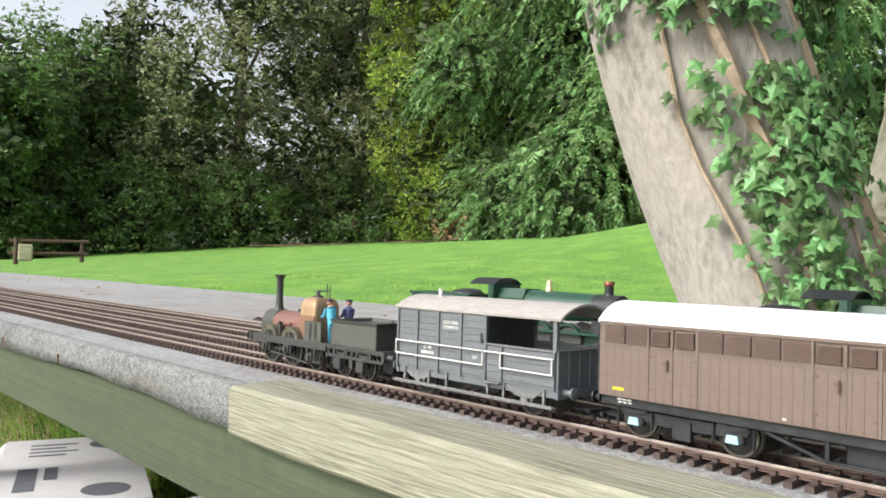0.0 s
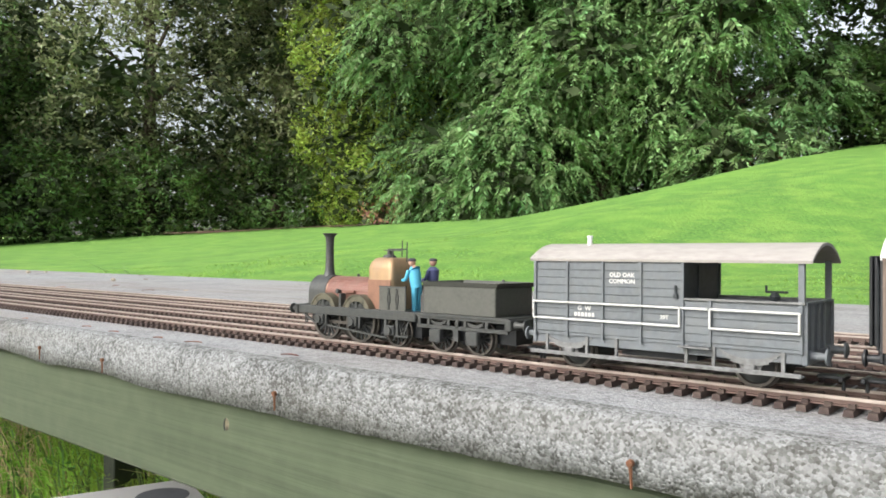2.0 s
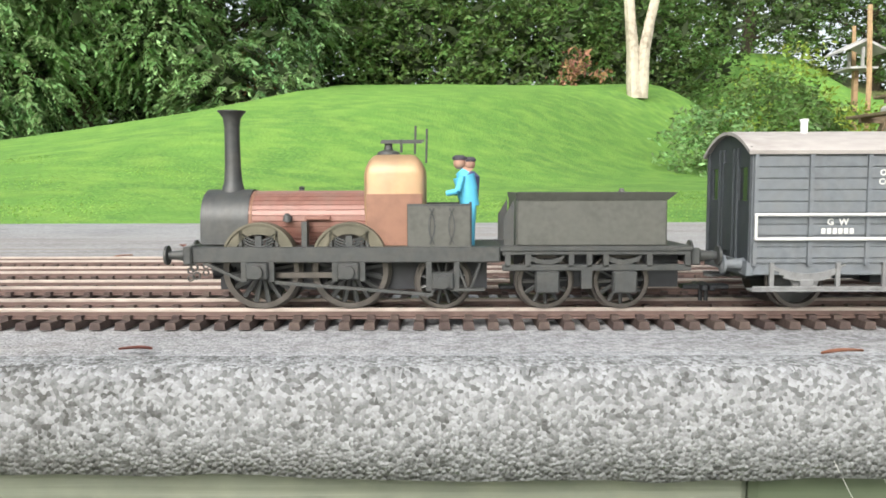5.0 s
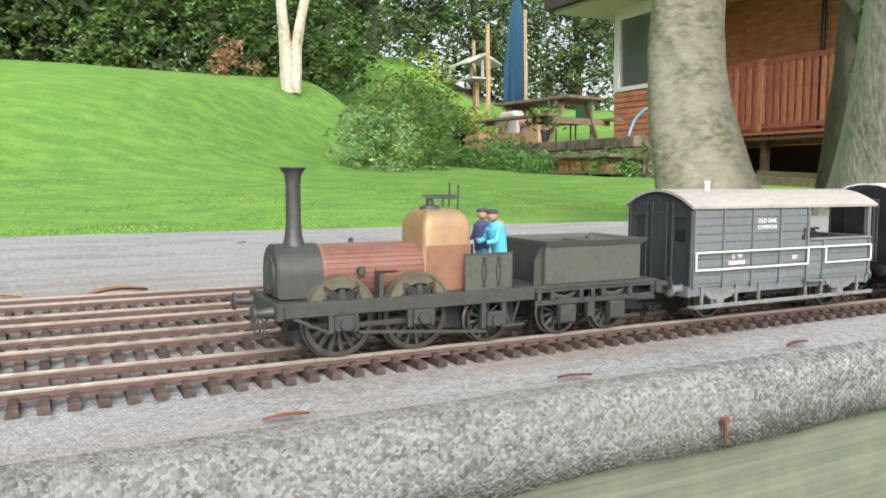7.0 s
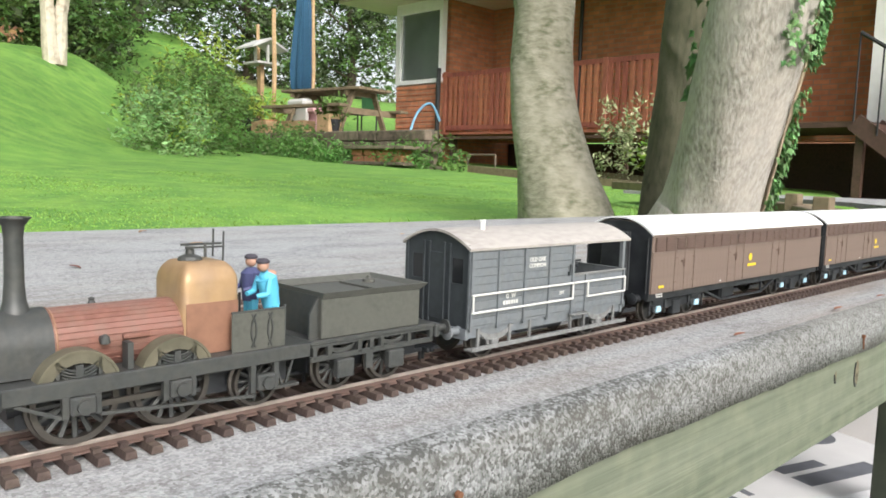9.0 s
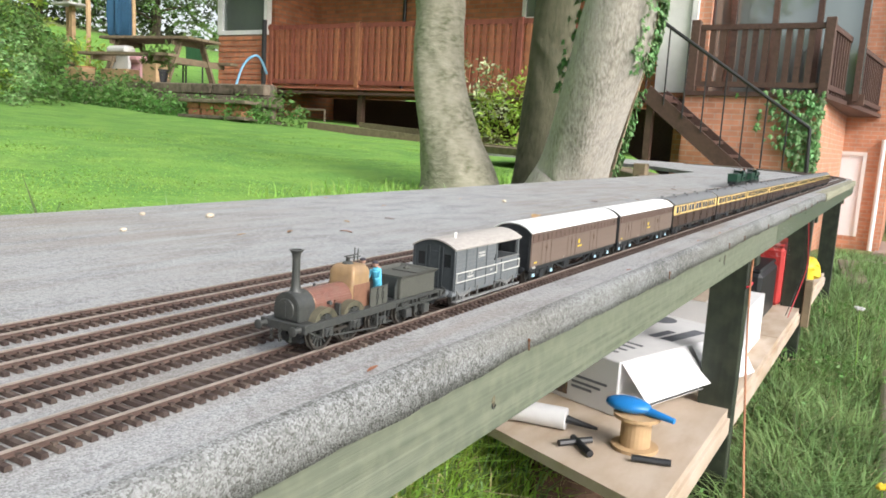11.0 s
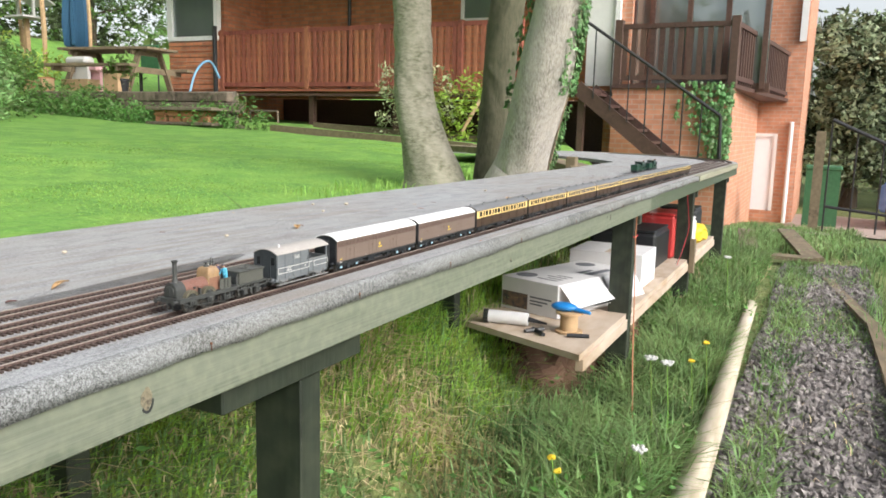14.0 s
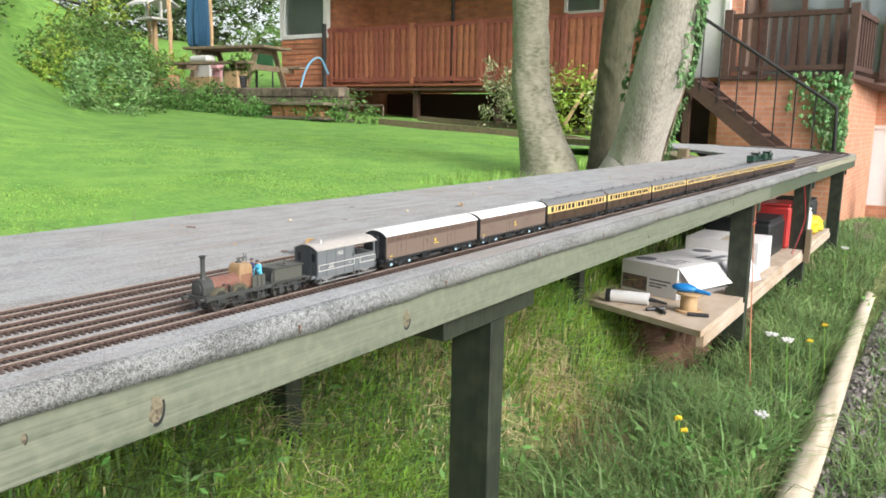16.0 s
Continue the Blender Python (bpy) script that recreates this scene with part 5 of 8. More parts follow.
def leaf_mass(name, clumps, count, size, material, parent, seed, droop=0.0, label=""):
    """Leaves gathered in many small sprays over the clumps' outsides; clumps: (x, y, z, rx, ry, rz)."""
    rng = np.random.default_rng(seed)
    C = np.array(clumps, float)
    w = C[:, 3] * C[:, 4] + C[:, 4] * C[:, 5]
    K = max(1, count // 14)
    pick = C[rng.choice(len(C), K, p=w / w.sum())]
    d = rng.normal(size=(K, 3))
    d /= np.linalg.norm(d, axis=1)[:, None]
    lump = np.array([1 + 0.22 * noise.noise(q) for q in (pick[:, :3] + d * 2.3).tolist()])
    c = pick[:, :3] + d * pick[:, 3:] * (rng.uniform(0.72, 1.08, K) * lump)[:, None]
    P = c[:, None] + d[:, None] * size * 2.0 * rng.uniform(-0.5, 1.3, (K, 14, 1)) + rng.normal(size=(K, 14, 3)) * size * 1.35
    P[:, :, 2] -= droop * size * rng.uniform(0, 2.5, (K, 14))
    return quads(name, leaf_corners(rng, P.reshape(-1, 3), size, droop), 4, material, parent, label)


def spray_mass(name, clumps, sprays, length, material, parent, seed, fall=0.5, leaflets=26, label=""):
    """Feathery drooping sprays over the clumps' outsides, each a bent twig with small narrow leaves to both sides."""
    rng = np.random.default_rng(seed)
    C = np.array(clumps, float)
    w = C[:, 3] * C[:, 4] + C[:, 4] * C[:, 5]
    pick = C[rng.choice(len(C), sprays, p=w / w.sum())]
    d = rng.normal(size=(sprays, 3))
    d /= np.linalg.norm(d, axis=1)[:, None]
    lump = np.array([1 + 0.30 * noise.noise(q) for q in (pick[:, :3] + d * 2.0).tolist()])
    c = pick[:, :3] + d * pick[:, 3:] * (rng.uniform(0.62, 1.02, sprays) * lump)[:, None]
    out = d * np.array([1, 1, 0.35]) + rng.normal(size=(sprays, 3)) * 0.3
    out /= np.linalg.norm(out, axis=1)[:, None] + 1e-9
    size = length * rng.uniform(0.6, 1.4, (sprays, 1, 1))
    u = np.linspace(0.05, 1, leaflets)[None, :, None]
    P = c[:, None] + out[:, None] * u * size
    P[:, :, 2] -= fall * (u * u * size)[:, :, 0]
    side = np.cross(out, np.array([0, 0, 1.0])) + rng.normal(size=(sprays, 3)) * 0.25
    side /= np.linalg.norm(side, axis=1)[:, None] + 1e-9
    flip = np.where(np.arange(leaflets) % 2 == 0, 1.0, -1.0)[None, :, None]
    ax = side[:, None] * flip * 0.8 + out[:, None] * 0.7 + rng.normal(size=(sprays, leaflets, 3)) * 0.28
    ax[:, :, 2] -= fall * 0.8
    ax /= np.linalg.norm(ax, axis=2)[:, :, None]
    wide = np.cross(ax, rng.normal(size=(sprays, leaflets, 3)) * 0.5 + np.array([0, 0, 1.0]))
    wide /= np.linalg.norm(wide, axis=2)[:, :, None] + 1e-9
    leaf = size * (0.34 - 0.20 * u) * rng.uniform(0.7, 1.3, (sprays, leaflets, 1))
    V = np.stack([P, P + ax * leaf * 0.5 + wide * leaf * 0.17, P + ax * leaf, P + ax * leaf * 0.5 - wide * leaf * 0.17], 2)
    return quads(name, V, 4, material, parent, label)


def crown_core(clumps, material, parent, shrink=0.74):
    """Dark leaves inside a crown, the shade of its inside put into their colour."""
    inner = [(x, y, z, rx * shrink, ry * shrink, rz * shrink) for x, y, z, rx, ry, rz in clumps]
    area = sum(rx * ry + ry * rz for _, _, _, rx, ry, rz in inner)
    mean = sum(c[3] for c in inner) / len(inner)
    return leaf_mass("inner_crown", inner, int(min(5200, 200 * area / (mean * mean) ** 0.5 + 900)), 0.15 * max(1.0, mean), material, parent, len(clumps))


def limb(bm, pts, seg=12, rough=0.0):
    """A tapered limb through points (x, y, z, r)."""
    rings = []
    for i, (x, y, z, r) in enumerate(pts):
        a = Vector(pts[max(0, i - 1)][:3])
        b = Vector(pts[min(len(pts) - 1, i + 1)][:3])
        q = (b - a).to_track_quat("Z", "Y")
        ring_ = []
        for k in range(seg):
            t = 2 * math.pi * k / seg
            rr = r * (1 + rough * noise.noise((math.cos(t) * 1.7 + x, math.sin(t) * 1.7 + y, z * 3.0)))
            ring_.append(bm.verts.new(Vector((x, y, z)) + q @ Vector((math.cos(t) * rr, math.sin(t) * rr, 0))))
        rings.append(ring_)
    for a, b in zip(rings, rings[1:]):
        for k in range(seg):
            bm.faces.new((a[k], a[(k + 1) % seg], b[(k + 1) % seg], b[k]))
    bm.faces.new(rings[0][::-1])
    bm.faces.new(rings[-1])
    return bm


def curve_pts(pts, n):
    """Smooth points through (x, y, z, r)."""
    P = np.array(pts, float)
    t = np.linspace(0, len(P) - 1, n)
    out = []
    for v in t:
        i = int(min(v, len(P) - 2))
        u = v - i
        p0, p1, p2, p3 = P[max(i - 1, 0)], P[i], P[i + 1], P[min(i + 2, len(P) - 1)]
        out.append(tuple(0.5 * (2 * p1 + (p2 - p0) * u + (2 * p0 - 5 * p1 + 4 * p2 - p3) * u * u + (3 * p1 - p0 - 3 * p2 + p3) * u ** 3)))
    return out


# inner leaves: a dark green that carries the crown's own shade
M_CORE = mat("crown_shade_leaf", (0.055, 0.080, 0.032), 0.95, grain=3, blotch=0.6, amount=0.5, bump=0.6, bump_scale=0.1)
M_TRUNK = mat("dark_trunk", (0.085, 0.065, 0.045), 0.9, grain=14, blotch=2, amount=0.5, bump=0.8, bump_scale=0.03, stretch=(1, 1, 0.3))


def build_tree(name, label, x, y, height, spread, count, size, material, seed, trunk=0.18, low=0.25, droop=0.0, core=True, cat="tree", group="", sprays=0):
    rng = np.random.default_rng(seed)
    z = ground_z(x, y) - 0.1
    th = empty(name, label, cat, (0, 0, 0), group)
    bm = B()
    top = z + height * 0.9
    limb(bm, curve_pts([(x, y, z, trunk * 1.4), (x + 0.1, y, z + height * 0.25, trunk), (x - 0.1, y + 0.1, z + height * 0.6, trunk * 0.6), (x, y, top, trunk * 0.15)], 10), 10, 0.3)
    clumps = []
    for k in range(13):
        f = low + (1 - low) * (k + 0.5) / 13
        a = k * 2.4 + seed
        r = spread * (0.75 - 0.5 * abs(f - 0.45)) * rng.uniform(0.55, 1.0)
        c = (x + math.cos(a) * r, y + math.sin(a) * r, z + height * f)
        limb(bm, [(x, y, z + height * f * 0.72, trunk * 0.4), ((x + c[0]) / 2, (y + c[1]) / 2, z + height * f * 0.9, trunk * 0.25), (*c, trunk * 0.08)], 6, 0.2)
        s = spread * rng.uniform(0.34, 0.55)
        clumps.append((*c, s, s, s * rng.uniform(0.65, 1.0)))
    part("trunk", bm, M_TRUNK, th)
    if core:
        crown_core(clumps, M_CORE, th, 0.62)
    if sprays:
        spray_mass("crown", clumps, sprays, size, material, th, seed, droop)
    else:
        leaf_mass("crown", clumps, count, size, material, th, seed, droop)
    return th


def plant_woods():
    # the big evergreens behind the lawn
    build_tree("evergreen_bush", "yellow-green leafy evergreen bush at the lawn's edge", -12.2, 11.9, 6.5, 2.3, 52000, 0.045, M_LEAF_Y, 3, 0.12, 0.06, 0.3, cat="bush")
    build_tree("evergreen_bush", "large drooping green conifer at the lawn's edge", -9.6, 12.2, 7.5, 2.7, 0, 0.46, M_LEAF_C, 5, 0.2, 0.05, 0.95, cat="bush", sprays=4200)
    build_tree("evergreen_bush", "large drooping green conifer at the lawn's edge", -7.0, 12.3, 7.0, 2.7, 0, 0.46, M_LEAF_G, 8, 0.2, 0.05, 0.95, cat="bush", sprays=4200)
    build_tree("evergreen_bush", "dense green conifer with low branches", -5.0, 12.8, 6.5, 2.2, 0, 0.42, M_LEAF_G, 12, 0.2, 0.04, 0.85, cat="bush", sprays=3400)
    # the darker trees further along
    for k, (x, y, h, s, m, d) in enumerate(((-15.5, 13.0, 9.5, 3.4, M_LEAF_B, 0.6), (-18.0, 9.5, 9.5, 3.4, M_LEAF_B, 0.5), (-21.0, 6.4, 5.6, 2.5, M_LEAF, 0.2),
                                            (-18.5, 3.8, 4.0, 1.9, M_LEAF, 0.2), (-24.0, 3.0, 5.2, 2.6, M_LEAF_Y, 0.1), (-27.0, 10.5, 6.2, 3.0, M_LEAF, 0.2), (-20.0, 15.0, 10.5, 3.6, M_LEAF_B, 0.5),
                                            (-30.0, -2.0, 6.0, 3.2, M_LEAF_Y, 0.1))):
        build_tree("tree", "dark broadleaved garden tree beyond the lawn", x, y, h, s, 30000, 0.068, m, 20 + k, 0.17, 0.12, d, group="trees beyond the lawn")
    for k, (x, y, h, s) in enumerate(((-2.5, 16.8, 6.5, 2.6), (0.6, 17.4, 7.0, 2.8), (3.6, 18.0, 7.5, 3.0), (9.5, 27.0, 8.0, 3.4), (14.5, 28.0, 7.5, 3.4), (19.0, 27.0, 7.5, 3.4), (-13.0, 17.5, 10.0, 3.6), (-8.0, 17.5, 10.5, 3.6))):
        build_tree("tree", "dark leafy tree at the back of the garden", x, y, h, s, 16000, 0.075, M_LEAF, 40 + k, 0.17, 0.05, 0.2, group="trees at the back of the garden")
    for k, (x, y, h, s) in enumerate(((19.0, -1.2, 4.6, 1.6), (23.0, -5.5, 6.5, 2.6), (27.0, -2.5, 5.5, 2.2), (18.0, -9.0, 7.0, 3.0))):
        build_tree("tree", "grey-green tree beside the drive", x, y, h, s, 15000, 0.075, M_LEAF_P, 60 + k, 0.17, 0.24, 0.4, group="trees beside the drive")
    # low hedge that closes the view under the trees
    hedge = [(x, y, ground_z(x, y) + 0.8, 1.9, 1.3, 1.3) for x, y in ((-16, 11.6), (-17.2, 9.0), (-18, 6.6), (-18.8, 4.2), (-19.5, 1.8), (-20, -0.6), (-14.5, 13.2), (-13.8, 14.5))]
    th = empty("hedge", "dark low undergrowth below the trees", "hedge")
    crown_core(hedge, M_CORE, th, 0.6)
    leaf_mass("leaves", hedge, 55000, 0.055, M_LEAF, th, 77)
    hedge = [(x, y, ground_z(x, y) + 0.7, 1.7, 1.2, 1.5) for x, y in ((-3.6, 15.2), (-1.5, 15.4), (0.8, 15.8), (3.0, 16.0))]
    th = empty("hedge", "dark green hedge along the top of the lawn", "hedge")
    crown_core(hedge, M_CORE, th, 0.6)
    leaf_mass("leaves", hedge, 42000, 0.055, M_LEAF, th, 78)
    # distant woods all round
    far = []
    for k in range(46):
        a = 2 * math.pi * k / 46
        if 0.2 < a < 0.6:
            continue
        r = 46 + 6 * noise.noise((k * 1.7, 0, 0))
        far.append((r * math.cos(a), r * math.sin(a), 2.0, 4.6, 4.6, 3.0 + 1.6 * noise.noise((k * 0.9, 4, 0))))
    th = empty("far_woods", "distant belt of dark green trees round the garden", "woods", kind="stuff")
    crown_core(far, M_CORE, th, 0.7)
    leaf_mass("leaves", far, 40000, 0.34, M_LEAF, th, 90)
    # birch stems and reddish dead bracken at the top of the lawn
    th = empty("birch_tree", "slim pale birch with a forked stem", "tree")
    M_BIRCH = mat("birch_bark", (0.58, 0.52, 0.42), 0.8, grain=12, blotch=3, dark=(0.25, 0.20, 0.15), amount=0.5)
    x, y = 2.05, 12.3
    z = ground_z(x, y)
    bm = B()
    limb(bm, curve_pts([(x, y, z - 0.1, 0.13), (x - 0.06, y, z + 0.8, 0.09), (x - 0.16, y, z + 2.2, 0.075), (x - 0.1, y, z + 5, 0.03)], 8), 10, 0.2)
    limb(bm, curve_pts([(x + 0.1, y, z - 0.1, 0.11), (x + 0.15, y, z + 0.8, 0.085), (x + 0.42, y, z + 2.2, 0.06), (x + 0.6, y, z + 5, 0.03)], 8), 10, 0.2)
    part("trunk", bm, M_BIRCH, th)
    leaf_mass("crown", [(x, y, z + 4.6, 1.2, 1.2, 1.1), (x + 0.7, y, z + 5.2, 1.0, 1.0, 1.0)], 2500, 0.06, M_LEAF_Y, th, 91)
    th = empty("bracken", "reddish brown dead bracken and sticks", "undergrowth", kind="stuff")
    M_BRACK = mat("dead_bracken", (0.30, 0.15, 0.09), 0.8, grain=4, blotch=1, amount=0.5, bump=0, per_piece=0.4)
    leaf_mass("fronds", [(-4.5, 13.5, ground_z(-4.5, 13.5) + 0.35, 0.6, 0.4, 0.7), (1.3, 12.9, ground_z(1.3, 12.9) + 0.1, 0.35, 0.3, 0.25), (-10.8, 10.6, ground_z(-10.8, 10.6) + 0.15, 0.35, 0.3, 0.35)], 1100, 0.06, M_BRACK, th, 92, -0.8)
    # worn earth by the bushes
    bm = B()
    for cx, cy, rx, ry, rot in ((-4.6, 10.75, 0.95, 0.38, 18), (-11.6, 10.5, 1.6, 0.35, 5), (-14.0, 9.5, 1.8, 0.5, 30)):
        ringv = []
        for k in range(40):
            a = 2 * math.pi * k / 40
            q = 1 + 0.3 * noise.noise((math.cos(a) * 2 + cx, math.sin(a) * 2, 0))
            px, py = rx * q * math.cos(a), ry * q * math.sin(a)
            c, s = math.cos(radians(rot)), math.sin(radians(rot))
            X_, Y_ = cx + px * c - py * s, cy + px * s + py * c
            ringv.append(bm.verts.new((X_, Y_, ground_z(X_, Y_) + 0.03)))
        mid = bm.verts.new((cx, cy, ground_z(cx, cy) + 0.05))
        for k in range(40):
            bm.faces.new((ringv[k], ringv[(k + 1) % 40], mid))
    tagged(part("earth_patch", bm, M_EARTH), "worn bare earth beside the bushes", "ground", kind="structure")


plant_woods()


# ---- the old tree that grows at the board's edge ----
def ivy_leaf(verts, faces, c, n, up, s):
    """A five-pointed leaf lying against a surface with normal n."""
    side = n.cross(up).normalized()
    up = side.cross(n).normalized()
    pts = [(0, -0.35), (0.32, -0.55), (0.42, -0.1), (0.85, 0.1), (0.38, 0.32), (0, 1.0), (-0.38, 0.32), (-0.85, 0.1), (-0.42, -0.1), (-0.32, -0.55)]
    i = len(verts)
    verts.append(tuple(c + n * s * 0.22))
    for a, b in pts:
        verts.append(tuple(c + side * a * s + up * b * s + n * s * (0.12 - 0.25 * abs(a))))
    for k in range(10):
        faces.append((i, i + 1 + k, i + 1 + (k + 1) % 10))


def build_old_tree():
    th = empty("old_tree", "grey three-stemmed tree with ivy, growing beside the board", "tree")
    rng = random.Random(4)
    stems = {
        "big": [(0.02, 0.90, -0.45, 0.23), (0.015, 0.80, -0.1, 0.148), (0.008, 0.752, 0.04, 0.128), (-0.085, 0.628, 0.42, 0.120), (-0.135, 0.55, 0.8, 0.104), (-0.29, 0.37, 1.8, 0.098), (-0.5, 0.2, 3.6, 0.09)],
        "thin": [(0.02, 1.24, -0.45, 0.24), (0.01, 1.225, -0.12, 0.165), (0.012, 1.285, 0.08, 0.124), (0.03, 1.37, 0.36, 0.100), (0.05, 1.40, 0.8, 0.095), (0.0, 1.5, 1.8, 0.09), (-0.3, 1.8, 3.6, 0.07)],
        "middle": [(0.27, 1.00, -0.45, 0.17), (0.255, 1.015, -0.1, 0.105), (0.275, 1.02, 0.1, 0.086), (0.30, 1.015, 0.42, 0.084), (0.315, 0.985, 0.8, 0.086), (0.43, 0.88, 1.8, 0.075), (0.7, 0.85, 3.6, 0.06)],
    }
    for k, (n, pts) in enumerate(stems.items()):
        bm = B()
        limb(bm, curve_pts(pts, 90), 44, 0.10)
        part("trunk", bm, {"big": M_BARK, "thin": M_BARK2, "middle": M_BARK3}[n], th, {"big": "pale smooth grey trunk", "thin": "mossy ridged trunk", "middle": "dark olive trunk"}[n], smooth=True)
    # crown far above the board
    clumps = [(0.2 + 2.2 * math.cos(k * 2.1), 1.4 + 2.2 * math.sin(k * 2.1), 5.4 + 0.7 * math.sin(k * 1.3), 1.2, 1.2, 0.8) for k in range(9)]
    leaf_mass("crown", clumps, 7000, 0.07, M_LEAF_Y, th, 55)
    # ivy: stems up the big trunk, leaves standing off it
    P = curve_pts(stems["big"], 60)
    vs, fs, cl = [], [], B()

    def on_trunk(z, a, off=0.0):
        for p, q in zip(P, P[1:]):
            if p[2] <= z <= q[2]:
                u = (z - p[2]) / (q[2] - p[2])
                x, y, r = [p[i] + (q[i] - p[i]) * u for i in (0, 1, 3)]
                n = Vector((math.cos(a), math.sin(a), 0.15)).normalized()
                return Vector((x, y, z)) + Vector((math.cos(a), math.sin(a), 0)) * (r + off), n
        return Vector((0, 0.8, z)), Vector((0, -1, 0))

    for k in range(7):
        a = radians(-70 + k * 19 + rng.uniform(-4, 4))
        z = -0.05
        pts = []
        while z < 1.3:
            p, n = on_trunk(z, a, 0.006)
            pts.append((*p, 0.008 if k % 3 == 1 else 0.003))
            z += 0.06
            a += radians(rng.uniform(-5, 5.5))
        limb(cl, pts, 6, 0.2)
    part("ivy_stem", cl, M_STEM, th, "twining brown ivy stem")
    for k in range(3900):
        z = rng.choice((rng.uniform(0.34, 1.0), rng.uniform(0.36, 0.75), rng.uniform(0.0, 0.3)))
        a = radians(-62 + rng.gauss(0, 1) * 34 if z > 0.34 else -35 + rng.gauss(0, 1) * 20)
        if a < radians(-128):
            continue
        if noise.noise((a * 2.2, z * 5.0, 2.0)) < -0.06 and rng.random() < 0.85:
            continue
        p, n = on_trunk(z, a, rng.uniform(0.006, 0.035))
        n = (n + Vector((rng.gauss(0, 0.35), rng.gauss(0, 0.35), rng.gauss(0.15, 0.3)))).normalized()
        up = Vector((rng.gauss(0, 0.5), rng.gauss(0, 0.5), -1 if rng.random() < 0.8 else 0.4)).normalized()
        ivy_leaf(vs, fs, p, n, up, rng.uniform(0.007, 0.0165))
    for k in range(620):
        z = rng.uniform(0.28, 1.3)
        a = radians(rng.uniform(20, 80))
        p, n = on_trunk(z, a, rng.uniform(0.01, 0.09))
        ivy_leaf(vs, fs, p, n, Vector((rng.gauss(0, 0.4), rng.gauss(0, 0.4), -1)).normalized(), rng.uniform(0.014, 0.03))
    tagged(joined("ivy", vs, fs, M_IVY, th, "glossy green ivy leaves"), kind="stuff")
    return th


build_old_tree()


# ---- grass, weeds, path ----
def blades(name, rows, material, label, seed):
    """Grass: each row an area (x0, x1, y0, y1, count, low, high, width, lean)."""
    rng = random.Random(seed)
    verts, faces = [], []
    for x0, x1, y0, y1, count, lo, hi, wid, lean in rows:
        for _ in range(count):
            x, y = rng.uniform(x0, x1), rng.uniform(y0, y1)
            if seed != 11 and noise.noise((x * 2.5, y * 2.5, seed)) < rng.uniform(-0.7, 0.25):
                continue
            z = ground_z(x, y) - 0.01
            h = rng.uniform(lo, hi) * (0.8 + 0.5 * noise.noise((x * 1.8, y * 1.8, 3)))
            a = rng.uniform(0, 2 * math.pi)
            dx, dy = math.cos(a), math.sin(a)
            b = rng.uniform(0.1, lean) * h
            sx, sy = -dy * wid, dx * wid
            i = len(verts)
            verts += [(x - sx, y - sy, z), (x + sx, y + sy, z), (x + dx * b * 0.3 + sx * 0.8, y + dy * b * 0.3 + sy * 0.8, z + h * 0.55),
                      (x + dx * b * 0.3 - sx * 0.8, y + dy * b * 0.3 - sy * 0.8, z + h * 0.55), (x + dx * b, y + dy * b, z + h * (1 - 0.25 * lean))]
            faces += [(i, i + 1, i + 2, i + 3), (i + 3, i + 2, i + 4)]
    return tagged(joined(name, verts, faces, material), label, "grass", kind="stuff")


blades("lawn_grass", [(-4.5, 4.5, 0.62, 2.2, 110000, 0.012, 0.030, 0.0020, 1.3), (-4.5, 5.0, 2.2, 4.4, 70000, 0.012, 0.026, 0.0034, 1.3), (-0.9, 1.2, 0.64, 1.5, 1300, 0.04, 0.11, 0.003, 1.0),
                      (-4.5, 2.0, 0.61, 0.72, 2500, 0.03, 0.06, 0.0022, 1.1)], M_BLADE, "short bright green lawn grass", 11)
blades("rough_grass", [(-4.6, 2.6, -0.28, 0.72, 24000, 0.07, 0.24, 0.0024, 1.1), (-4.4, -2.2, -0.28, 0.62, 30000, 0.06, 0.21, 0.0022, 1.3), (-4.3, -1.4, -0.3, 0.15, 4000, 0.14, 0.30, 0.0024, 1.3), (-2.2, 3.2, -0.285, -0.02, 8000, 0.10, 0.30, 0.0026, 1.0), (-1.9, 0.2, -0.285, 0.02, 9000, 0.08, 0.26, 0.0022, 1.2), (-4.5, 4.0, -1.7, -0.80, 12000, 0.06, 0.18, 0.003, 1.1), (-3.2, 2.1, -0.86, -0.33, 5500, 0.02, 0.08, 0.003, 1.2), (-3.3, 2.1, -0.52, -0.40, 6000, 0.03, 0.13, 0.003, 1.2), (-0.2, 2.1, -0.86, -0.35, 3500, 0.03, 0.10, 0.003, 1.2),
                       (2.3, 9.0, -1.0, 0.4, 6000, 0.06, 0.20, 0.006, 1.0), (-12, -4.5, -1.5, 0.7, 9000, 0.08, 0.25, 0.006, 1.0)], M_ROUGH, "long rough green grass below the board", 12)
blades("bank_grass", [(-4.5, -2.5, -0.22, 0.62, 26000, 0.06, 0.20, 0.0022, 1.4), (-2.6, -0.9, 0.2, 0.7, 16000, 0.06, 0.18, 0.0022, 1.4), (-3.0, 0.4, 0.45, 0.75, 7000, 0.05, 0.14, 0.0024, 1.2)], M_LUSH, "lush bright green grass on the bank", 14)
blades("dry_grass", [(-2.85, -1.75, -0.14, 0.5, 13000, 0.04, 0.15, 0.0018, 1.9), (-2.7, -2.0, -0.25, 0.1, 5000, 0.05, 0.15, 0.0018, 1.9), (-4.6, 2.0, -0.3, 0.6, 5000, 0.06, 0.22, 0.0018, 1.5), (-4.0, 4.0, -0.85, -0.4, 700, 0.03, 0.1, 0.002, 1.4)], M_STRAW, "dry yellow grass stalks below the board", 13)


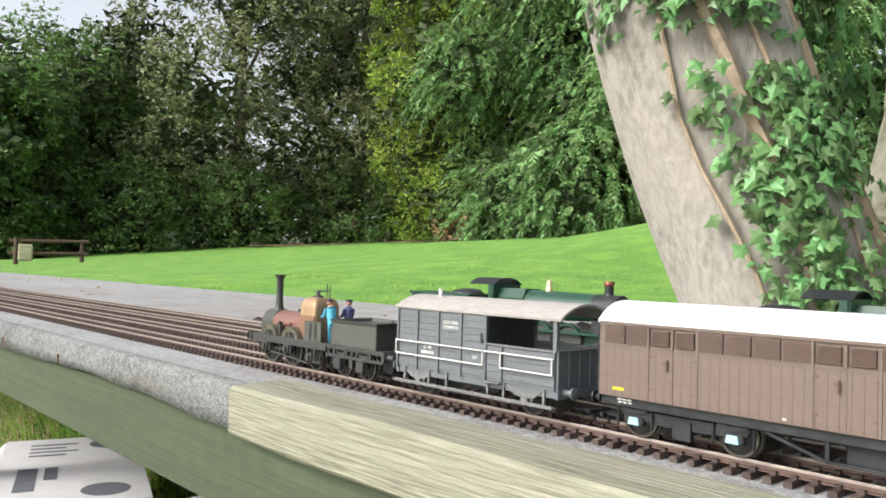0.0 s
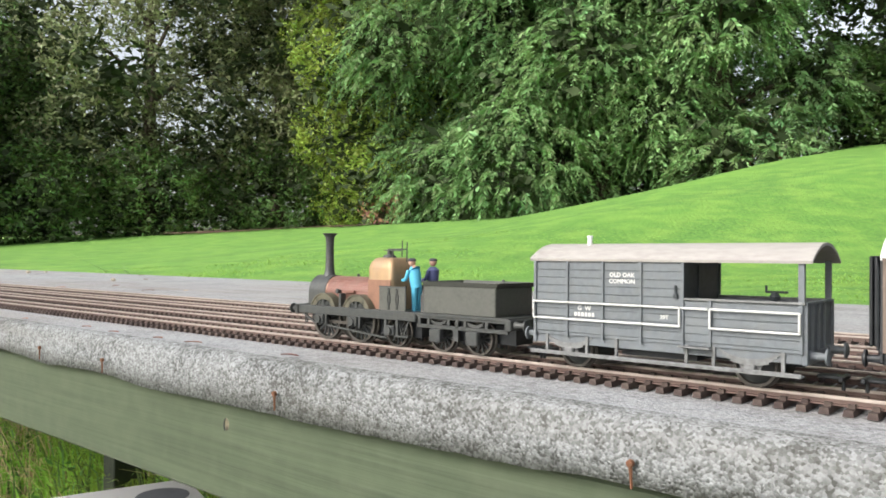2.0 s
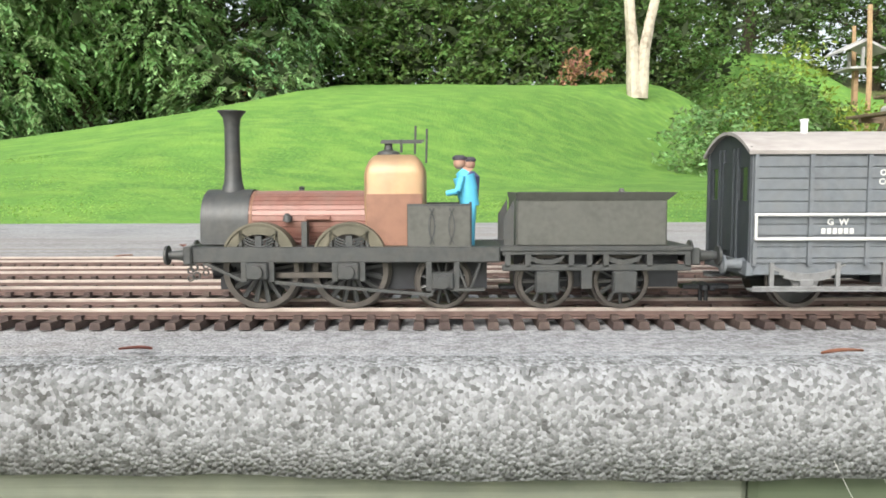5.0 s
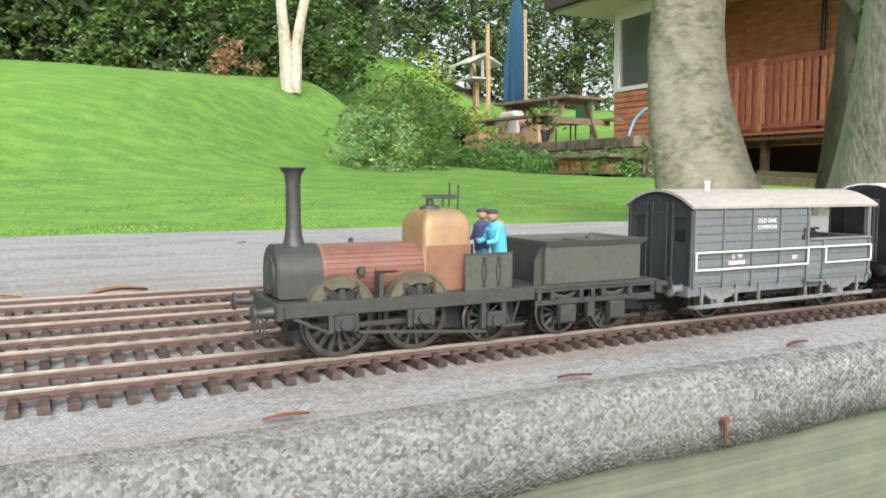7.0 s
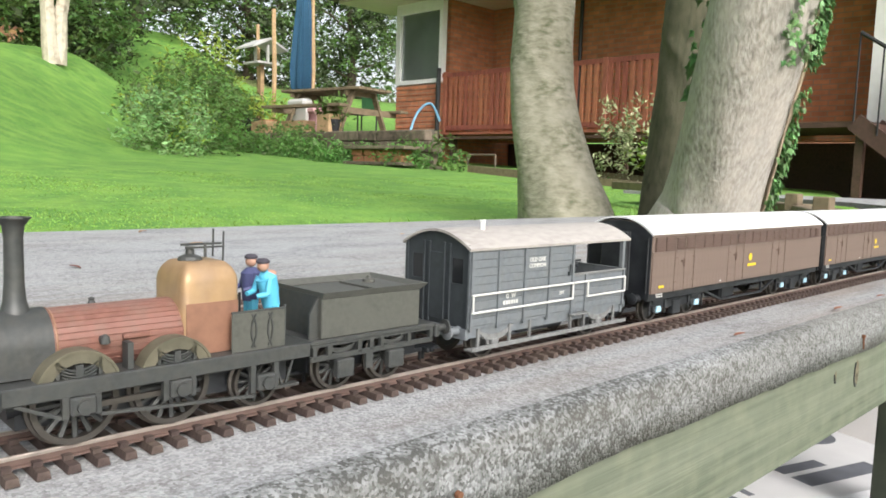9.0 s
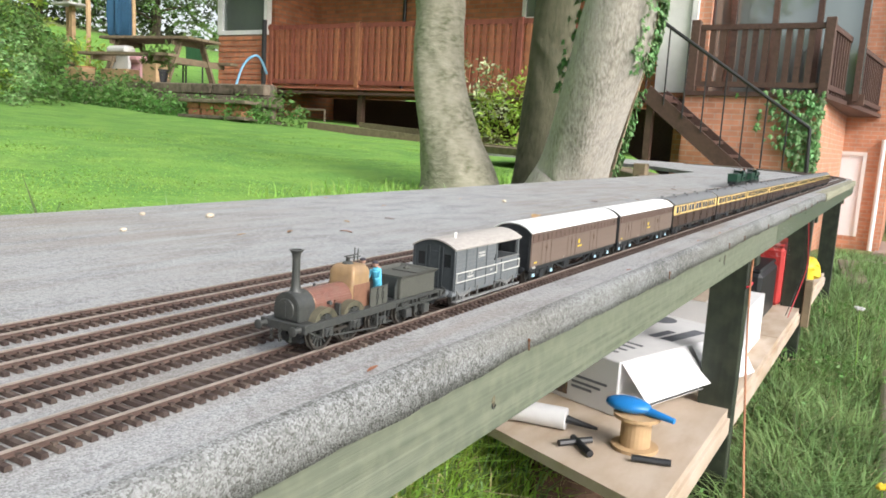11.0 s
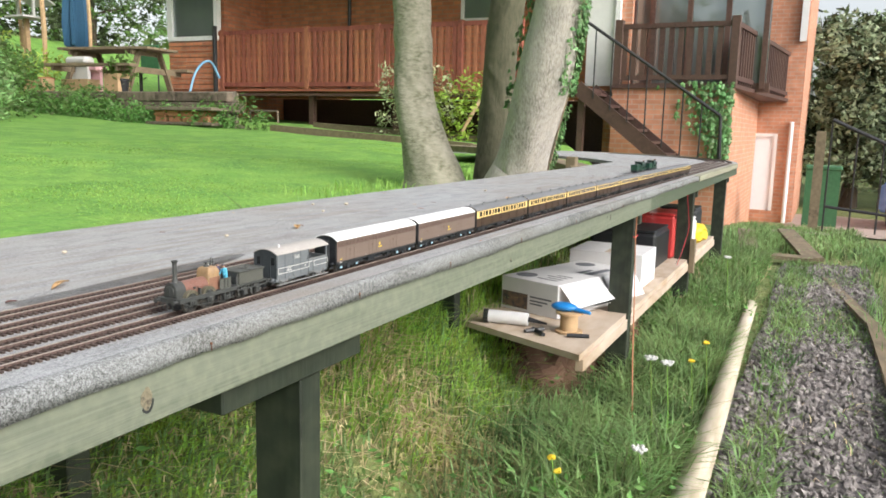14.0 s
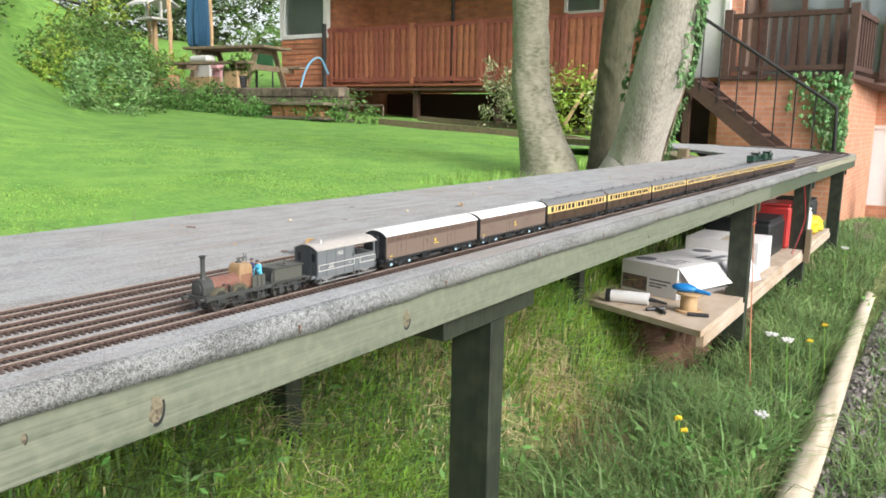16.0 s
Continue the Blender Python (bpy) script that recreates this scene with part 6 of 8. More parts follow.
def weed_leaves():
    rng = np.random.default_rng(21)
    pts = []
    for x, y, h, g in zip(rng.uniform(-4.2, 2.2, 26000), rng.uniform(-0.34, 0.6, 26000), rng.uniform(0.01, 0.13, 26000), rng.uniform(-0.1, 0.5, 26000)):
        if noise.noise((x * 1.7, y * 1.7, 30)) > g:
            pts.append((x, y, ground_z(x, y) + h))
    ob = quads("weeds", leaf_corners(rng, np.array(pts), 0.0105), 4, M_WEED)
    tagged(ob, "low leafy green weeds among the grass", "weeds", kind="stuff")


weed_leaves()


def build_flower(x, y, h, material, white=False):
    th = empty("wild_flower", "white umbel on a thin stem" if white else "small yellow wild flower on a thin stem", "flower", (x, y, ground_z(x, y)), "wild flowers")
    bm = B()
    limb(bm, [(0, 0, -0.01, 0.0018), (0.01, 0, h * 0.5, 0.0015), (0, 0.01, h, 0.001)], 6)
    part("stem", bm, M_BLADE, th)
    bm = B()
    rng = random.Random(int(x * 100))
    for k in range(14 if white else 10):
        a = k * 2.4
        r = (0.016 if white else 0.009) * math.sqrt((k + 0.5) / 14)
        bmesh.ops.create_icosphere(bm, subdivisions=1, radius=0.0045, matrix=Matrix.Translation((r * math.cos(a), 0.01 + r * math.sin(a), h + rng.uniform(0, 0.004))))
    part("petals", bm, material, th)


for x_, y_, h_ in ((-2.02, -0.12, 0.13), (-2.0, -0.10, 0.15), (-1.35, -0.28, 0.24), (-1.22, -0.30, 0.26)):
    build_flower(x_, y_, h_, M_YELLOW)
for x_, y_, h_ in ((-1.62, -0.22, 0.30), (-1.56, -0.25, 0.28), (-1.9, -0.26, 0.16), (0.2, -0.2, 0.3)):
    build_flower(x_, y_, h_, M_WHITE, True)


def build_path():
    verts, faces = [], []
    xs = np.arange(-4.5, 2.01, 0.1)
    for x in xs:
        for k in range(7):
            y = -0.86 + 0.50 * k / 6 + 0.03 * noise.noise((x * 1.5, k, 0)) * (k in (0, 6))
            verts.append((x, y, ground_z(x, y) + 0.012 + 0.004 * noise.noise((x * 9, y * 9, 1))))
    for i in range(len(xs) - 1):
        for k in range(6):
            faces.append((i * 7 + k, i * 7 + 7 + k, i * 7 + 8 + k, i * 7 + 1 + k))
    path = tagged(joined("path", verts, faces, M_GRAVEL, smooth=True), "grey gravel path with weeds along it", "path", kind="structure")
    rng = random.Random(5)
    verts, faces = [], []
    for k in range(9000):
        x, y = rng.uniform(-3.2, 2.0), rng.uniform(-0.85, -0.37)
        r = rng.uniform(0.006, 0.017)
        c = Vector((x, y, ground_z(x, y) + 0.014 + r * 0.2))
        q = Euler((rng.uniform(0, 6), rng.uniform(0, 6), rng.uniform(0, 6))).to_matrix()
        i = len(verts)
        for d in ((1, 0, 0), (-1, 0, 0), (0, 0.8, 0), (0, -0.8, 0), (0, 0, 0.55), (0, 0, -0.55)):
            verts.append(tuple(c + q @ Vector(d) * r))
        faces += [(i, i + 2, i + 4), (i + 2, i + 1, i + 4), (i + 1, i + 3, i + 4), (i + 3, i, i + 4), (i + 2, i, i + 5), (i + 1, i + 2, i + 5), (i + 3, i + 1, i + 5), (i, i + 3, i + 5)]
    tagged(joined("gravel", verts, faces, M_GRAVEL), "loose grey stone chippings on the path", "gravel", kind="stuff")
    bm = B()
    limb(bm, curve_pts([(-2.6, -0.362, -0.60, 0.034), (-1.92, -0.348, -0.597, 0.033), (-1.2, -0.335, -0.593, 0.031), (-0.6, -0.320, -0.597, 0.029), (0.32, -0.30, -0.605, 0.025)], 40), 14, 0.12)
    tagged(part("edging_log", bm, M_LOG, None, smooth=True), "long pale barkless log edging the path", "log")
    th = empty("planter_bed", "low timber-edged bed at the end of the path", "planter", (2.1, -0.4, ground_z(2.1, -0.4)))
    for a, b in (((0, -0.14), (0, 0.26)), ((0, 0.26), (1.4, 0.40)), ((0, -0.14), (1.6, 0.1))):
        bm = B()
        beam(bm, (a[0], a[1], 0.05), (b[0], b[1], 0.05), 0.13, 0.025)
        part("board", bm, M_PICNIC, th)
    bm = B()
    beam(bm, (-2.6, -0.86, -0.62), (0.3, -0.80, -0.62), 0.05, 0.02)
    beam(bm, (0.3, -0.80, -0.63), (2.1, -0.54, -0.66), 0.05, 0.02)
    tagged(part("path_edging", bm, M_PICNIC), "weathered timber edging along the path", "edging")


build_path()

# ---- the house ----
def brick_mat(name, a, b, mortar, length=0.225, height=0.075, gap=0.008):
    m = bpy.data.materials.new(name)
    m.use_nodes = True
    N, L = m.node_tree.nodes, m.node_tree.links
    p = N["Principled BSDF"]
    p.inputs["Roughness"].default_value = 0.85
    co, sep, comb = N.new("ShaderNodeTexCoord"), N.new("ShaderNodeSeparateXYZ"), N.new("ShaderNodeCombineXYZ")
    ad = N.new("ShaderNodeMath")
    L.new(co.outputs["Object"], sep.inputs[0])
    L.new(sep.outputs["X"], ad.inputs[0])
    L.new(sep.outputs["Y"], ad.inputs[1])
    L.new(ad.outputs[0], comb.inputs["X"])
    L.new(sep.outputs["Z"], comb.inputs["Y"])
    br = N.new("ShaderNodeTexBrick")
    br.inputs["Color1"].default_value, br.inputs["Color2"].default_value, br.inputs["Mortar"].default_value = (*a, 1), (*b, 1), (*mortar, 1)
    br.inputs["Scale"].default_value = 1.0
    br.inputs["Brick Width"].default_value, br.inputs["Row Height"].default_value, br.inputs["Mortar Size"].default_value = length, height, gap
    L.new(comb.outputs[0], br.inputs["Vector"])
    n = N.new("ShaderNodeTexNoise")
    n.inputs["Scale"].default_value = 5.0
    L.new(co.outputs["Object"], n.inputs[0])
    mx = N.new("ShaderNodeMixRGB")
    mx.blend_type = "MULTIPLY"
    mx.inputs[0].default_value = 0.55
    L.new(br.outputs[0], mx.inputs[1])
    L.new(n.outputs[0], mx.inputs[2])
    hs = N.new("ShaderNodeHueSaturation")
    hs.inputs["Value"].default_value = 1.35
    L.new(mx.outputs[0], hs.inputs["Color"])
    L.new(hs.outputs[0], p.inputs["Base Color"])
    bp = N.new("ShaderNodeBump")
    bp.inputs["Strength"].default_value, bp.inputs["Distance"].default_value = 0.6, 0.01
    bp.invert = True
    L.new(br.outputs["Fac"], bp.inputs["Height"])
    L.new(bp.outputs[0], p.inputs["Normal"])
    return m


M_BRICK = brick_mat("brown_red_brick", (0.56, 0.22, 0.11), (0.40, 0.15, 0.08), (0.34, 0.21, 0.14))
M_BRICK2 = brick_mat("orange_brick", (0.58, 0.27, 0.165), (0.50, 0.22, 0.13), (0.50, 0.33, 0.25))
M_DECK = mat("red_brown_stained_timber", (0.37, 0.125, 0.075), 0.6, grain=25, blotch=2, dark=(0.11, 0.035, 0.025), amount=0.45, stretch=(1, 1, 0.3), per_piece=0.2)
M_DARKWOOD = mat("dark_brown_stained_timber", (0.085, 0.045, 0.035), 0.6, grain=25, blotch=2, amount=0.45, per_piece=0.2)
M_UPVC = mat("white_window_frame", (0.80, 0.80, 0.80), 0.4, grain=10, blotch=1, amount=0.1, bump=0)
M_DOORW = mat("white_door", (0.84, 0.87, 0.92), 0.5, grain=10, blotch=1, amount=0.04, bump=0)
M_SOFFIT = mat("cream_soffit", (0.66, 0.60, 0.50), 0.6, grain=10, blotch=1, amount=0.15, bump=0)
M_TILE = mat("dark_roof_tile", (0.07, 0.06, 0.055), 0.8, grain=10, blotch=1, amount=0.3)
M_WINGLASS = mat("reflecting_window_glass", (0.30, 0.34, 0.34), 0.04, 0.6, grain=1, blotch=0.3, amount=0.3, bump=0, spec=0.9)
M_STONE = mat("mossy_block_wall", (0.20, 0.155, 0.12), 0.9, grain=14, blotch=2.5, dark=(0.07, 0.065, 0.04), amount=0.6, bump=0.8, bump_scale=0.03, per_piece=0.2)
M_SLAB = mat("terrace_slab", (0.36, 0.31, 0.26), 0.85, grain=12, blotch=2, amount=0.4)
M_BLUECL = mat("blue_canvas", (0.020, 0.085, 0.16), 0.8, grain=60, blotch=4, amount=0.35)
M_TERRA = mat("terracotta", (0.45, 0.20, 0.11), 0.8, grain=30, blotch=5, amount=0.35)
M_TIMBERP = mat("pale_new_timber", (0.50, 0.34, 0.19), 0.75, grain=25, blotch=3, amount=0.35, stretch=(0.3, 1, 1))
M_PLASTIC = mat("black_plastic", (0.02, 0.022, 0.026), 0.4, grain=20, blotch=3, amount=0.3, bump=0)
M_CAR = mat("blue_car_paint", (0.06, 0.27, 0.75), 0.3, 0.0, grain=10, blotch=1, amount=0.1, bump=0)
M_BIN = mat("green_plastic", (0.05, 0.16, 0.07), 0.5, grain=20, blotch=2, amount=0.3, bump=0)
M_CARD = mat("white_carton", (0.70, 0.70, 0.72), 0.7, grain=20, blotch=4, dark=(0.55, 0.55, 0.58), amount=0.35, bump=0)
M_INK = mat("grey_print", (0.16, 0.17, 0.20), 0.7, grain=40, blotch=8, amount=0.3, bump=0)
M_PHOTO = mat("brown_printed_picture", (0.20, 0.13, 0.09), 0.6, grain=60, blotch=14, dark=(0.05, 0.05, 0.06), amount=0.7, bump=0)
M_PLY = mat("pale_plywood", (0.50, 0.42, 0.345), 0.75, grain=20, blotch=3, dark=(0.34, 0.24, 0.15), amount=0.5, stretch=(0.4, 1, 1))
M_BLUEP = mat("bright_blue_plastic", (0.02, 0.22, 0.62), 0.35, grain=20, blotch=4, amount=0.2, bump=0)
M_REDW = mat("red_wire", (0.62, 0.03, 0.05), 0.4, grain=60, blotch=9, amount=0.2, bump=0)
M_BLACKW = mat("black_wire", (0.02, 0.02, 0.02), 0.4, grain=60, blotch=9, amount=0.2, bump=0)
M_RED = mat("red_plastic", (0.45, 0.04, 0.04), 0.4, grain=60, blotch=9, amount=0.2, bump=0)
M_METAL = mat("black_iron_rail", (0.03, 0.03, 0.033), 0.5, 0.3, grain=60, blotch=9, amount=0.2, bump=0)
M_DRIVE = mat("pinkish_drive", (0.40, 0.31, 0.27), 0.9, grain=9, blotch=1, amount=0.35)


def bar_part(name, a, b, w, h, material, parent):
    bm = B()
    beam(bm, a, b, w, h)
    return part(name, bm, material, parent)


def build_house():
    hs = empty("house", "red-brown brick house with raised timber decks and a tiled roof", "house")
    # main wall behind the deck, with its window opening
    bm = B()
    X0, X1 = 9.6, 9.85
    for y0, y1, z0, z1 in ((2.6, 4.9, 0.7, 3.3), (5.65, 10.2, 0.7, 3.3), (4.9, 5.65, 0.7, 2.08), (4.9, 5.65, 3.0, 3.3)):
        bx(bm, X0, X1, y0, y1, z0, z1)
    part("wall", bm, M_BRICK, hs)
    # dark sheet added below the deck in place of the deep shade there
    bm = B()
    bx(bm, X0 + 0.6, X1 + 0.6, 2.6, 10.2, -0.6, 0.7)
    part("cellar_wall", bm, M_DARKWOOD, hs, "dark backing added for the shade below the deck")
    win = empty_part("window", hs)
    bm = B()
    for y0, y1, z0, z1 in ((4.9, 4.96, 2.08, 3.0), (5.59, 5.65, 2.08, 3.0), (4.96, 5.59, 2.08, 2.15), (4.96, 5.59, 2.93, 3.0)):
        bx(bm, X0 - 0.03, X0 + 0.06, y0, y1, z0, z1)
    part("window_frame", bm, M_UPVC, win, "white window frame")
    bm = B()
    bx(bm, X0 + 0.01, X0 + 0.03, 4.96, 5.59, 2.15, 2.93)
    part("pane", bm, M_WINGLASS, win)
    bm = B()
    rod(bm, (X0 - 0.06, 8.05, 0.8), (X0 - 0.06, 8.05, 3.2), 0.035, seg=12)
    part("downpipe", bm, M_PLASTIC, hs)
    # bay at the deck's end: boarded below, window above
    bm = B()
    for k in range(9):
        bd = B()
        bx(bd, 8.2, 8.236, 10.2, 11.5, 0.80 + k * 0.105, 0.80 + k * 0.105 + 0.098, 0.012)
        part("cladding_board", bd, M_BRICK, hs)
    bx(bm, 8.3, 9.6, 11.38, 11.5, 0.8, 1.745)
    bx(bm, 8.24, 8.34, 10.2, 11.5, 0.6, 1.745)
    part("bay_wall", bm, M_BRICK, hs)
    bay = empty_part("window", hs)
    bm = B()
    for y0, y1, z0, z1 in ((11.38, 11.5, 1.75, 3.3), (10.2, 10.28, 1.75, 3.3), (10.28, 11.38, 1.75, 1.83), (10.28, 11.38, 3.1, 3.3)):
        bx(bm, 8.18, 8.30, y0, y1, z0, z1)
    bx(bm, 8.3, 9.6, 11.42, 11.5, 1.75, 1.83)
    bx(bm, 9.5, 9.6, 11.42, 11.5, 1.75, 3.3)
    part("window_frame", bm, M_UPVC, bay, "white window frame")
    bm = B()
    bx(bm, 8.24, 8.26, 10.28, 11.38, 1.83, 3.1)
    part("pane", bm, M_WINGLASS, bay)
    bm = B()
    bx(bm, 8.3, 9.5, 11.45, 11.47, 1.83, 3.3)
    part("pane", bm, M_WINGLASS, bay)
    bm = B()
    bx(bm, 8.4, 12.9, 10.2, 10.32, -0.6, 3.3)
    part("wall", bm, M_BRICK, hs)
    # roof
    bm = B()
    bx(bm, 7.35, 15.0, 2.4, 12.3, 3.30, 3.36)
    part("soffit", bm, M_SOFFIT, hs)
    bm = B()
    prism(bm, [(7.2, 3.36), (7.2, 3.56), (11.2, 5.6), (15.2, 3.56), (15.2, 3.36)], 2.3, 12.45, "y")
    part("roof", bm, M_TILE, hs, "dark tiled roof")
    # patio doors behind the balcony
    bm = B()
    bx(bm, 9.9, 10.1, 0.35, 2.6, 0.85, 1.0)
    for y in (0.42, 1.0, 1.6, 2.2, 2.52):
        bx(bm, 9.86, 10.0, y, y + 0.08, 0.9, 3.4)
    part("patio_frame", bm, M_DARKWOOD, hs)
    bm = B()
    bx(bm, 9.92, 9.94, 0.4, 2.6, 0.9, 3.4)
    part("pane", bm, M_WINGLASS, hs)
    bm = B()
    bx(bm, 9.0, 9.6, 2.6, 2.75, -0.6, 3.4)
    bx(bm, 8.9, 9.0, 2.35, 2.75, 0.85, 3.4)
    part("wall", bm, M_BRICK2, hs)
    bm = B()
    bx(bm, 8.86, 8.98, 2.55, 3.05, 0.9, 3.0)
    bx(bm, 8.82, 8.90, 2.52, 2.60, 0.9, 3.0)
    part("door_frame", bm, M_UPVC, hs, "white door frame")
    # brick base of the balcony and the tall end wall with the white door
    bm = B()
    bx(bm, 8.5, 8.7, 0.72, 2.5, -1.6, 0.84)
    bx(bm, 8.7, 13.4, 0.75, 0.95, -1.8, 0.84)
    part("balcony_base", bm, M_BRICK2, hs)
    bm = B()
    for y0, y1, z0, z1 in ((0.95, 6.0, -1.9, 4.6), (-0.05, 0.36, -1.9, 4.6), (0.36, 0.95, 0.19, 4.6), (0.36, 0.95, -1.9, -1.34)):
        bx(bm, 13.4, 13.65, y0, y1, z0, z1)
    bx(bm, 13.65, 19.0, -0.05, 0.2, -1.9, 4.6)
    part("end_wall", bm, M_BRICK2, hs, "orange brick end wall")
    door = empty_part("cellar_door", hs)
    bm = B()
    bx(bm, 13.42, 13.46, 0.36, 0.95, -1.34, 0.19)
    part("leaf", bm, M_DOORW, door, "plain white door leaf")
    bm = B()
    bx(bm, 13.38, 13.42, 0.34, 0.40, -1.34, 0.21)
    bx(bm, 13.38, 13.42, 0.91, 0.97, -1.34, 0.21)
    bx(bm, 13.38, 13.42, 0.40, 0.91, 0.15, 0.21)
    part("door_frame", bm, M_UPVC, door)
    bm = B()
    rod(bm, (13.34, 0.10, -1.6), (13.34, 0.10, 0.45), 0.04, seg=10)
    part("downpipe", bm, M_UPVC, hs)
    bm = B()
    bx(bm, 13.30, 13.42, -0.02, 0.10, 2.0, 3.4)
    part("side_window", bm, M_UPVC, hs)


def empty_part(name, parent):
    ob = new(name)
    ob.empty_display_size = 0.1
    ob.parent = parent
    return ob


def build_deck():
    dk = empty("timber_deck", "raised red-brown stained timber deck with a balustrade", "deck")
    bm = B()
    for k in range(10):
        bx(bm, 8.20 + k * 0.14, 8.20 + k * 0.14 + 0.132, 3.9, 10.19, 0.775, 0.81)
    part("floor_boards", bm, M_DECK, dk)
    bar_part("front_beam", (8.22, 3.9, 0.71), (8.22, 10.2, 0.71), 0.13, 0.045, M_DARKWOOD, dk)
    for y in (4.4, 6.2, 8.0, 9.9):
        bm = B()
        z = ground_z(8.3, y) - 0.1
        bx(bm, 8.28, 8.38, y, y + 0.1, z, 0.77)
        part("leg", bm, M_DARKWOOD, dk)
    for z in (1.87, 0.90):
        bar_part("rail", (8.24, 3.9, z), (8.24, 10.2, z), 0.06, 0.075, M_DECK, dk)
    for y in (3.95, 5.0, 6.6, 8.1, 10.12):
        bm = B()
        bx(bm, 8.20, 8.28, y - 0.045, y + 0.045, 0.81, 1.93, 0.005)
        part("post", bm, M_DECK, dk)
    me = None
    y = 4.08
    while y < 10.0:
        if me is None:
            bm = B()
            bx(bm, -0.012, 0.012, -0.035, 0.035, 0.93, 1.84)
            b = part("baluster", bm, M_DECK, dk)
            me = b.data
        else:
            b = new("baluster", me)
            b.parent = dk
        b.matrix_basis = pose(8.225, y, 0)
        y += 0.128
    bm = B()
    rod(bm, (8.14, 10.22, 0.05), (8.14, 10.22, 2.0), 0.045, seg=10)
    part("corner_pole", bm, M_METAL, dk)


def build_balcony():
    bc = empty("balcony", "dark brown timber balcony over a brick base", "balcony")
    bm = B()
    prism(bm, [(8.45, 0.70), (13.4, 0.21), (13.4, 2.5), (8.45, 2.5)], 0.84, 0.90, "z")
    part("floor", bm, M_DARKWOOD, bc)
    for y in (0.76, 2.44):
        bm = B()
        bx(bm, 8.46, 8.58, y - 0.06, y + 0.06, 0.84, 1.86, 0.006)
        part("post", bm, M_DARKWOOD, bc)
    bm = B()
    bx(bm, 10.9, 11.0, 0.47, 0.57, 0.84, 1.80)
    part("post", bm, M_DARKWOOD, bc)
    for z in (1.76, 1.00):
        bar_part("rail", (8.52, 0.76, z), (8.52, 2.44, z), 0.07, 0.07, M_DARKWOOD, bc)
        bar_part("rail", (8.52, 0.76, z), (13.38, 0.27, z), 0.07, 0.07, M_DARKWOOD, bc)
    for k in range(11):
        bm = B()
        y = 0.93 + k * 0.138
        bx(bm, 8.50, 8.54, y, y + 0.075, 1.0, 1.74)
        part("baluster", bm, M_DARKWOOD, bc)
    for k in range(26):
        bm = B()
        x = 8.75 + k * 0.178
        y = 0.76 - 0.49 * (x - 8.52) / 4.86
        bx(bm, x, x + 0.14, y - 0.02, y + 0.02, 0.93, 1.74)
        part("baluster", bm, M_DARKWOOD, bc)
    st = empty("outside_stairs", "dark timber stairs with a thin iron handrail", "stairs")
    for x in (7.45, 8.25):
        bar_part("stringer", (x, 2.75, 0.80), (x, 1.45, -0.22), 0.05, 0.2, M_DARKWOOD, st)
    for k in range(6):
        f = (k + 0.5) / 6
        bm = B()
        y, z = 2.75 - 1.3 * f, 0.80 - 1.02 * f
        bx(bm, 7.45, 8.25, y - 0.13, y + 0.13, z - 0.02, z + 0.02)
        part("tread", bm, M_DARKWOOD, st)
    bm = B()
    bx(bm, 7.45, 8.9, 2.6, 3.9, 0.74, 0.80)
    for x, y in ((7.5, 2.65), (7.5, 3.8)):
        bx(bm, x, x + 0.09, y, y + 0.09, -0.3, 0.74)
    part("landing", bm, M_DARKWOOD, st)
    bm = B()
    rod(bm, (7.42, 2.75, 1.78), (7.42, 0.75, 0.42), 0.022, seg=8)
    rod(bm, (7.42, 0.75, 0.42), (7.42, 0.72, -0.2), 0.022, seg=8)
    for k in range(9):
        f = k / 8
        rod(bm, (7.42, 2.75 - 2.0 * f, 1.78 - 1.36 * f), (7.42, 2.75 - 2.0 * f, max(-0.25, 0.80 - 1.3 * f)), 0.010, seg=6)
    part("handrail", bm, M_METAL, st)
    # ivy on the brick corner
    rng = random.Random(9)
    vs, fs = [], []
    for k in range(620):
        z = rng.uniform(-0.5, 0.92)
        y = 0.72 + abs(rng.gauss(0, 0.28)) * (0.5 + 0.6 * smooth_step(z, -0.3, 0.6))
        p = Vector((8.46 - rng.uniform(0, 0.08), y, z))
        ivy_leaf(vs, fs, p, Vector((-1, rng.gauss(0, 0.4), rng.gauss(0.3, 0.3))).normalized(), Vector((0, rng.gauss(0, 0.4), -1)).normalized(), rng.uniform(0.035, 0.07))
    th = empty("wall_ivy", "green ivy climbing the brick corner", "ivy")
    tagged(joined("leaves", vs, fs, M_IVY, th), kind="stuff")


build_house()
build_deck()
build_balcony()


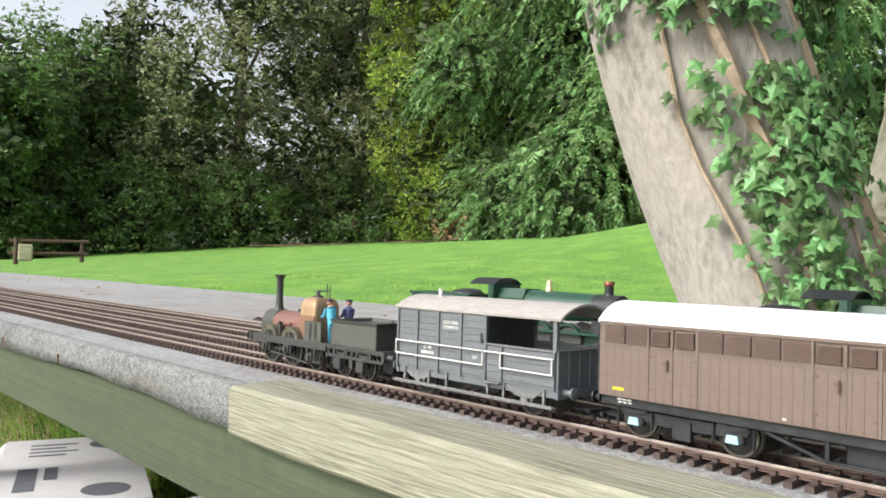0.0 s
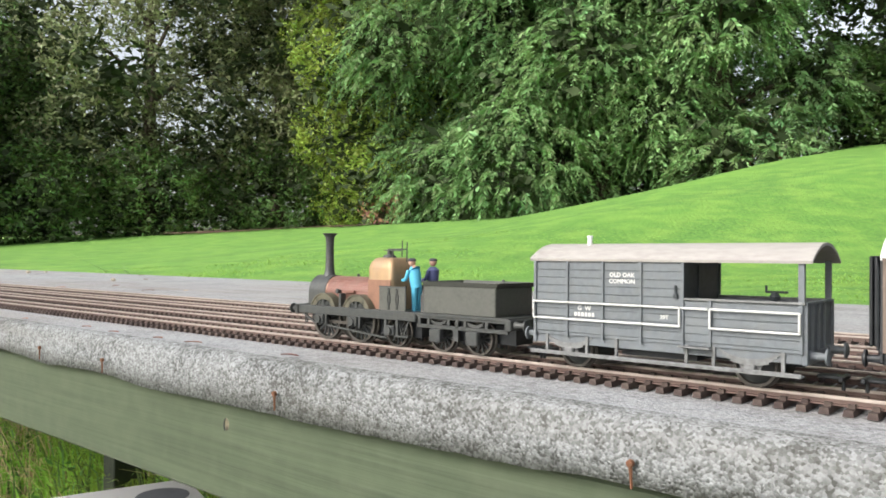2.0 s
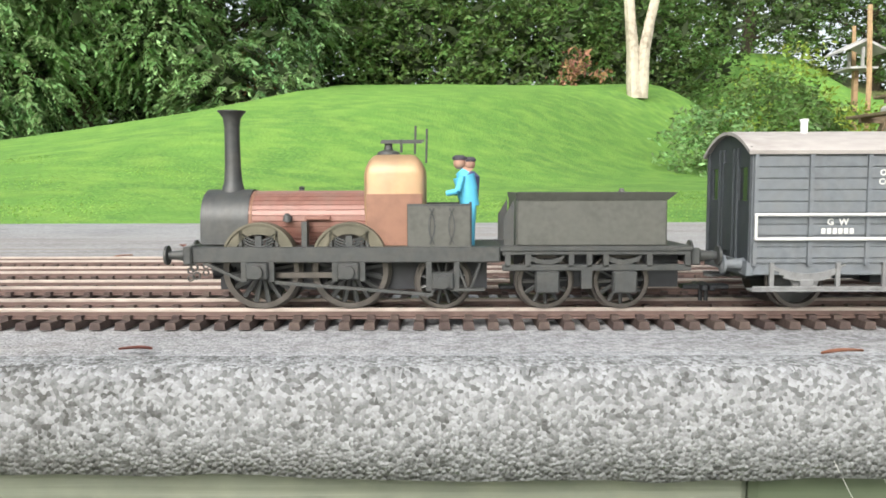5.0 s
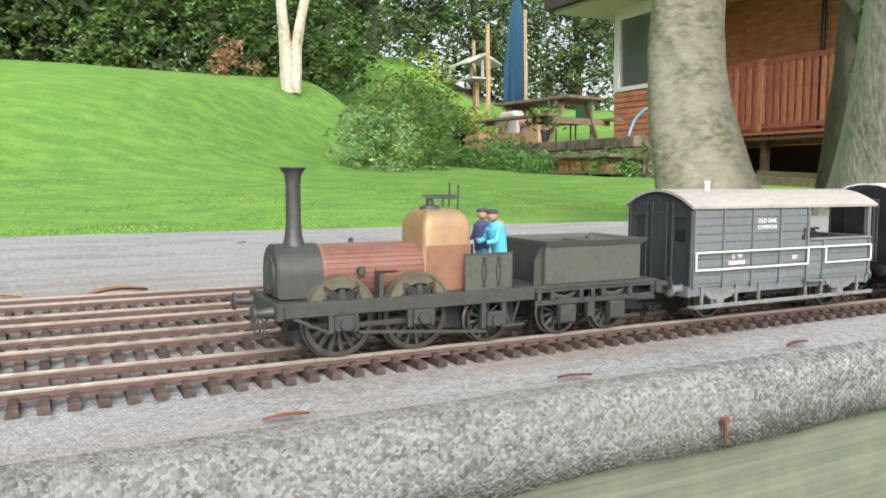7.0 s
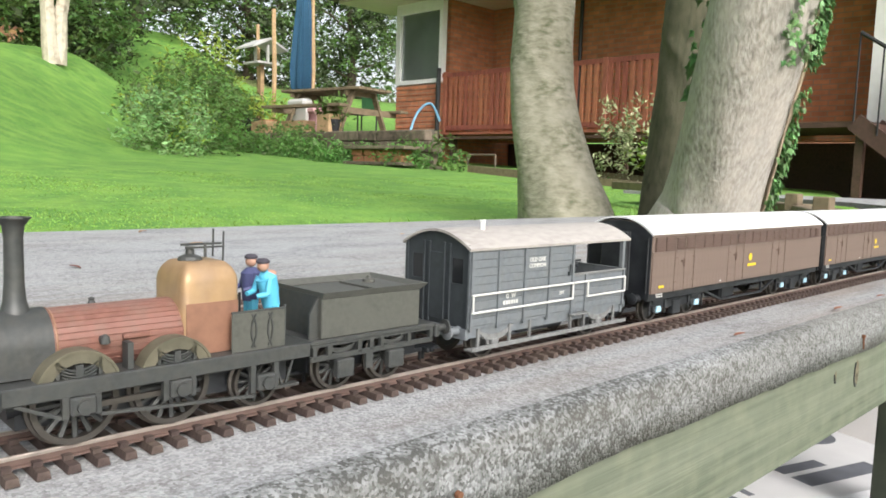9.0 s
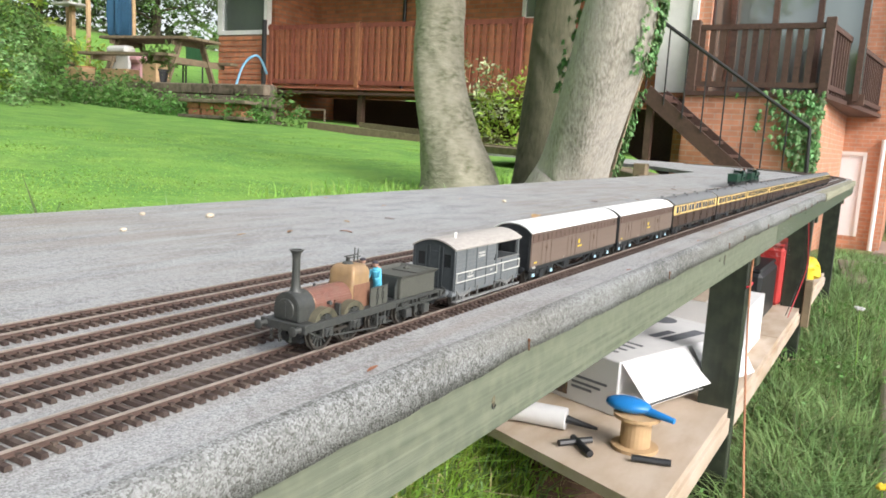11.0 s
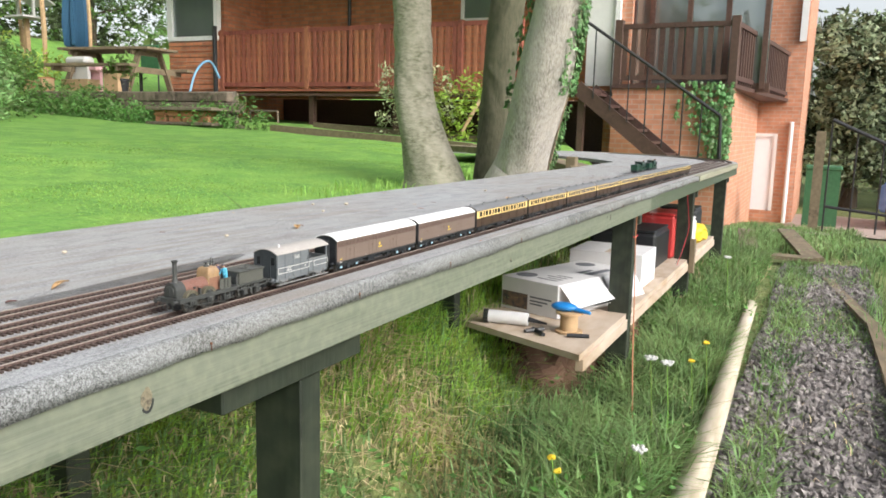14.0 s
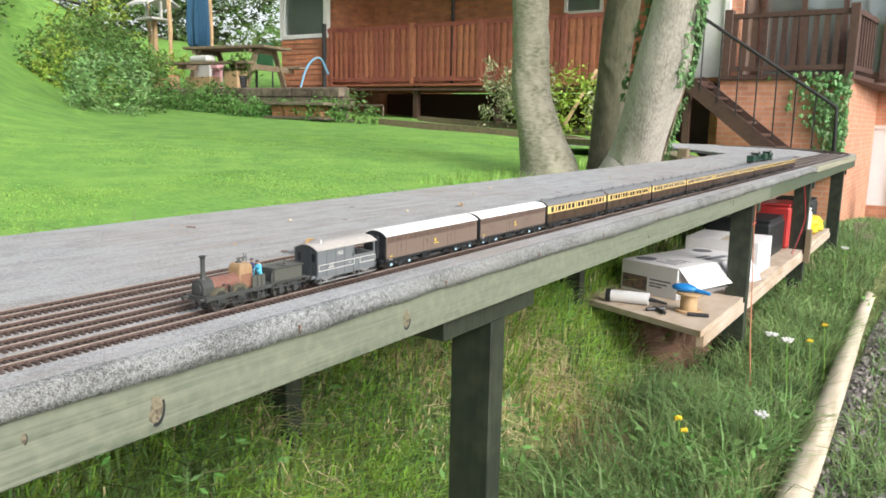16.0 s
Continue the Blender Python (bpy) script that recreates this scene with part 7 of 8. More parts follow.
# ---- the terrace beside the house ----
def build_terrace():
    tr = empty("terrace_wall", "low mossy block wall holding up the terrace", "wall", kind="structure")
    rng = random.Random(3)
    for row in range(4):
        y = 6.45 + 0.1 * (row % 2)
        while y < 12.3:
            L_ = rng.uniform(0.32, 0.55)
            bm = B()
            z0 = 0.02 + row * 0.14 + 0.005 * (y - 6.5)
            bx(bm, 4.36 + rng.uniform(0, 0.03) + 0.05 * (y - 6.5), 4.62 + 0.05 * (y - 6.5), y, y + L_ - 0.015, z0, z0 + 0.132, 0.012)
            part("block", bm, M_STONE, tr)
            y += L_
    bm = B()
    prism(bm, [(4.5, 6.5), (4.75, 12.3), (9.4, 13.5), (9.4, 11.5), (8.15, 11.5), (8.15, 10.3)], 0.10, 0.585, "z")
    tagged(part("terrace", bm, M_SLAB), "paved terrace beside the house", "terrace", kind="structure")
    # picnic table
    t = empty("picnic_table", "weathered wooden picnic table with fixed benches", "table", (5.35, 9.65, 0.585), rz=8)
    for k in range(5):
        bm = B()
        bx(bm, -0.36 + k * 0.146, -0.36 + k * 0.146 + 0.135, -0.86, 0.86, 0.66, 0.70, 0.004)
        part("tabletop_board", bm, M_PICNIC, t)
    for s in (-1, 1):
        bm = B()
        bx(bm, s * 0.58, s * 0.76, -0.86, 0.86, 0.38, 0.42, 0.004)
        part("bench", bm, M_PICNIC, t)
    for y in (-0.6, 0.6):
        for s in (-1, 1):
            bar_part("leg", (s * 0.52, y, 0.0), (s * 0.22, y, 0.66), 0.09, 0.04, M_PICNIC, t)
        bar_part("cross_bar", (-0.74, y, 0.36), (0.74, y, 0.36), 0.04, 0.09, M_PICNIC, t)
        bar_part("cross_bar", (-0.34, y + 0.05, 0.62), (0.34, y + 0.05, 0.62), 0.04, 0.07, M_PICNIC, t)
    # closed parasol
    u = empty("parasol", "closed dark blue canvas parasol on a pole", "parasol", (5.55, 10.85, 0.585))
    bm = B()
    rod(bm, (0, 0, 0), (0, 0, 2.6), 0.022, seg=10)
    rod(bm, (0, 0, 0), (0, 0, 0.06), 0.2, seg=20)
    part("pole", bm, M_TIMBERP, u)
    bm = B()
    prof = [(0.05, 0.70), (0.17, 0.80), (0.19, 1.15), (0.15, 1.7), (0.10, 2.25), (0.03, 2.55)]
    lathe(bm, prof, 24)
    for v in bm.verts:
        a = math.atan2(v.co.y, v.co.x)
        k = 1 + 0.22 * math.sin(a * 7)
        v.co.x *= k
        v.co.y *= k
    part("canopy", bm, M_BLUECL, u, smooth=True)
    for x, y, h, r in ((5.2, 11.2, 2.2, 0.04), (5.4, 10.35, 2.3, 0.03), (5.5, 12.2, 2.1, 0.035)):
        bm = B()
        limb(bm, [(x, y, 0.5, r), (x + 0.02, y, 0.5 + h * 0.5, r), (x, y + 0.02, 0.5 + h, r * 0.9)], 8, 0.1)
        tagged(part("wooden_pole", bm, M_TIMBERP, None), "pale wooden pole standing in the bed", "pole", group="poles in the bed")
    bt = empty("bird_table", "white bird table with a sloping roof on a post", "bird table", (5.3, 11.75, 0.55))
    bar_part("post", (0, 0, 0), (0, 0, 1.3), 0.07, 0.07, M_TIMBERP, bt)
    bm = B()
    bx(bm, -0.22, 0.22, -0.24, 0.24, 1.28, 1.31)
    part("tray", bm, M_WHITE, bt)
    bm = B()
    prism(bm, [(-0.34, 1.52), (0, 1.68), (0.34, 1.52), (0.34, 1.55), (0, 1.72), (-0.34, 1.55)], -0.3, 0.3, "y")
    for s in (-1, 1):
        bx(bm, -0.02, 0.02, s * 0.2 - 0.02, s * 0.2 + 0.02, 1.3, 1.6)
    part("roof", bm, M_WHITE, bt)
    # planters, pots, chairs, cushions
    def pot(x, y, r, h, material, plant, spread_, name="plant_pot", label="pot with a leafy plant on the terrace"):
        th = empty(name, label, "plant pot", (x, y, 0.585), "pots on the terrace")
        bm = B()
        lathe(bm, [(r * 0.75, 0), (r, h * 0.85), (r * 1.08, h * 0.86), (r * 1.08, h), (r * 0.9, h), (r * 0.85, h * 0.85)], 18)
        part("pot", bm, material, th)
        leaf_mass("leaves", [(0, 0, h + spread_ * 0.6, spread_, spread_, spread_ * 0.8)], 260, 0.045, plant, th, int(x * 31 + y * 7), -0.8)
    pot(4.85, 9.0, 0.10, 0.2, M_PLASTIC, M_LEAF, 0.12)
    pot(4.95, 10.9, 0.15, 0.24, M_TERRA, M_LEAF_Y, 0.24)
    pot(5.0, 11.5, 0.18, 0.28, M_PLASTIC, M_LEAF, 0.2)
    pot(5.1, 11.95, 0.18, 0.26, M_PLASTIC, M_LEAF, 0.18)
    for y0, y1, z1 in ((9.6, 10.2, 0.78), (8.95, 9.25, 0.86), (10.65, 11.1, 0.80)):
        bm = B()
        bx(bm, 4.72, 4.95, y0, y1, 0.586, z1, 0.006)
        tagged(part("timber_planter", bm, M_TIMBERP), "pale timber planter box on the terrace edge", "planter", group="timber planters")
    for k, (x, y, z, m_) in enumerate(((5.0, 10.1, 1.02, M_WHITE), (5.1, 9.95, 0.9, mat("pink_cushion", (0.62, 0.36, 0.38), 0.8, grain=30, blotch=5, amount=0.2)))):
        bm = B()
        bx(bm, x - 0.1, x + 0.1, y - 0.24, y + 0.24, z, z + 0.12, 0.04)
        bx(bm, x - 0.03, x + 0.03, y - 0.2, y + 0.2, 0.586, z + 0.01, 0.005)
        tagged(part("garden_cushion", bm, m_), "folded pale garden cushion on a stand", "cushion", group="cushions on the terrace")
    ch = empty("garden_chair", "dark green garden chair on the terrace", "chair", (6.2, 10.1, 0.585))
    bm = B()
    bx(bm, -0.22, 0.22, -0.22, 0.22, 0.40, 0.43, 0.01)
    part("seat", bm, M_BIN, ch)
    bm = B()
    bx(bm, 0.20, 0.23, -0.22, 0.22, 0.43, 0.88, 0.01)
    part("backrest", bm, M_BIN, ch)
    for x in (-0.2, 0.2):
        for y in (-0.2, 0.2):
            bm = B()
            rod(bm, (x, y, 0), (x, y, 0.42), 0.014, seg=8)
            part("leg", bm, M_METAL, ch)
    # brick steps
    sp = empty("brick_stack", "small stack of loose red bricks on slabs", "bricks", (4.1, 7.0, 0.13))
    for k in range(2):
        for j in range(4):
            bm = B()
            bx(bm, -0.1, 0.1, -0.48 + j * 0.24 + 0.03 * k, -0.28 + j * 0.24 + 0.03 * k, 0.04 + k * 0.075, 0.11 + k * 0.075, 0.005)
            part("brick", bm, M_TERRA, sp)
    for z in (0.0, 0.19):
        bm = B()
        bx(bm, -0.17, 0.15, -0.6, 0.55, z, z + 0.04, 0.006)
        part("slab", bm, M_STONE, sp)
    # hose
    bm = B()
    limb(bm, curve_pts([(7.9, 9.9, 1.0, 0.022), (7.7, 9.95, 1.3, 0.022), (7.5, 10.1, 1.1, 0.022), (7.3, 10.15, 0.5, 0.022), (7.2, 10.2, 0.15, 0.022)], 24), 8)
    tagged(part("garden_hose", bm, mat("blue_hose", (0.18, 0.40, 0.60), 0.4, grain=30, blotch=5, amount=0.2, bump=0), None, smooth=True), "pale blue garden hose hanging by the deck", "hose")
    # shrubs at the foot of the wall and before the deck
    for x, y, rx, ry, rz, n, m_, s_ in ((3.7, 11.5, 0.8, 0.9, 0.8, 3600, M_LEAF, 0.045), (3.2, 10.9, 0.6, 0.7, 0.5, 2000, M_LEAF_Y, 0.04), (4.25, 11.9, 0.75, 0.9, 0.75, 2600, M_LEAF, 0.045), (4.2, 9.4, 0.3, 1.2, 0.22, 1500, M_LEAF, 0.035), (4.4, 6.4, 0.25, 0.6, 0.2, 700, M_LEAF, 0.035),
                                       (4.6, 12.6, 0.8, 0.8, 1.1, 2600, M_LEAF_Y, 0.045), (1.75, 7.8, 0.45, 0.5, 0.4, 2200, M_LEAF_G, 0.03), (2.5, 8.7, 0.6, 0.6, 0.55, 3000, M_LEAF, 0.035), (6.6, 4.1, 0.4, 0.7, 0.5, 1500, M_LEAF_Y, 0.045)):
        th = empty("shrub", "leafy green shrub by the terrace wall", "shrub", group="shrubs by the terrace")
        cl = [(x, y, ground_z(x, y) + rz * 0.7, rx, ry, rz)]
        leaf_mass("leaves", cl, n, s_, m_, th, int(x * 10 + y * 100))
    vp = empty("variegated_shrub", "tall pale variegated shrub before the deck", "shrub")
    M_VARI = mat("cream_green_leaf", (0.42, 0.42, 0.26), 0.6, grain=8, blotch=3, dark=(0.12, 0.20, 0.06), amount=0.7, bump=0, per_piece=0.4)
    cols = [(6.4 + 0.15 * k % 0.3, 4.3 + 0.16 * k, 0.35 + 0.13 * (k % 3), 0.07, 0.07, 0.62) for k in range(8)] + [(6.3, 3.3 + 0.15 * k, 0.3, 0.07, 0.07, 0.5) for k in range(3)]
    leaf_mass("leaves", cols, 2100, 0.035, M_VARI, vp, 402, 0.6)
    # timber kerb before the deck, things stored beneath it
    for a, b in (((4.6, 6.0, -0.02), (4.3, 3.0, 0.0)), ((4.3, 3.0, 0.0), (4.6, 1.6, -0.02)), ((7.2, 7.2, 0.05), (6.4, 3.6, 0.03))):
        bm = B()
        beam(bm, (*a[:2], ground_z(*a[:2]) + 0.03), (*b[:2], ground_z(*b[:2]) + 0.03), 0.05, 0.10)
        tagged(part("timber_kerb", bm, M_PICNIC), "weathered timber kerb at the lawn's edge", "kerb", group="timber kerbs")
    bm = B()
    beam(bm, (7.7, 4.75, 0.0), (8.1, 4.35, 1.0), 0.05, 0.05)
    tagged(part("leaning_post", bm, M_TIMBERP), "pale timber post leaning on the deck", "post")
    fr = empty("metal_frame", "grey metal frame lying under the deck", "frame", (8.0, 8.9, 0.05))
    bm = B()
    for a, b in (((0, -0.3, 0), (0, -0.3, 0.35)), ((0, -0.3, 0.35), (0, 0.35, 0.35)), ((0, 0.35, 0.35), (0, 0.35, 0))):
        rod(bm, a, b, 0.018, seg=8)
    part("tube", bm, M_STONE, fr)


build_terrace()


def build_border():
    rng = random.Random(31)
    for k in range(9):
        y = 6.75 + k * 0.62 + rng.uniform(-0.15, 0.15)
        x = 4.18 + 0.05 * (y - 6.5) - rng.uniform(0.0, 0.2)
        z, r = ground_z(x, y), rng.uniform(0.16, 0.30)
        th = empty("border_plant", "low leafy green plant at the foot of the terrace wall", "plant", group="plants along the terrace wall")
        leaf_mass("leaves", [(x, y, z + r * 0.5, r, r * 1.5, r * 0.8), (x - 0.1, y + 0.25, z + r * 0.3, r * 0.7, r, r * 0.5)], 1500, 0.026, M_WEED, th, 300 + k)
        bm = B()
        for q in range(5):
            limb(bm, [(x + 0.03 * q - 0.06, y, z - 0.02, 0.006), (x + 0.05 * q - 0.1, y + 0.03 * q, z + r * 0.6, 0.004), (x + 0.07 * q - 0.14, y + 0.05 * q, z + r, 0.002)], 5)
        part("stem", bm, M_WEED, th)


build_border()


# ---- the drive with what stands on it ----
def build_drive():
    verts, faces = [], []
    xs, ys = np.arange(6.5, 16.1, 0.5), np.arange(-9.0, 0.01, 0.5)
    for x in xs:
        for y in ys:
            verts.append((x, y, ground_z(x, y) + 0.03))
    n = len(ys)
    faces = [(i * n + j, i * n + n + j, i * n + n + j + 1, i * n + j + 1) for i in range(len(xs) - 1) for j in range(n - 1)]
    tagged(joined("drive", verts, faces, M_DRIVE), "pale pinkish drive beside the house", "drive", kind="structure")
    car = empty("car", "blue hatchback parked on the drive", "car", (13.7, -3.1, ground_z(13.7, -3.1) + 0.03), rz=20)
    bm = B()
    prism(bm, [(-1.95, 0.28), (-1.98, 0.62), (-1.80, 0.88), (-1.05, 0.98), (-0.45, 1.42), (0.9, 1.45), (1.65, 1.02), (1.95, 0.9), (1.97, 0.3)], -0.84, 0.84, "y")
    for v in bm.verts:
        if v.co.z > 1.0:
            v.co.y *= 0.8
    bmesh.ops.bevel(bm, geom=bm.edges[:], offset=0.05, segments=2, affect="EDGES")
    body = part("body", bm, M_CAR, car, smooth=True)
    bm = B()
    prism(bm, [(-0.98, 1.0), (-0.46, 1.37), (0.85, 1.39), (1.5, 1.03)], -0.80, 0.80, "y")
    for v in bm.verts:
        if v.co.z > 1.2:
            v.co.y *= 0.86
        else:
            v.co.y *= 1.06
    part("side_window", bm, M_WINGLASS, car)
    bm = B()
    prism(bm, [(-1.09, 0.97), (-0.48, 1.41), (-0.42, 1.40), (-1.0, 0.96)], -0.62, 0.62, "y")
    part("windscreen", bm, M_WINGLASS, car)
    for s in (-1, 1):
        bm = B()
        bx(bm, -1.99, -1.90, s * 0.5 - 0.17, s * 0.5 + 0.17, 0.66, 0.80, 0.02)
        part("headlight", bm, M_UPVC, car)
        for x in (-1.25, 1.25):
            bm = B()
            lathe(bm, [(0.18, s * 0.66), (0.30, s * 0.68), (0.31, s * 0.84), (0.20, s * 0.86)], 24, (x, 0, 0.30), "y")
            w = part("wheel", bm, M_PLASTIC, car)
            bm = B()
            lathe(bm, [(0.19, s * 0.855), (0.17, s * 0.87), (0.04, s * 0.865)], 16, (x, 0, 0.30), "y")
            part("rim", bm, M_STEEL, w)
    b = empty("wheelie_bin", "green wheeled rubbish bin by the end wall", "bin", (10.4, -0.55, ground_z(10.4, -0.55) + 0.03))
    bm = B()
    prism(bm, [(-0.22, 0.05), (0.22, 0.05), (0.27, 0.95), (-0.27, 0.95)], -0.25, 0.25, "y")
    part("body", bm, M_BIN, b)
    bm = B()
    bx(bm, -0.29, 0.29, -0.27, 0.27, 0.95, 1.02, 0.02)
    part("lid", bm, M_BIN, b)
    for s in (-1, 1):
        bm = B()
        rod(bm, (0.2, s * 0.2, 0.09), (0.2, s * 0.26, 0.09), 0.09, seg=16)
        part("wheel", bm, M_PLASTIC, b)
    gt = empty("iron_railing", "black iron railing with a sloping handrail by the drive", "railing", (8.0, -0.9, ground_z(8.0, -0.9)))
    bm = B()
    rod(bm, (0, 0.30, 1.5), (0, -2.2, 0.35), 0.025, seg=8)
    rod(bm, (0, 0.30, 0.35), (0, -2.2, 0.10), 0.02, seg=8)
    part("rail", bm, M_METAL, gt)
    for k in range(9):
        bm = B()
        f = k / 8
        rod(bm, (0, 0.30 - 2.5 * f, 0.0), (0, 0.30 - 2.5 * f, 1.5 - 1.15 * f), 0.012, seg=6)
        part("upright", bm, M_METAL, gt)
    bm = B()
    bx(bm, -0.06, 0.06, 0.36, 0.48, 0, 1.35)
    part("timber_post", bm, M_PICNIC, gt)


build_drive()


def build_log_frame():
    th = empty("log_frame", "rough brown log frame with a pale cloth at the hedge", "frame", (-12.2, 3.35, ground_z(-12.2, 3.35)), rz=70)
    for x in (-0.45, 0.45):
        bm = B()
        rod(bm, (x, 0, -0.05), (x, 0, 0.36), 0.035, 0.03, 10)
        part("post", bm, M_DARKWOOD, th)
    for z in (0.32, 0.13):
        bm = B()
        rod(bm, (-0.55, 0.02, z), (0.55, -0.02, z + 0.03), 0.028, 0.024, 10)
        part("rail", bm, M_DARKWOOD, th)
    bm = B()
    bx(bm, -0.42, -0.22, -0.07, -0.04, 0.02, 0.28, 0.02)
    part("cloth", bm, M_LOG, th, "pale hanging cloth")


build_log_frame()


# ---- under the board: the shelf and what lies on it ----
def build_shelf():
    sh = empty("storage_shelf", "rough pale plywood shelf fixed between the board's legs", "shelf", kind="structure")
    for x0, x2, x1, y0, y1 in ((-1.55, -1.37, -0.30, -0.012, 0.43), (-0.295, -0.295, 1.15, -0.012, 0.43)):
        bm = B()
        prism(bm, [(x0, y0), (x1, y0), (x1, y1), (x2, y1)], -0.418, -0.400, "z")
        part("shelf_board", bm, M_PLY, sh)
    bm = B()
    bx(bm, -1.53, 1.15, -0.018, 0.004, -0.452, -0.4185, 0.001)
    part("shelf_rail", bm, M_PLY, sh)
    # peaty bank that the shelf rests on
    bm = B()
    bmesh.ops.create_icosphere(bm, subdivisions=5, radius=1, matrix=Matrix.LocRotScale((-0.72, 0.30, -0.63), None, (0.60, 0.26, 0.22)))
    for v in bm.verts:
        v.co += Vector((noise.noise(v.co * 7), noise.noise(v.co * 7 + Vector((3, 0, 0))), noise.noise(v.co * 7 + Vector((0, 3, 0))))) * 0.06 + Vector((noise.noise(v.co * 26), noise.noise(v.co * 26 + Vector((3, 0, 0))), noise.noise(v.co * 26 + Vector((0, 3, 0))))) * 0.03
        v.co.z = min(v.co.z, -0.4225)
    tagged(part("peat_bank", bm, M_EARTH), "crumbly brown earth bank below the shelf", "bank", kind="structure")

    cb = empty("cardboard_box", "white printed carton with its end flaps open", "box", (-0.945, 0.19, -0.3995), rz=-18)
    H = 0.108
    bm = B()
    bx(bm, -0.25, 0.20, -0.115, 0.115, 0.0, H, 0.002)
    body = part("body", bm, M_CARD, cb)
    # end flaps hanging open over the near side, one bent up
    for x0, x1, out, z in ((-0.245, -0.02, 0.062, 0.045), (0.0, 0.19, 0.050, 0.030)):
        bm = B()
        prism(bm, [(-0.1155, H - 0.001), (-0.1155 - out, z), (-0.1170 - out, z), (-0.1175, H - 0.003)], x0, x1, "x")
        part("flap", bm, M_CARD, body)
    bm = B()
    prism(bm, [(-0.1165, 0.006), (-0.165, 0.030), (-0.166, 0.032), (-0.1165, 0.009)], -0.24, 0.18, "x")
    part("flap", bm, M_CARD, body)
    bm = B()
    bx(bm, -0.2512, -0.2502, 0.005, 0.108, 0.010, 0.060)
    part("printed_picture", bm, M_PHOTO, body)
    for w, z in ((0.085, 0.052), (0.07, 0.040), (0.05, 0.030)):
        bm = B()
        bx(bm, -0.2512, -0.2502, -0.005 - w, -0.005, z, z + 0.005)
        part("print", bm, M_INK, body)
    for k in range(4):
        bm = B()
        bx(bm, -0.2 + 0.028 * k, -0.19 + 0.028 * k, -0.07, 0.01 - 0.02 * (k % 2), H + 0.0001, H + 0.0005)
        part("print", bm, M_INK, body)
    for y0, y1, x1 in ((-0.08, -0.05, 0.12), (-0.04, -0.02, 0.06)):
        bm = B()
        bx(bm, -0.02, x1, y0, y1, H + 0.0001, H + 0.0005)
        part("print", bm, M_INK, body)
    for cx, cy in ((-0.18, 0.065), (0.14, 0.05)):
        bm = B()
        lathe(bm, [(0.036, H + 0.0001), (0.036, H + 0.0005), (0.035, H + 0.0006)], 24, (cx, cy, 0))
        part("round_mark", bm, M_INK, body)
    b2 = empty("cardboard_box", "plain white carton on the shelf", "box", (-0.48, 0.14, -0.3995))
    bm = B()
    bx(bm, -0.13, 0.13, -0.11, 0.17, 0, 0.13, 0.001)
    part("body", bm, M_CARD, b2)
    bm = B()
    bx(bm, -0.131, 0.131, -0.005, 0.035, 0.1305, 0.1312)
    part("tape", bm, M_PLY, b2)
    # cable spool with a blue clamp on it, a sealant tube, tools, crates and pots
    sp = empty("cable_spool", "cork-coloured wooden spool standing on the shelf", "spool", (-1.34, 0.083, -0.3995))
    bm = B()
    lathe(bm, [(0.040, 0), (0.040, 0.006), (0.026, 0.007), (0.026, 0.055), (0.040, 0.056), (0.040, 0.062)], 24)
    part("reel", bm, M_TIMBERP, sp)
    cl = empty("spring_clamp", "bright blue plastic clamp on a spool", "clamp", (-1.34, 0.088, -0.337))
    bm = B()
    bmesh.ops.create_uvsphere(bm, u_segments=16, v_segments=10, radius=1, matrix=Matrix.LocRotScale((0, 0.012, 0.012), None, (0.026, 0.040, 0.013)))
    rod(bm, (0, -0.02, 0.008), (-0.01, -0.07, 0.004), 0.008, 0.005, 10)
    part("grip", bm, M_BLUEP, cl, smooth=True)
    tu = empty("sealant_tube", "white cylindrical sealant tube with a dark nozzle", "tube", (-1.36, 0.27, -0.379))
    bm = B()
    rod(bm, (0, 0.06, 0), (0.02, -0.06, 0), 0.020, seg=20)
    part("barrel", bm, M_CARD, tu, smooth=True)
    bm = B()
    rod(bm, (0.02, -0.06, 0), (0.035, -0.115, -0.01), 0.008, 0.003, 10)
    rod(bm, (0, 0.06, 0), (-0.003, 0.075, 0), 0.021, seg=20)
    part("nozzle", bm, M_PLASTIC, tu)
    for k, (x, y, dx, dy) in enumerate(((-1.43, 0.13, 0.05, 0.05), (-1.40, 0.07, 0.02, -0.06), (-1.42, 0.19, 0.05, -0.04))):
        bm = B()
        rod(bm, (x, y, -0.393), (x + dx, y + dy, -0.393), 0.006, seg=8)
        tagged(part("hand_tool", bm, M_PLASTIC), "small dark hand tool lying on the shelf", "tool", group="tools on the shelf")
    for x, y, sx, sy, sz, m_, nm in ((-0.05, 0.2, 0.16, 0.14, 0.16, M_PLASTIC, "dark plastic crate on the shelf"), (0.30, 0.18, 0.12, 0.13, 0.2, M_RED, "red plastic tub on the shelf"),
                                     (0.62, 0.15, 0.12, 0.12, 0.14, M_CARD, "grey box on the shelf"), (0.95, 0.15, 0.11, 0.1, 0.17, M_PLASTIC, "dark tool case on the shelf")):
        bm = B()
        bx(bm, x - sx, x + sx, y - sy, y + sy, -0.3995, -0.3995 + sz, 0.012)
        bx(bm, x - sx * 0.96, x + sx * 0.96, y - sy * 0.96, y + sy * 0.96, -0.3995 + sz, -0.3995 + sz + 0.012, 0.004)
        tagged(part("storage_tub", bm, m_), nm, "tub", group="tubs on the shelf")
    bm = B()
    bmesh.ops.create_icosphere(bm, subdivisions=3, radius=1, matrix=Matrix.LocRotScale((0.80, 0.04, -0.344), None, (0.09, 0.06, 0.055)))
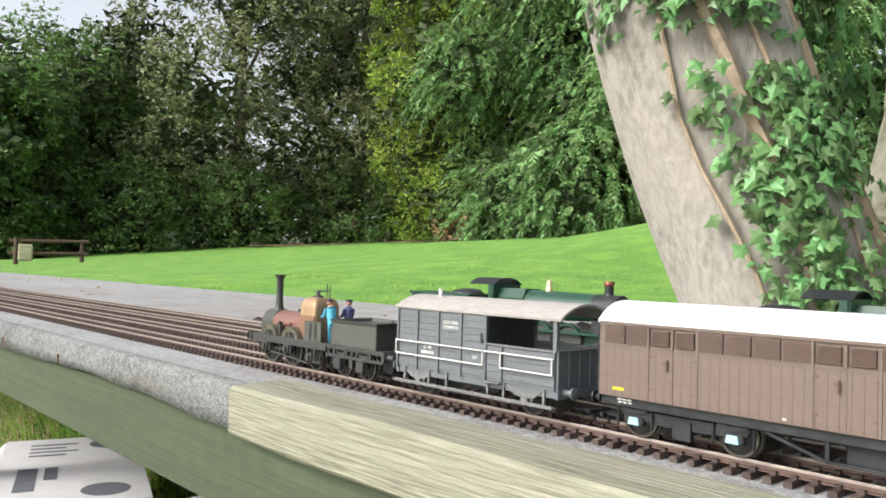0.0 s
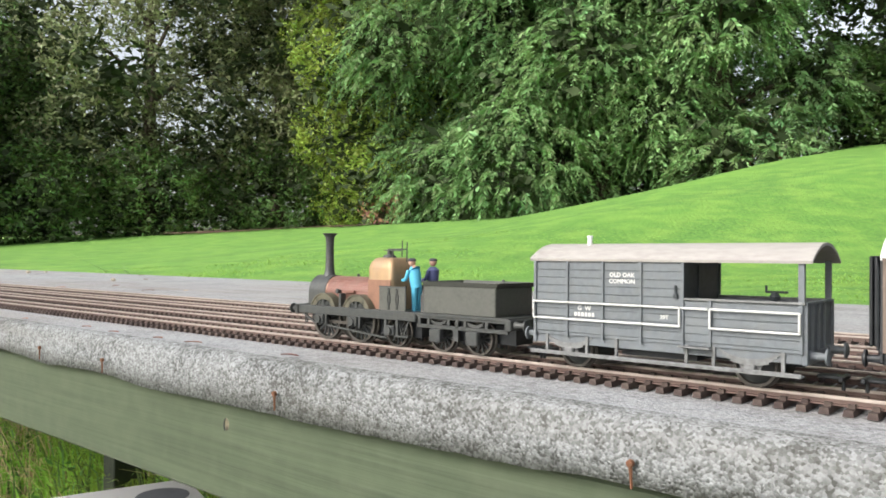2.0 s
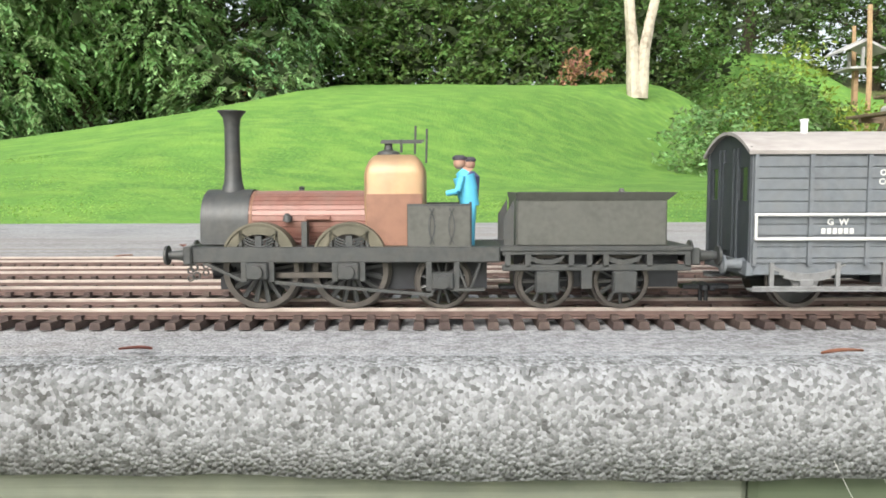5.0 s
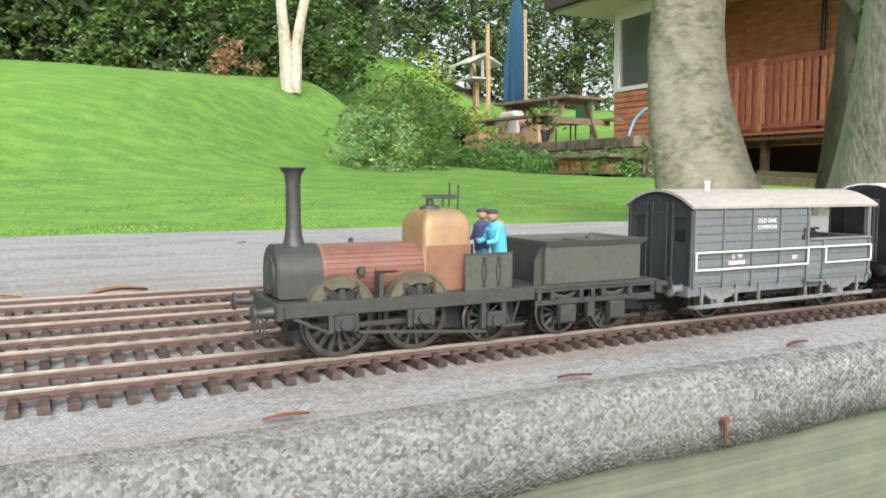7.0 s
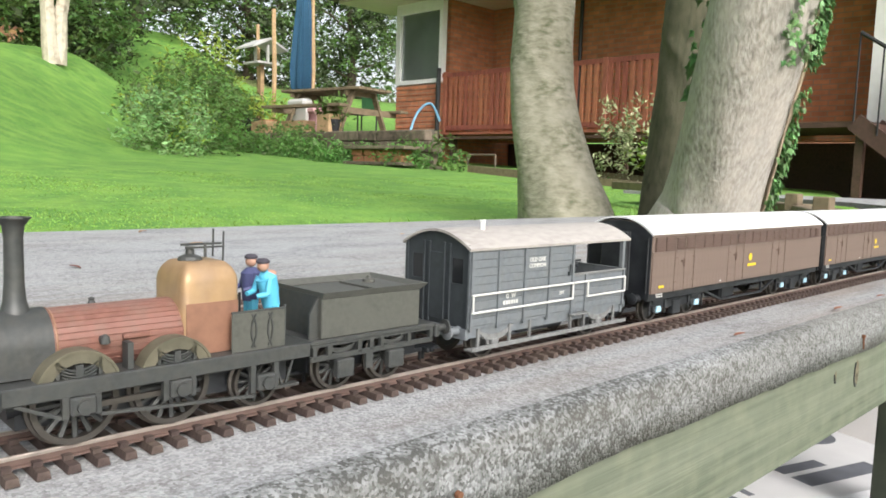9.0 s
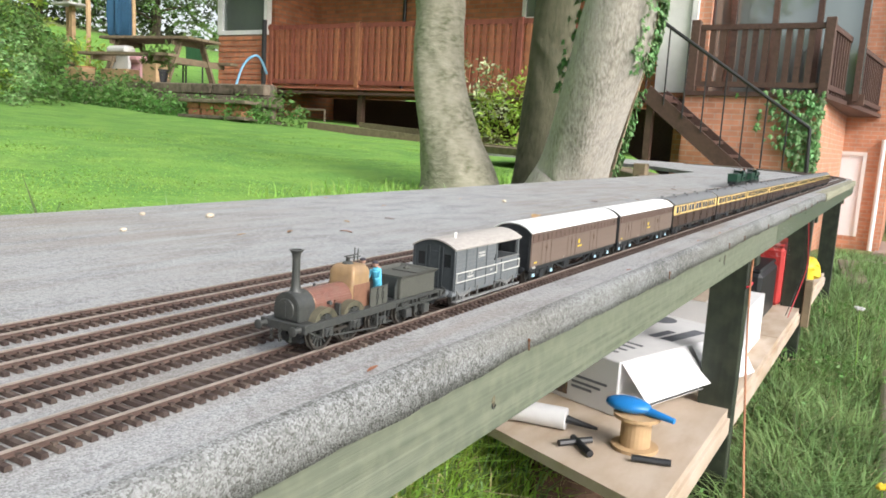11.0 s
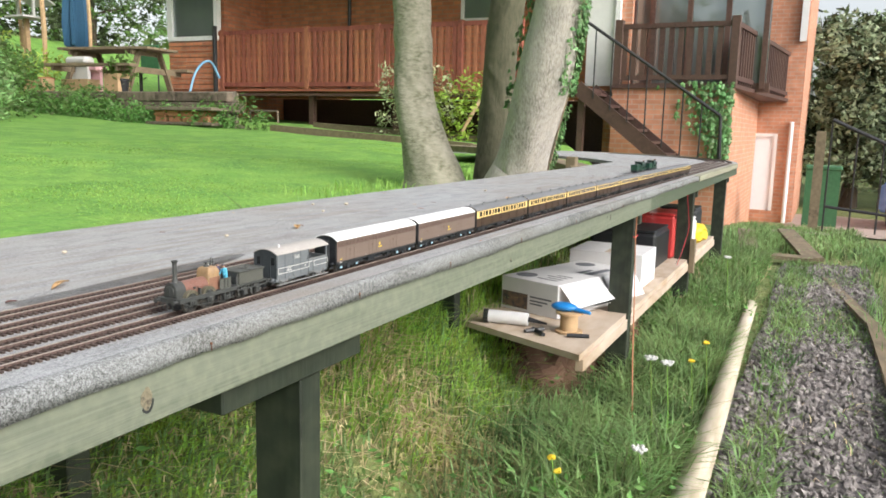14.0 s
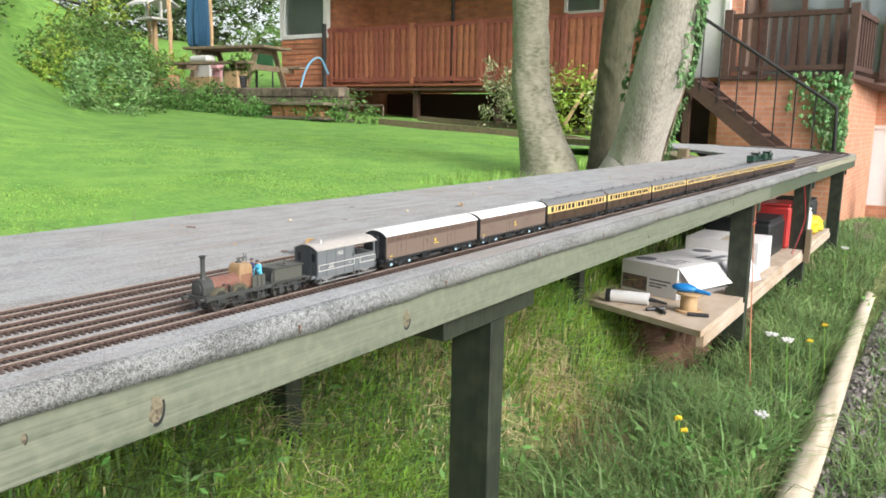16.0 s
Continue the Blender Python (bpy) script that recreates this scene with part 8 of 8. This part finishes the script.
    for v in bm.verts:
        v.co += Vector((1, 1, 1)) * 0.012 * noise.noise(v.co * 30)
    tagged(part("yellow_bag", bm, M_YELLOW, None, smooth=True), "crumpled yellow bag on the shelf", "bag")
    bm = B()
    bx(bm, 0.195, 0.225, -0.045, -0.0205, -0.46, -0.30, 0.002)
    tagged(part("timber_patch", bm, M_PICNIC), "short bare timber bracket on a leg", "bracket")
    # wires
    def wire(name, pts, r, material, label):
        bm = B()
        limb(bm, curve_pts(pts, 40), 6)
        tagged(part(name, bm, material, None, smooth=True), label, "wire")
    wire("wire", [(0.005, -0.024, -0.055, 0.0013), (-0.01, -0.026, -0.09, 0.0013), (0.02, -0.03, -0.16, 0.0013), (0.05, -0.03, -0.25, 0.0013), (0.0, 0.0, -0.397, 0.0013)], 0.0013, M_REDW, "red wire hanging from the board")
    wire("wire", [(0.012, -0.024, -0.055, 0.0013), (0.0, -0.022, -0.10, 0.0013), (0.035, -0.02, -0.18, 0.0013), (0.07, -0.02, -0.26, 0.0013), (0.03, 0.01, -0.397, 0.0013)], 0.0013, M_BLACKW, "black wire hanging from the board")
    wire("wire", [(-1.00, -0.023, -0.07, 0.002), (-1.01, -0.025, -0.16, 0.002), (-1.05, -0.04, -0.30, 0.002), (-1.25, -0.09, -0.48, 0.002), (-1.45, -0.14, -0.58, 0.002), (-1.62, -0.18, -0.66, 0.002)], 0.002, M_TERRA, "brown cable hanging down a leg into the grass")
    wire("wire", [(-1.03, -0.0225, -0.145, 0.0022), (-1.0, -0.0225, -0.148, 0.0022), (-0.97, -0.0225, -0.145, 0.0022)], 0.0022, M_REDW, "red wire wrapped round a leg")


build_shelf()


# ---- small things on the board ----
M_DRYLEAF = mat("dry_tan_leaf", (0.50, 0.31, 0.17), 0.7, grain=120, blotch=25, amount=0.4, per_piece=0.3)
M_REDBIT = mat("red_brown_leaf_scrap", (0.34, 0.14, 0.09), 0.8, grain=200, blotch=40, amount=0.4, per_piece=0.3)
M_NAIL = mat("rusty_nail", (0.20, 0.09, 0.05), 0.8, 0.3, grain=300, blotch=60, amount=0.4)


def dry_leaf(x, y, length, width, rz, z=0.0005, material=None, label="curled dry tan leaf lying on the felt", tilt=0.0):
    bm = B()
    rows = []
    for k in range(9):
        u = k / 8
        w = width * math.sin(math.pi * (0.04 + 0.92 * u)) ** 0.8
        lift = (0.12 * length * math.sin(math.pi * u) + 0.10 * length * u * u) * min(1.0, width / 0.010)
        rows.append([bm.verts.new(((u - 0.5) * length, s * w / 2, lift + (0.16 * width if s else 0.0))) for s in (-1, -0.5, 0, 0.5, 1)])
    for a, b in zip(rows, rows[1:]):
        for j in range(4):
            bm.faces.new((a[j], a[j + 1], b[j + 1], b[j]))
    geo = bmesh.ops.solidify(bm, geom=bm.faces[:], thickness=0.0003)
    ob = part("dry_leaf", bm, material or M_DRYLEAF, None, smooth=True)
    ob.matrix_basis = pose(x, y, z, tilt, 0, rz)
    return tagged(ob, label, "leaf", group="dry leaves on the board")


KNOTS = ((-0.415, -0.033, 0.0025), (-1.46, -0.037, 0.0065), (-1.496, -0.0335, 0.003), (-2.18, -0.047, 0.004), (-3.019, -0.045, 0.0095), (-3.352, -0.047, 0.011), (-3.4546, -0.0358, 0.0035))


def scatter():
    dry_leaf(-1.565, 0.20, 0.034, 0.014, 12)
    dry_leaf(-1.50, 0.155, 0.030, 0.009, 4)
    dry_leaf(-2.35, 0.30, 0.030, 0.012, 40)
    dry_leaf(-2.9, 0.21, 0.032, 0.010, 20)
    rng = random.Random(12)
    for k in range(26):
        dry_leaf(rng.uniform(-3.0, -0.1), rng.uniform(0.17, 0.57), rng.uniform(0.008, 0.016), rng.uniform(0.003, 0.006), rng.uniform(0, 180), material=M_REDBIT if k % 2 else M_DRYLEAF, label="small dry leaf scrap on the felt")
    # scraps along the near edge, and nails through the felt
    for x in (-0.38, -0.4540, -0.486, -0.532, -0.574, -0.66, -0.76, -0.90, -1.05, -1.31, -1.40, -1.478, -1.60, -1.9, -2.3):
        dry_leaf(x, -0.040 - 0.008 * rng.random(), rng.uniform(0.007, 0.012), 0.0028, rng.uniform(-15, 15), 0.0012, M_REDBIT, "red-brown leaf scrap near the board's edge")
    for k, x in enumerate((-0.21, -0.37, -0.52, -0.60, -0.81, -1.12, -1.36, -1.48, -1.8, -2.15, -2.45, -2.70, -2.95, -3.2)):
        bm = B()
        rod(bm, (x, -0.0586, -0.012), (x, -0.0600, -0.012), 0.0011, 0.0010, 10)
        rod(bm, (x, -0.0592, -0.012), (x + 0.0005, -0.0594, -0.019), 0.0006, 0.0004, 6)
        tagged(part("nail", bm, M_NAIL), "rusty nail head in the felt edge", "nail", group="nails along the edge")
    # knots in the side timber: an upright brown eye with a dark seam of bark beside it
    for k, (x, z, r) in enumerate(KNOTS):
        bm = B()
        lathe(bm, [(r, -0.0006), (r * 0.92, 0.0001), (r * 0.7, 0.0002), (r * 0.45, 0.0001), (r * 0.1, 0.0002)], 26)
        for v in bm.verts:
            v.co.x *= 0.62 + 0.35 * noise.noise((v.co.x * 160, v.co.y * 160, k * 3.1))
            v.co.y *= 1.25 + 0.35 * noise.noise((v.co.y * 120, v.co.x * 120, k * 5.3))
        ob = part("knot", bm, M_KNOT, BOARD, smooth=True)
        ob.matrix_basis = pose(x, -0.0515, z, 90, 0, 0)
        bm = B()
        arc_band(bm, 0, 0, r * 0.80, r * 1.02, -0.0004, 0.0008, 100 + 30 * k, 235 + 30 * k, 12)
        for v in bm.verts:
            v.co.x *= 0.75
            v.co.z *= 1.3
        seam = part("bark_seam", bm, M_BLACK, BOARD)
        seam.matrix_basis = pose(x, -0.0516, z)
    # lifted lip of felt with the dark gap below it
    bm = B()
    rows = []
    for k in range(25):
        u = k / 24
        x = -2.98 + 0.36 * u
        lift = 0.007 * math.sin(math.pi * u) ** 2 * (0.4 + 0.6 * u) + 0.0003
        rows.append([bm.verts.new((x, 0.165 + 0.02 * u - 0.03 * math.sin(math.pi * u), 0.0008 + lift)), bm.verts.new((x, 0.176 + 0.02 * u, 0.0008 + 0.3 * lift)), bm.verts.new((x, 0.186 + 0.02 * u, 0.0003))])
    for a, b in zip(rows, rows[1:]):
        for j in range(2):
            bm.faces.new((a[j], b[j], b[j + 1], a[j + 1]))
    bmesh.ops.solidify(bm, geom=bm.faces[:], thickness=0.0012)
    part("lifted_felt", bm, M_FELT, BOARD, "lifted lip of felt", smooth=True)
    for x, y, r in ((-1.95, 0.46, 0.006), (-2.1, 0.42, 0.004), (-2.5, 0.33, 0.004), (-1.35, 0.36, 0.005), (-2.75, 0.40, 0.004), (-2.0, 0.52, 0.004)):
        bm = B()
        bmesh.ops.create_icosphere(bm, subdivisions=2, radius=r, matrix=Matrix.LocRotScale((x, y, r * 0.5), None, (1, 0.8, 0.6)))
        tagged(part("pebble", bm, M_LOG), "small pale pebble on the felt", "pebble", group="pebbles on the felt")
    # cobweb tangle by a hidden post
    rng2 = random.Random(8)
    verts, faces = [], []
    for k in range(260):
        a = Vector((-0.86 + rng2.gauss(0, 0.020), -0.045 + rng2.gauss(0, 0.010), -0.055 + rng2.gauss(0, 0.020)))
        b = a + Vector((rng2.gauss(0, 0.014), rng2.gauss(0, 0.008), rng2.gauss(0, 0.014)))
        d = (b - a).cross(Vector((0.3, 1, 0.2))).normalized() * 0.00006
        i = len(verts)
        verts += [tuple(a - d), tuple(a + d), tuple(b + d), tuple(b - d)]
        faces.append((i, i + 1, i + 2, i + 3))
    tagged(joined("cobweb", verts, faces, M_WHITE), "grey tangled cobweb under the board's edge", "cobweb", kind="stuff")


scatter()

# ---- what moves ----
def motions():
    keys = [k / 2 for k in range(33)]
    for ob, mid in TRAIN:
        rows = []
        for t in keys:
            x, y, a = track_curve(0.0, mid - run_smooth(t))
            rows.append((t, pose(x, y, 0, 0, 0, math.degrees(a))))
        walk(ob, rows)
    for ob, mid, y in FIGURES:
        walk(ob, [(t, pose(mid - run_smooth(t), y, 0.0211)) for t in keys])
    # wheels roll without slipping: every frame for the small ones
    for w in WHEELS:
        r = w["r"]
        m0 = w.matrix_basis.copy()
        del w["r"]
        rows = []
        step = 1 if r < 0.009 else 2
        for f in range(0, 481, step):
            t = f / 30
            rows.append((t, m0 @ Matrix.Rotation(-(run_smooth(t) / r) % (2 * math.pi), 4, "Y")))
        walk(w, rows)


def run_smooth(t):
    """The run eased between its known times."""
    ts, ss = np.array(RUN).T
    v = np.gradient(ss, ts)
    i = int(np.clip(np.searchsorted(ts, t) - 1, 0, len(ts) - 2))
    h = ts[i + 1] - ts[i]
    u = (t - ts[i]) / h
    return float((1 + 2 * u) * (1 - u) ** 2 * ss[i] + u * (1 - u) ** 2 * h * v[i] + u * u * (3 - 2 * u) * ss[i + 1] + u * u * (u - 1) * h * v[i + 1])


motions()
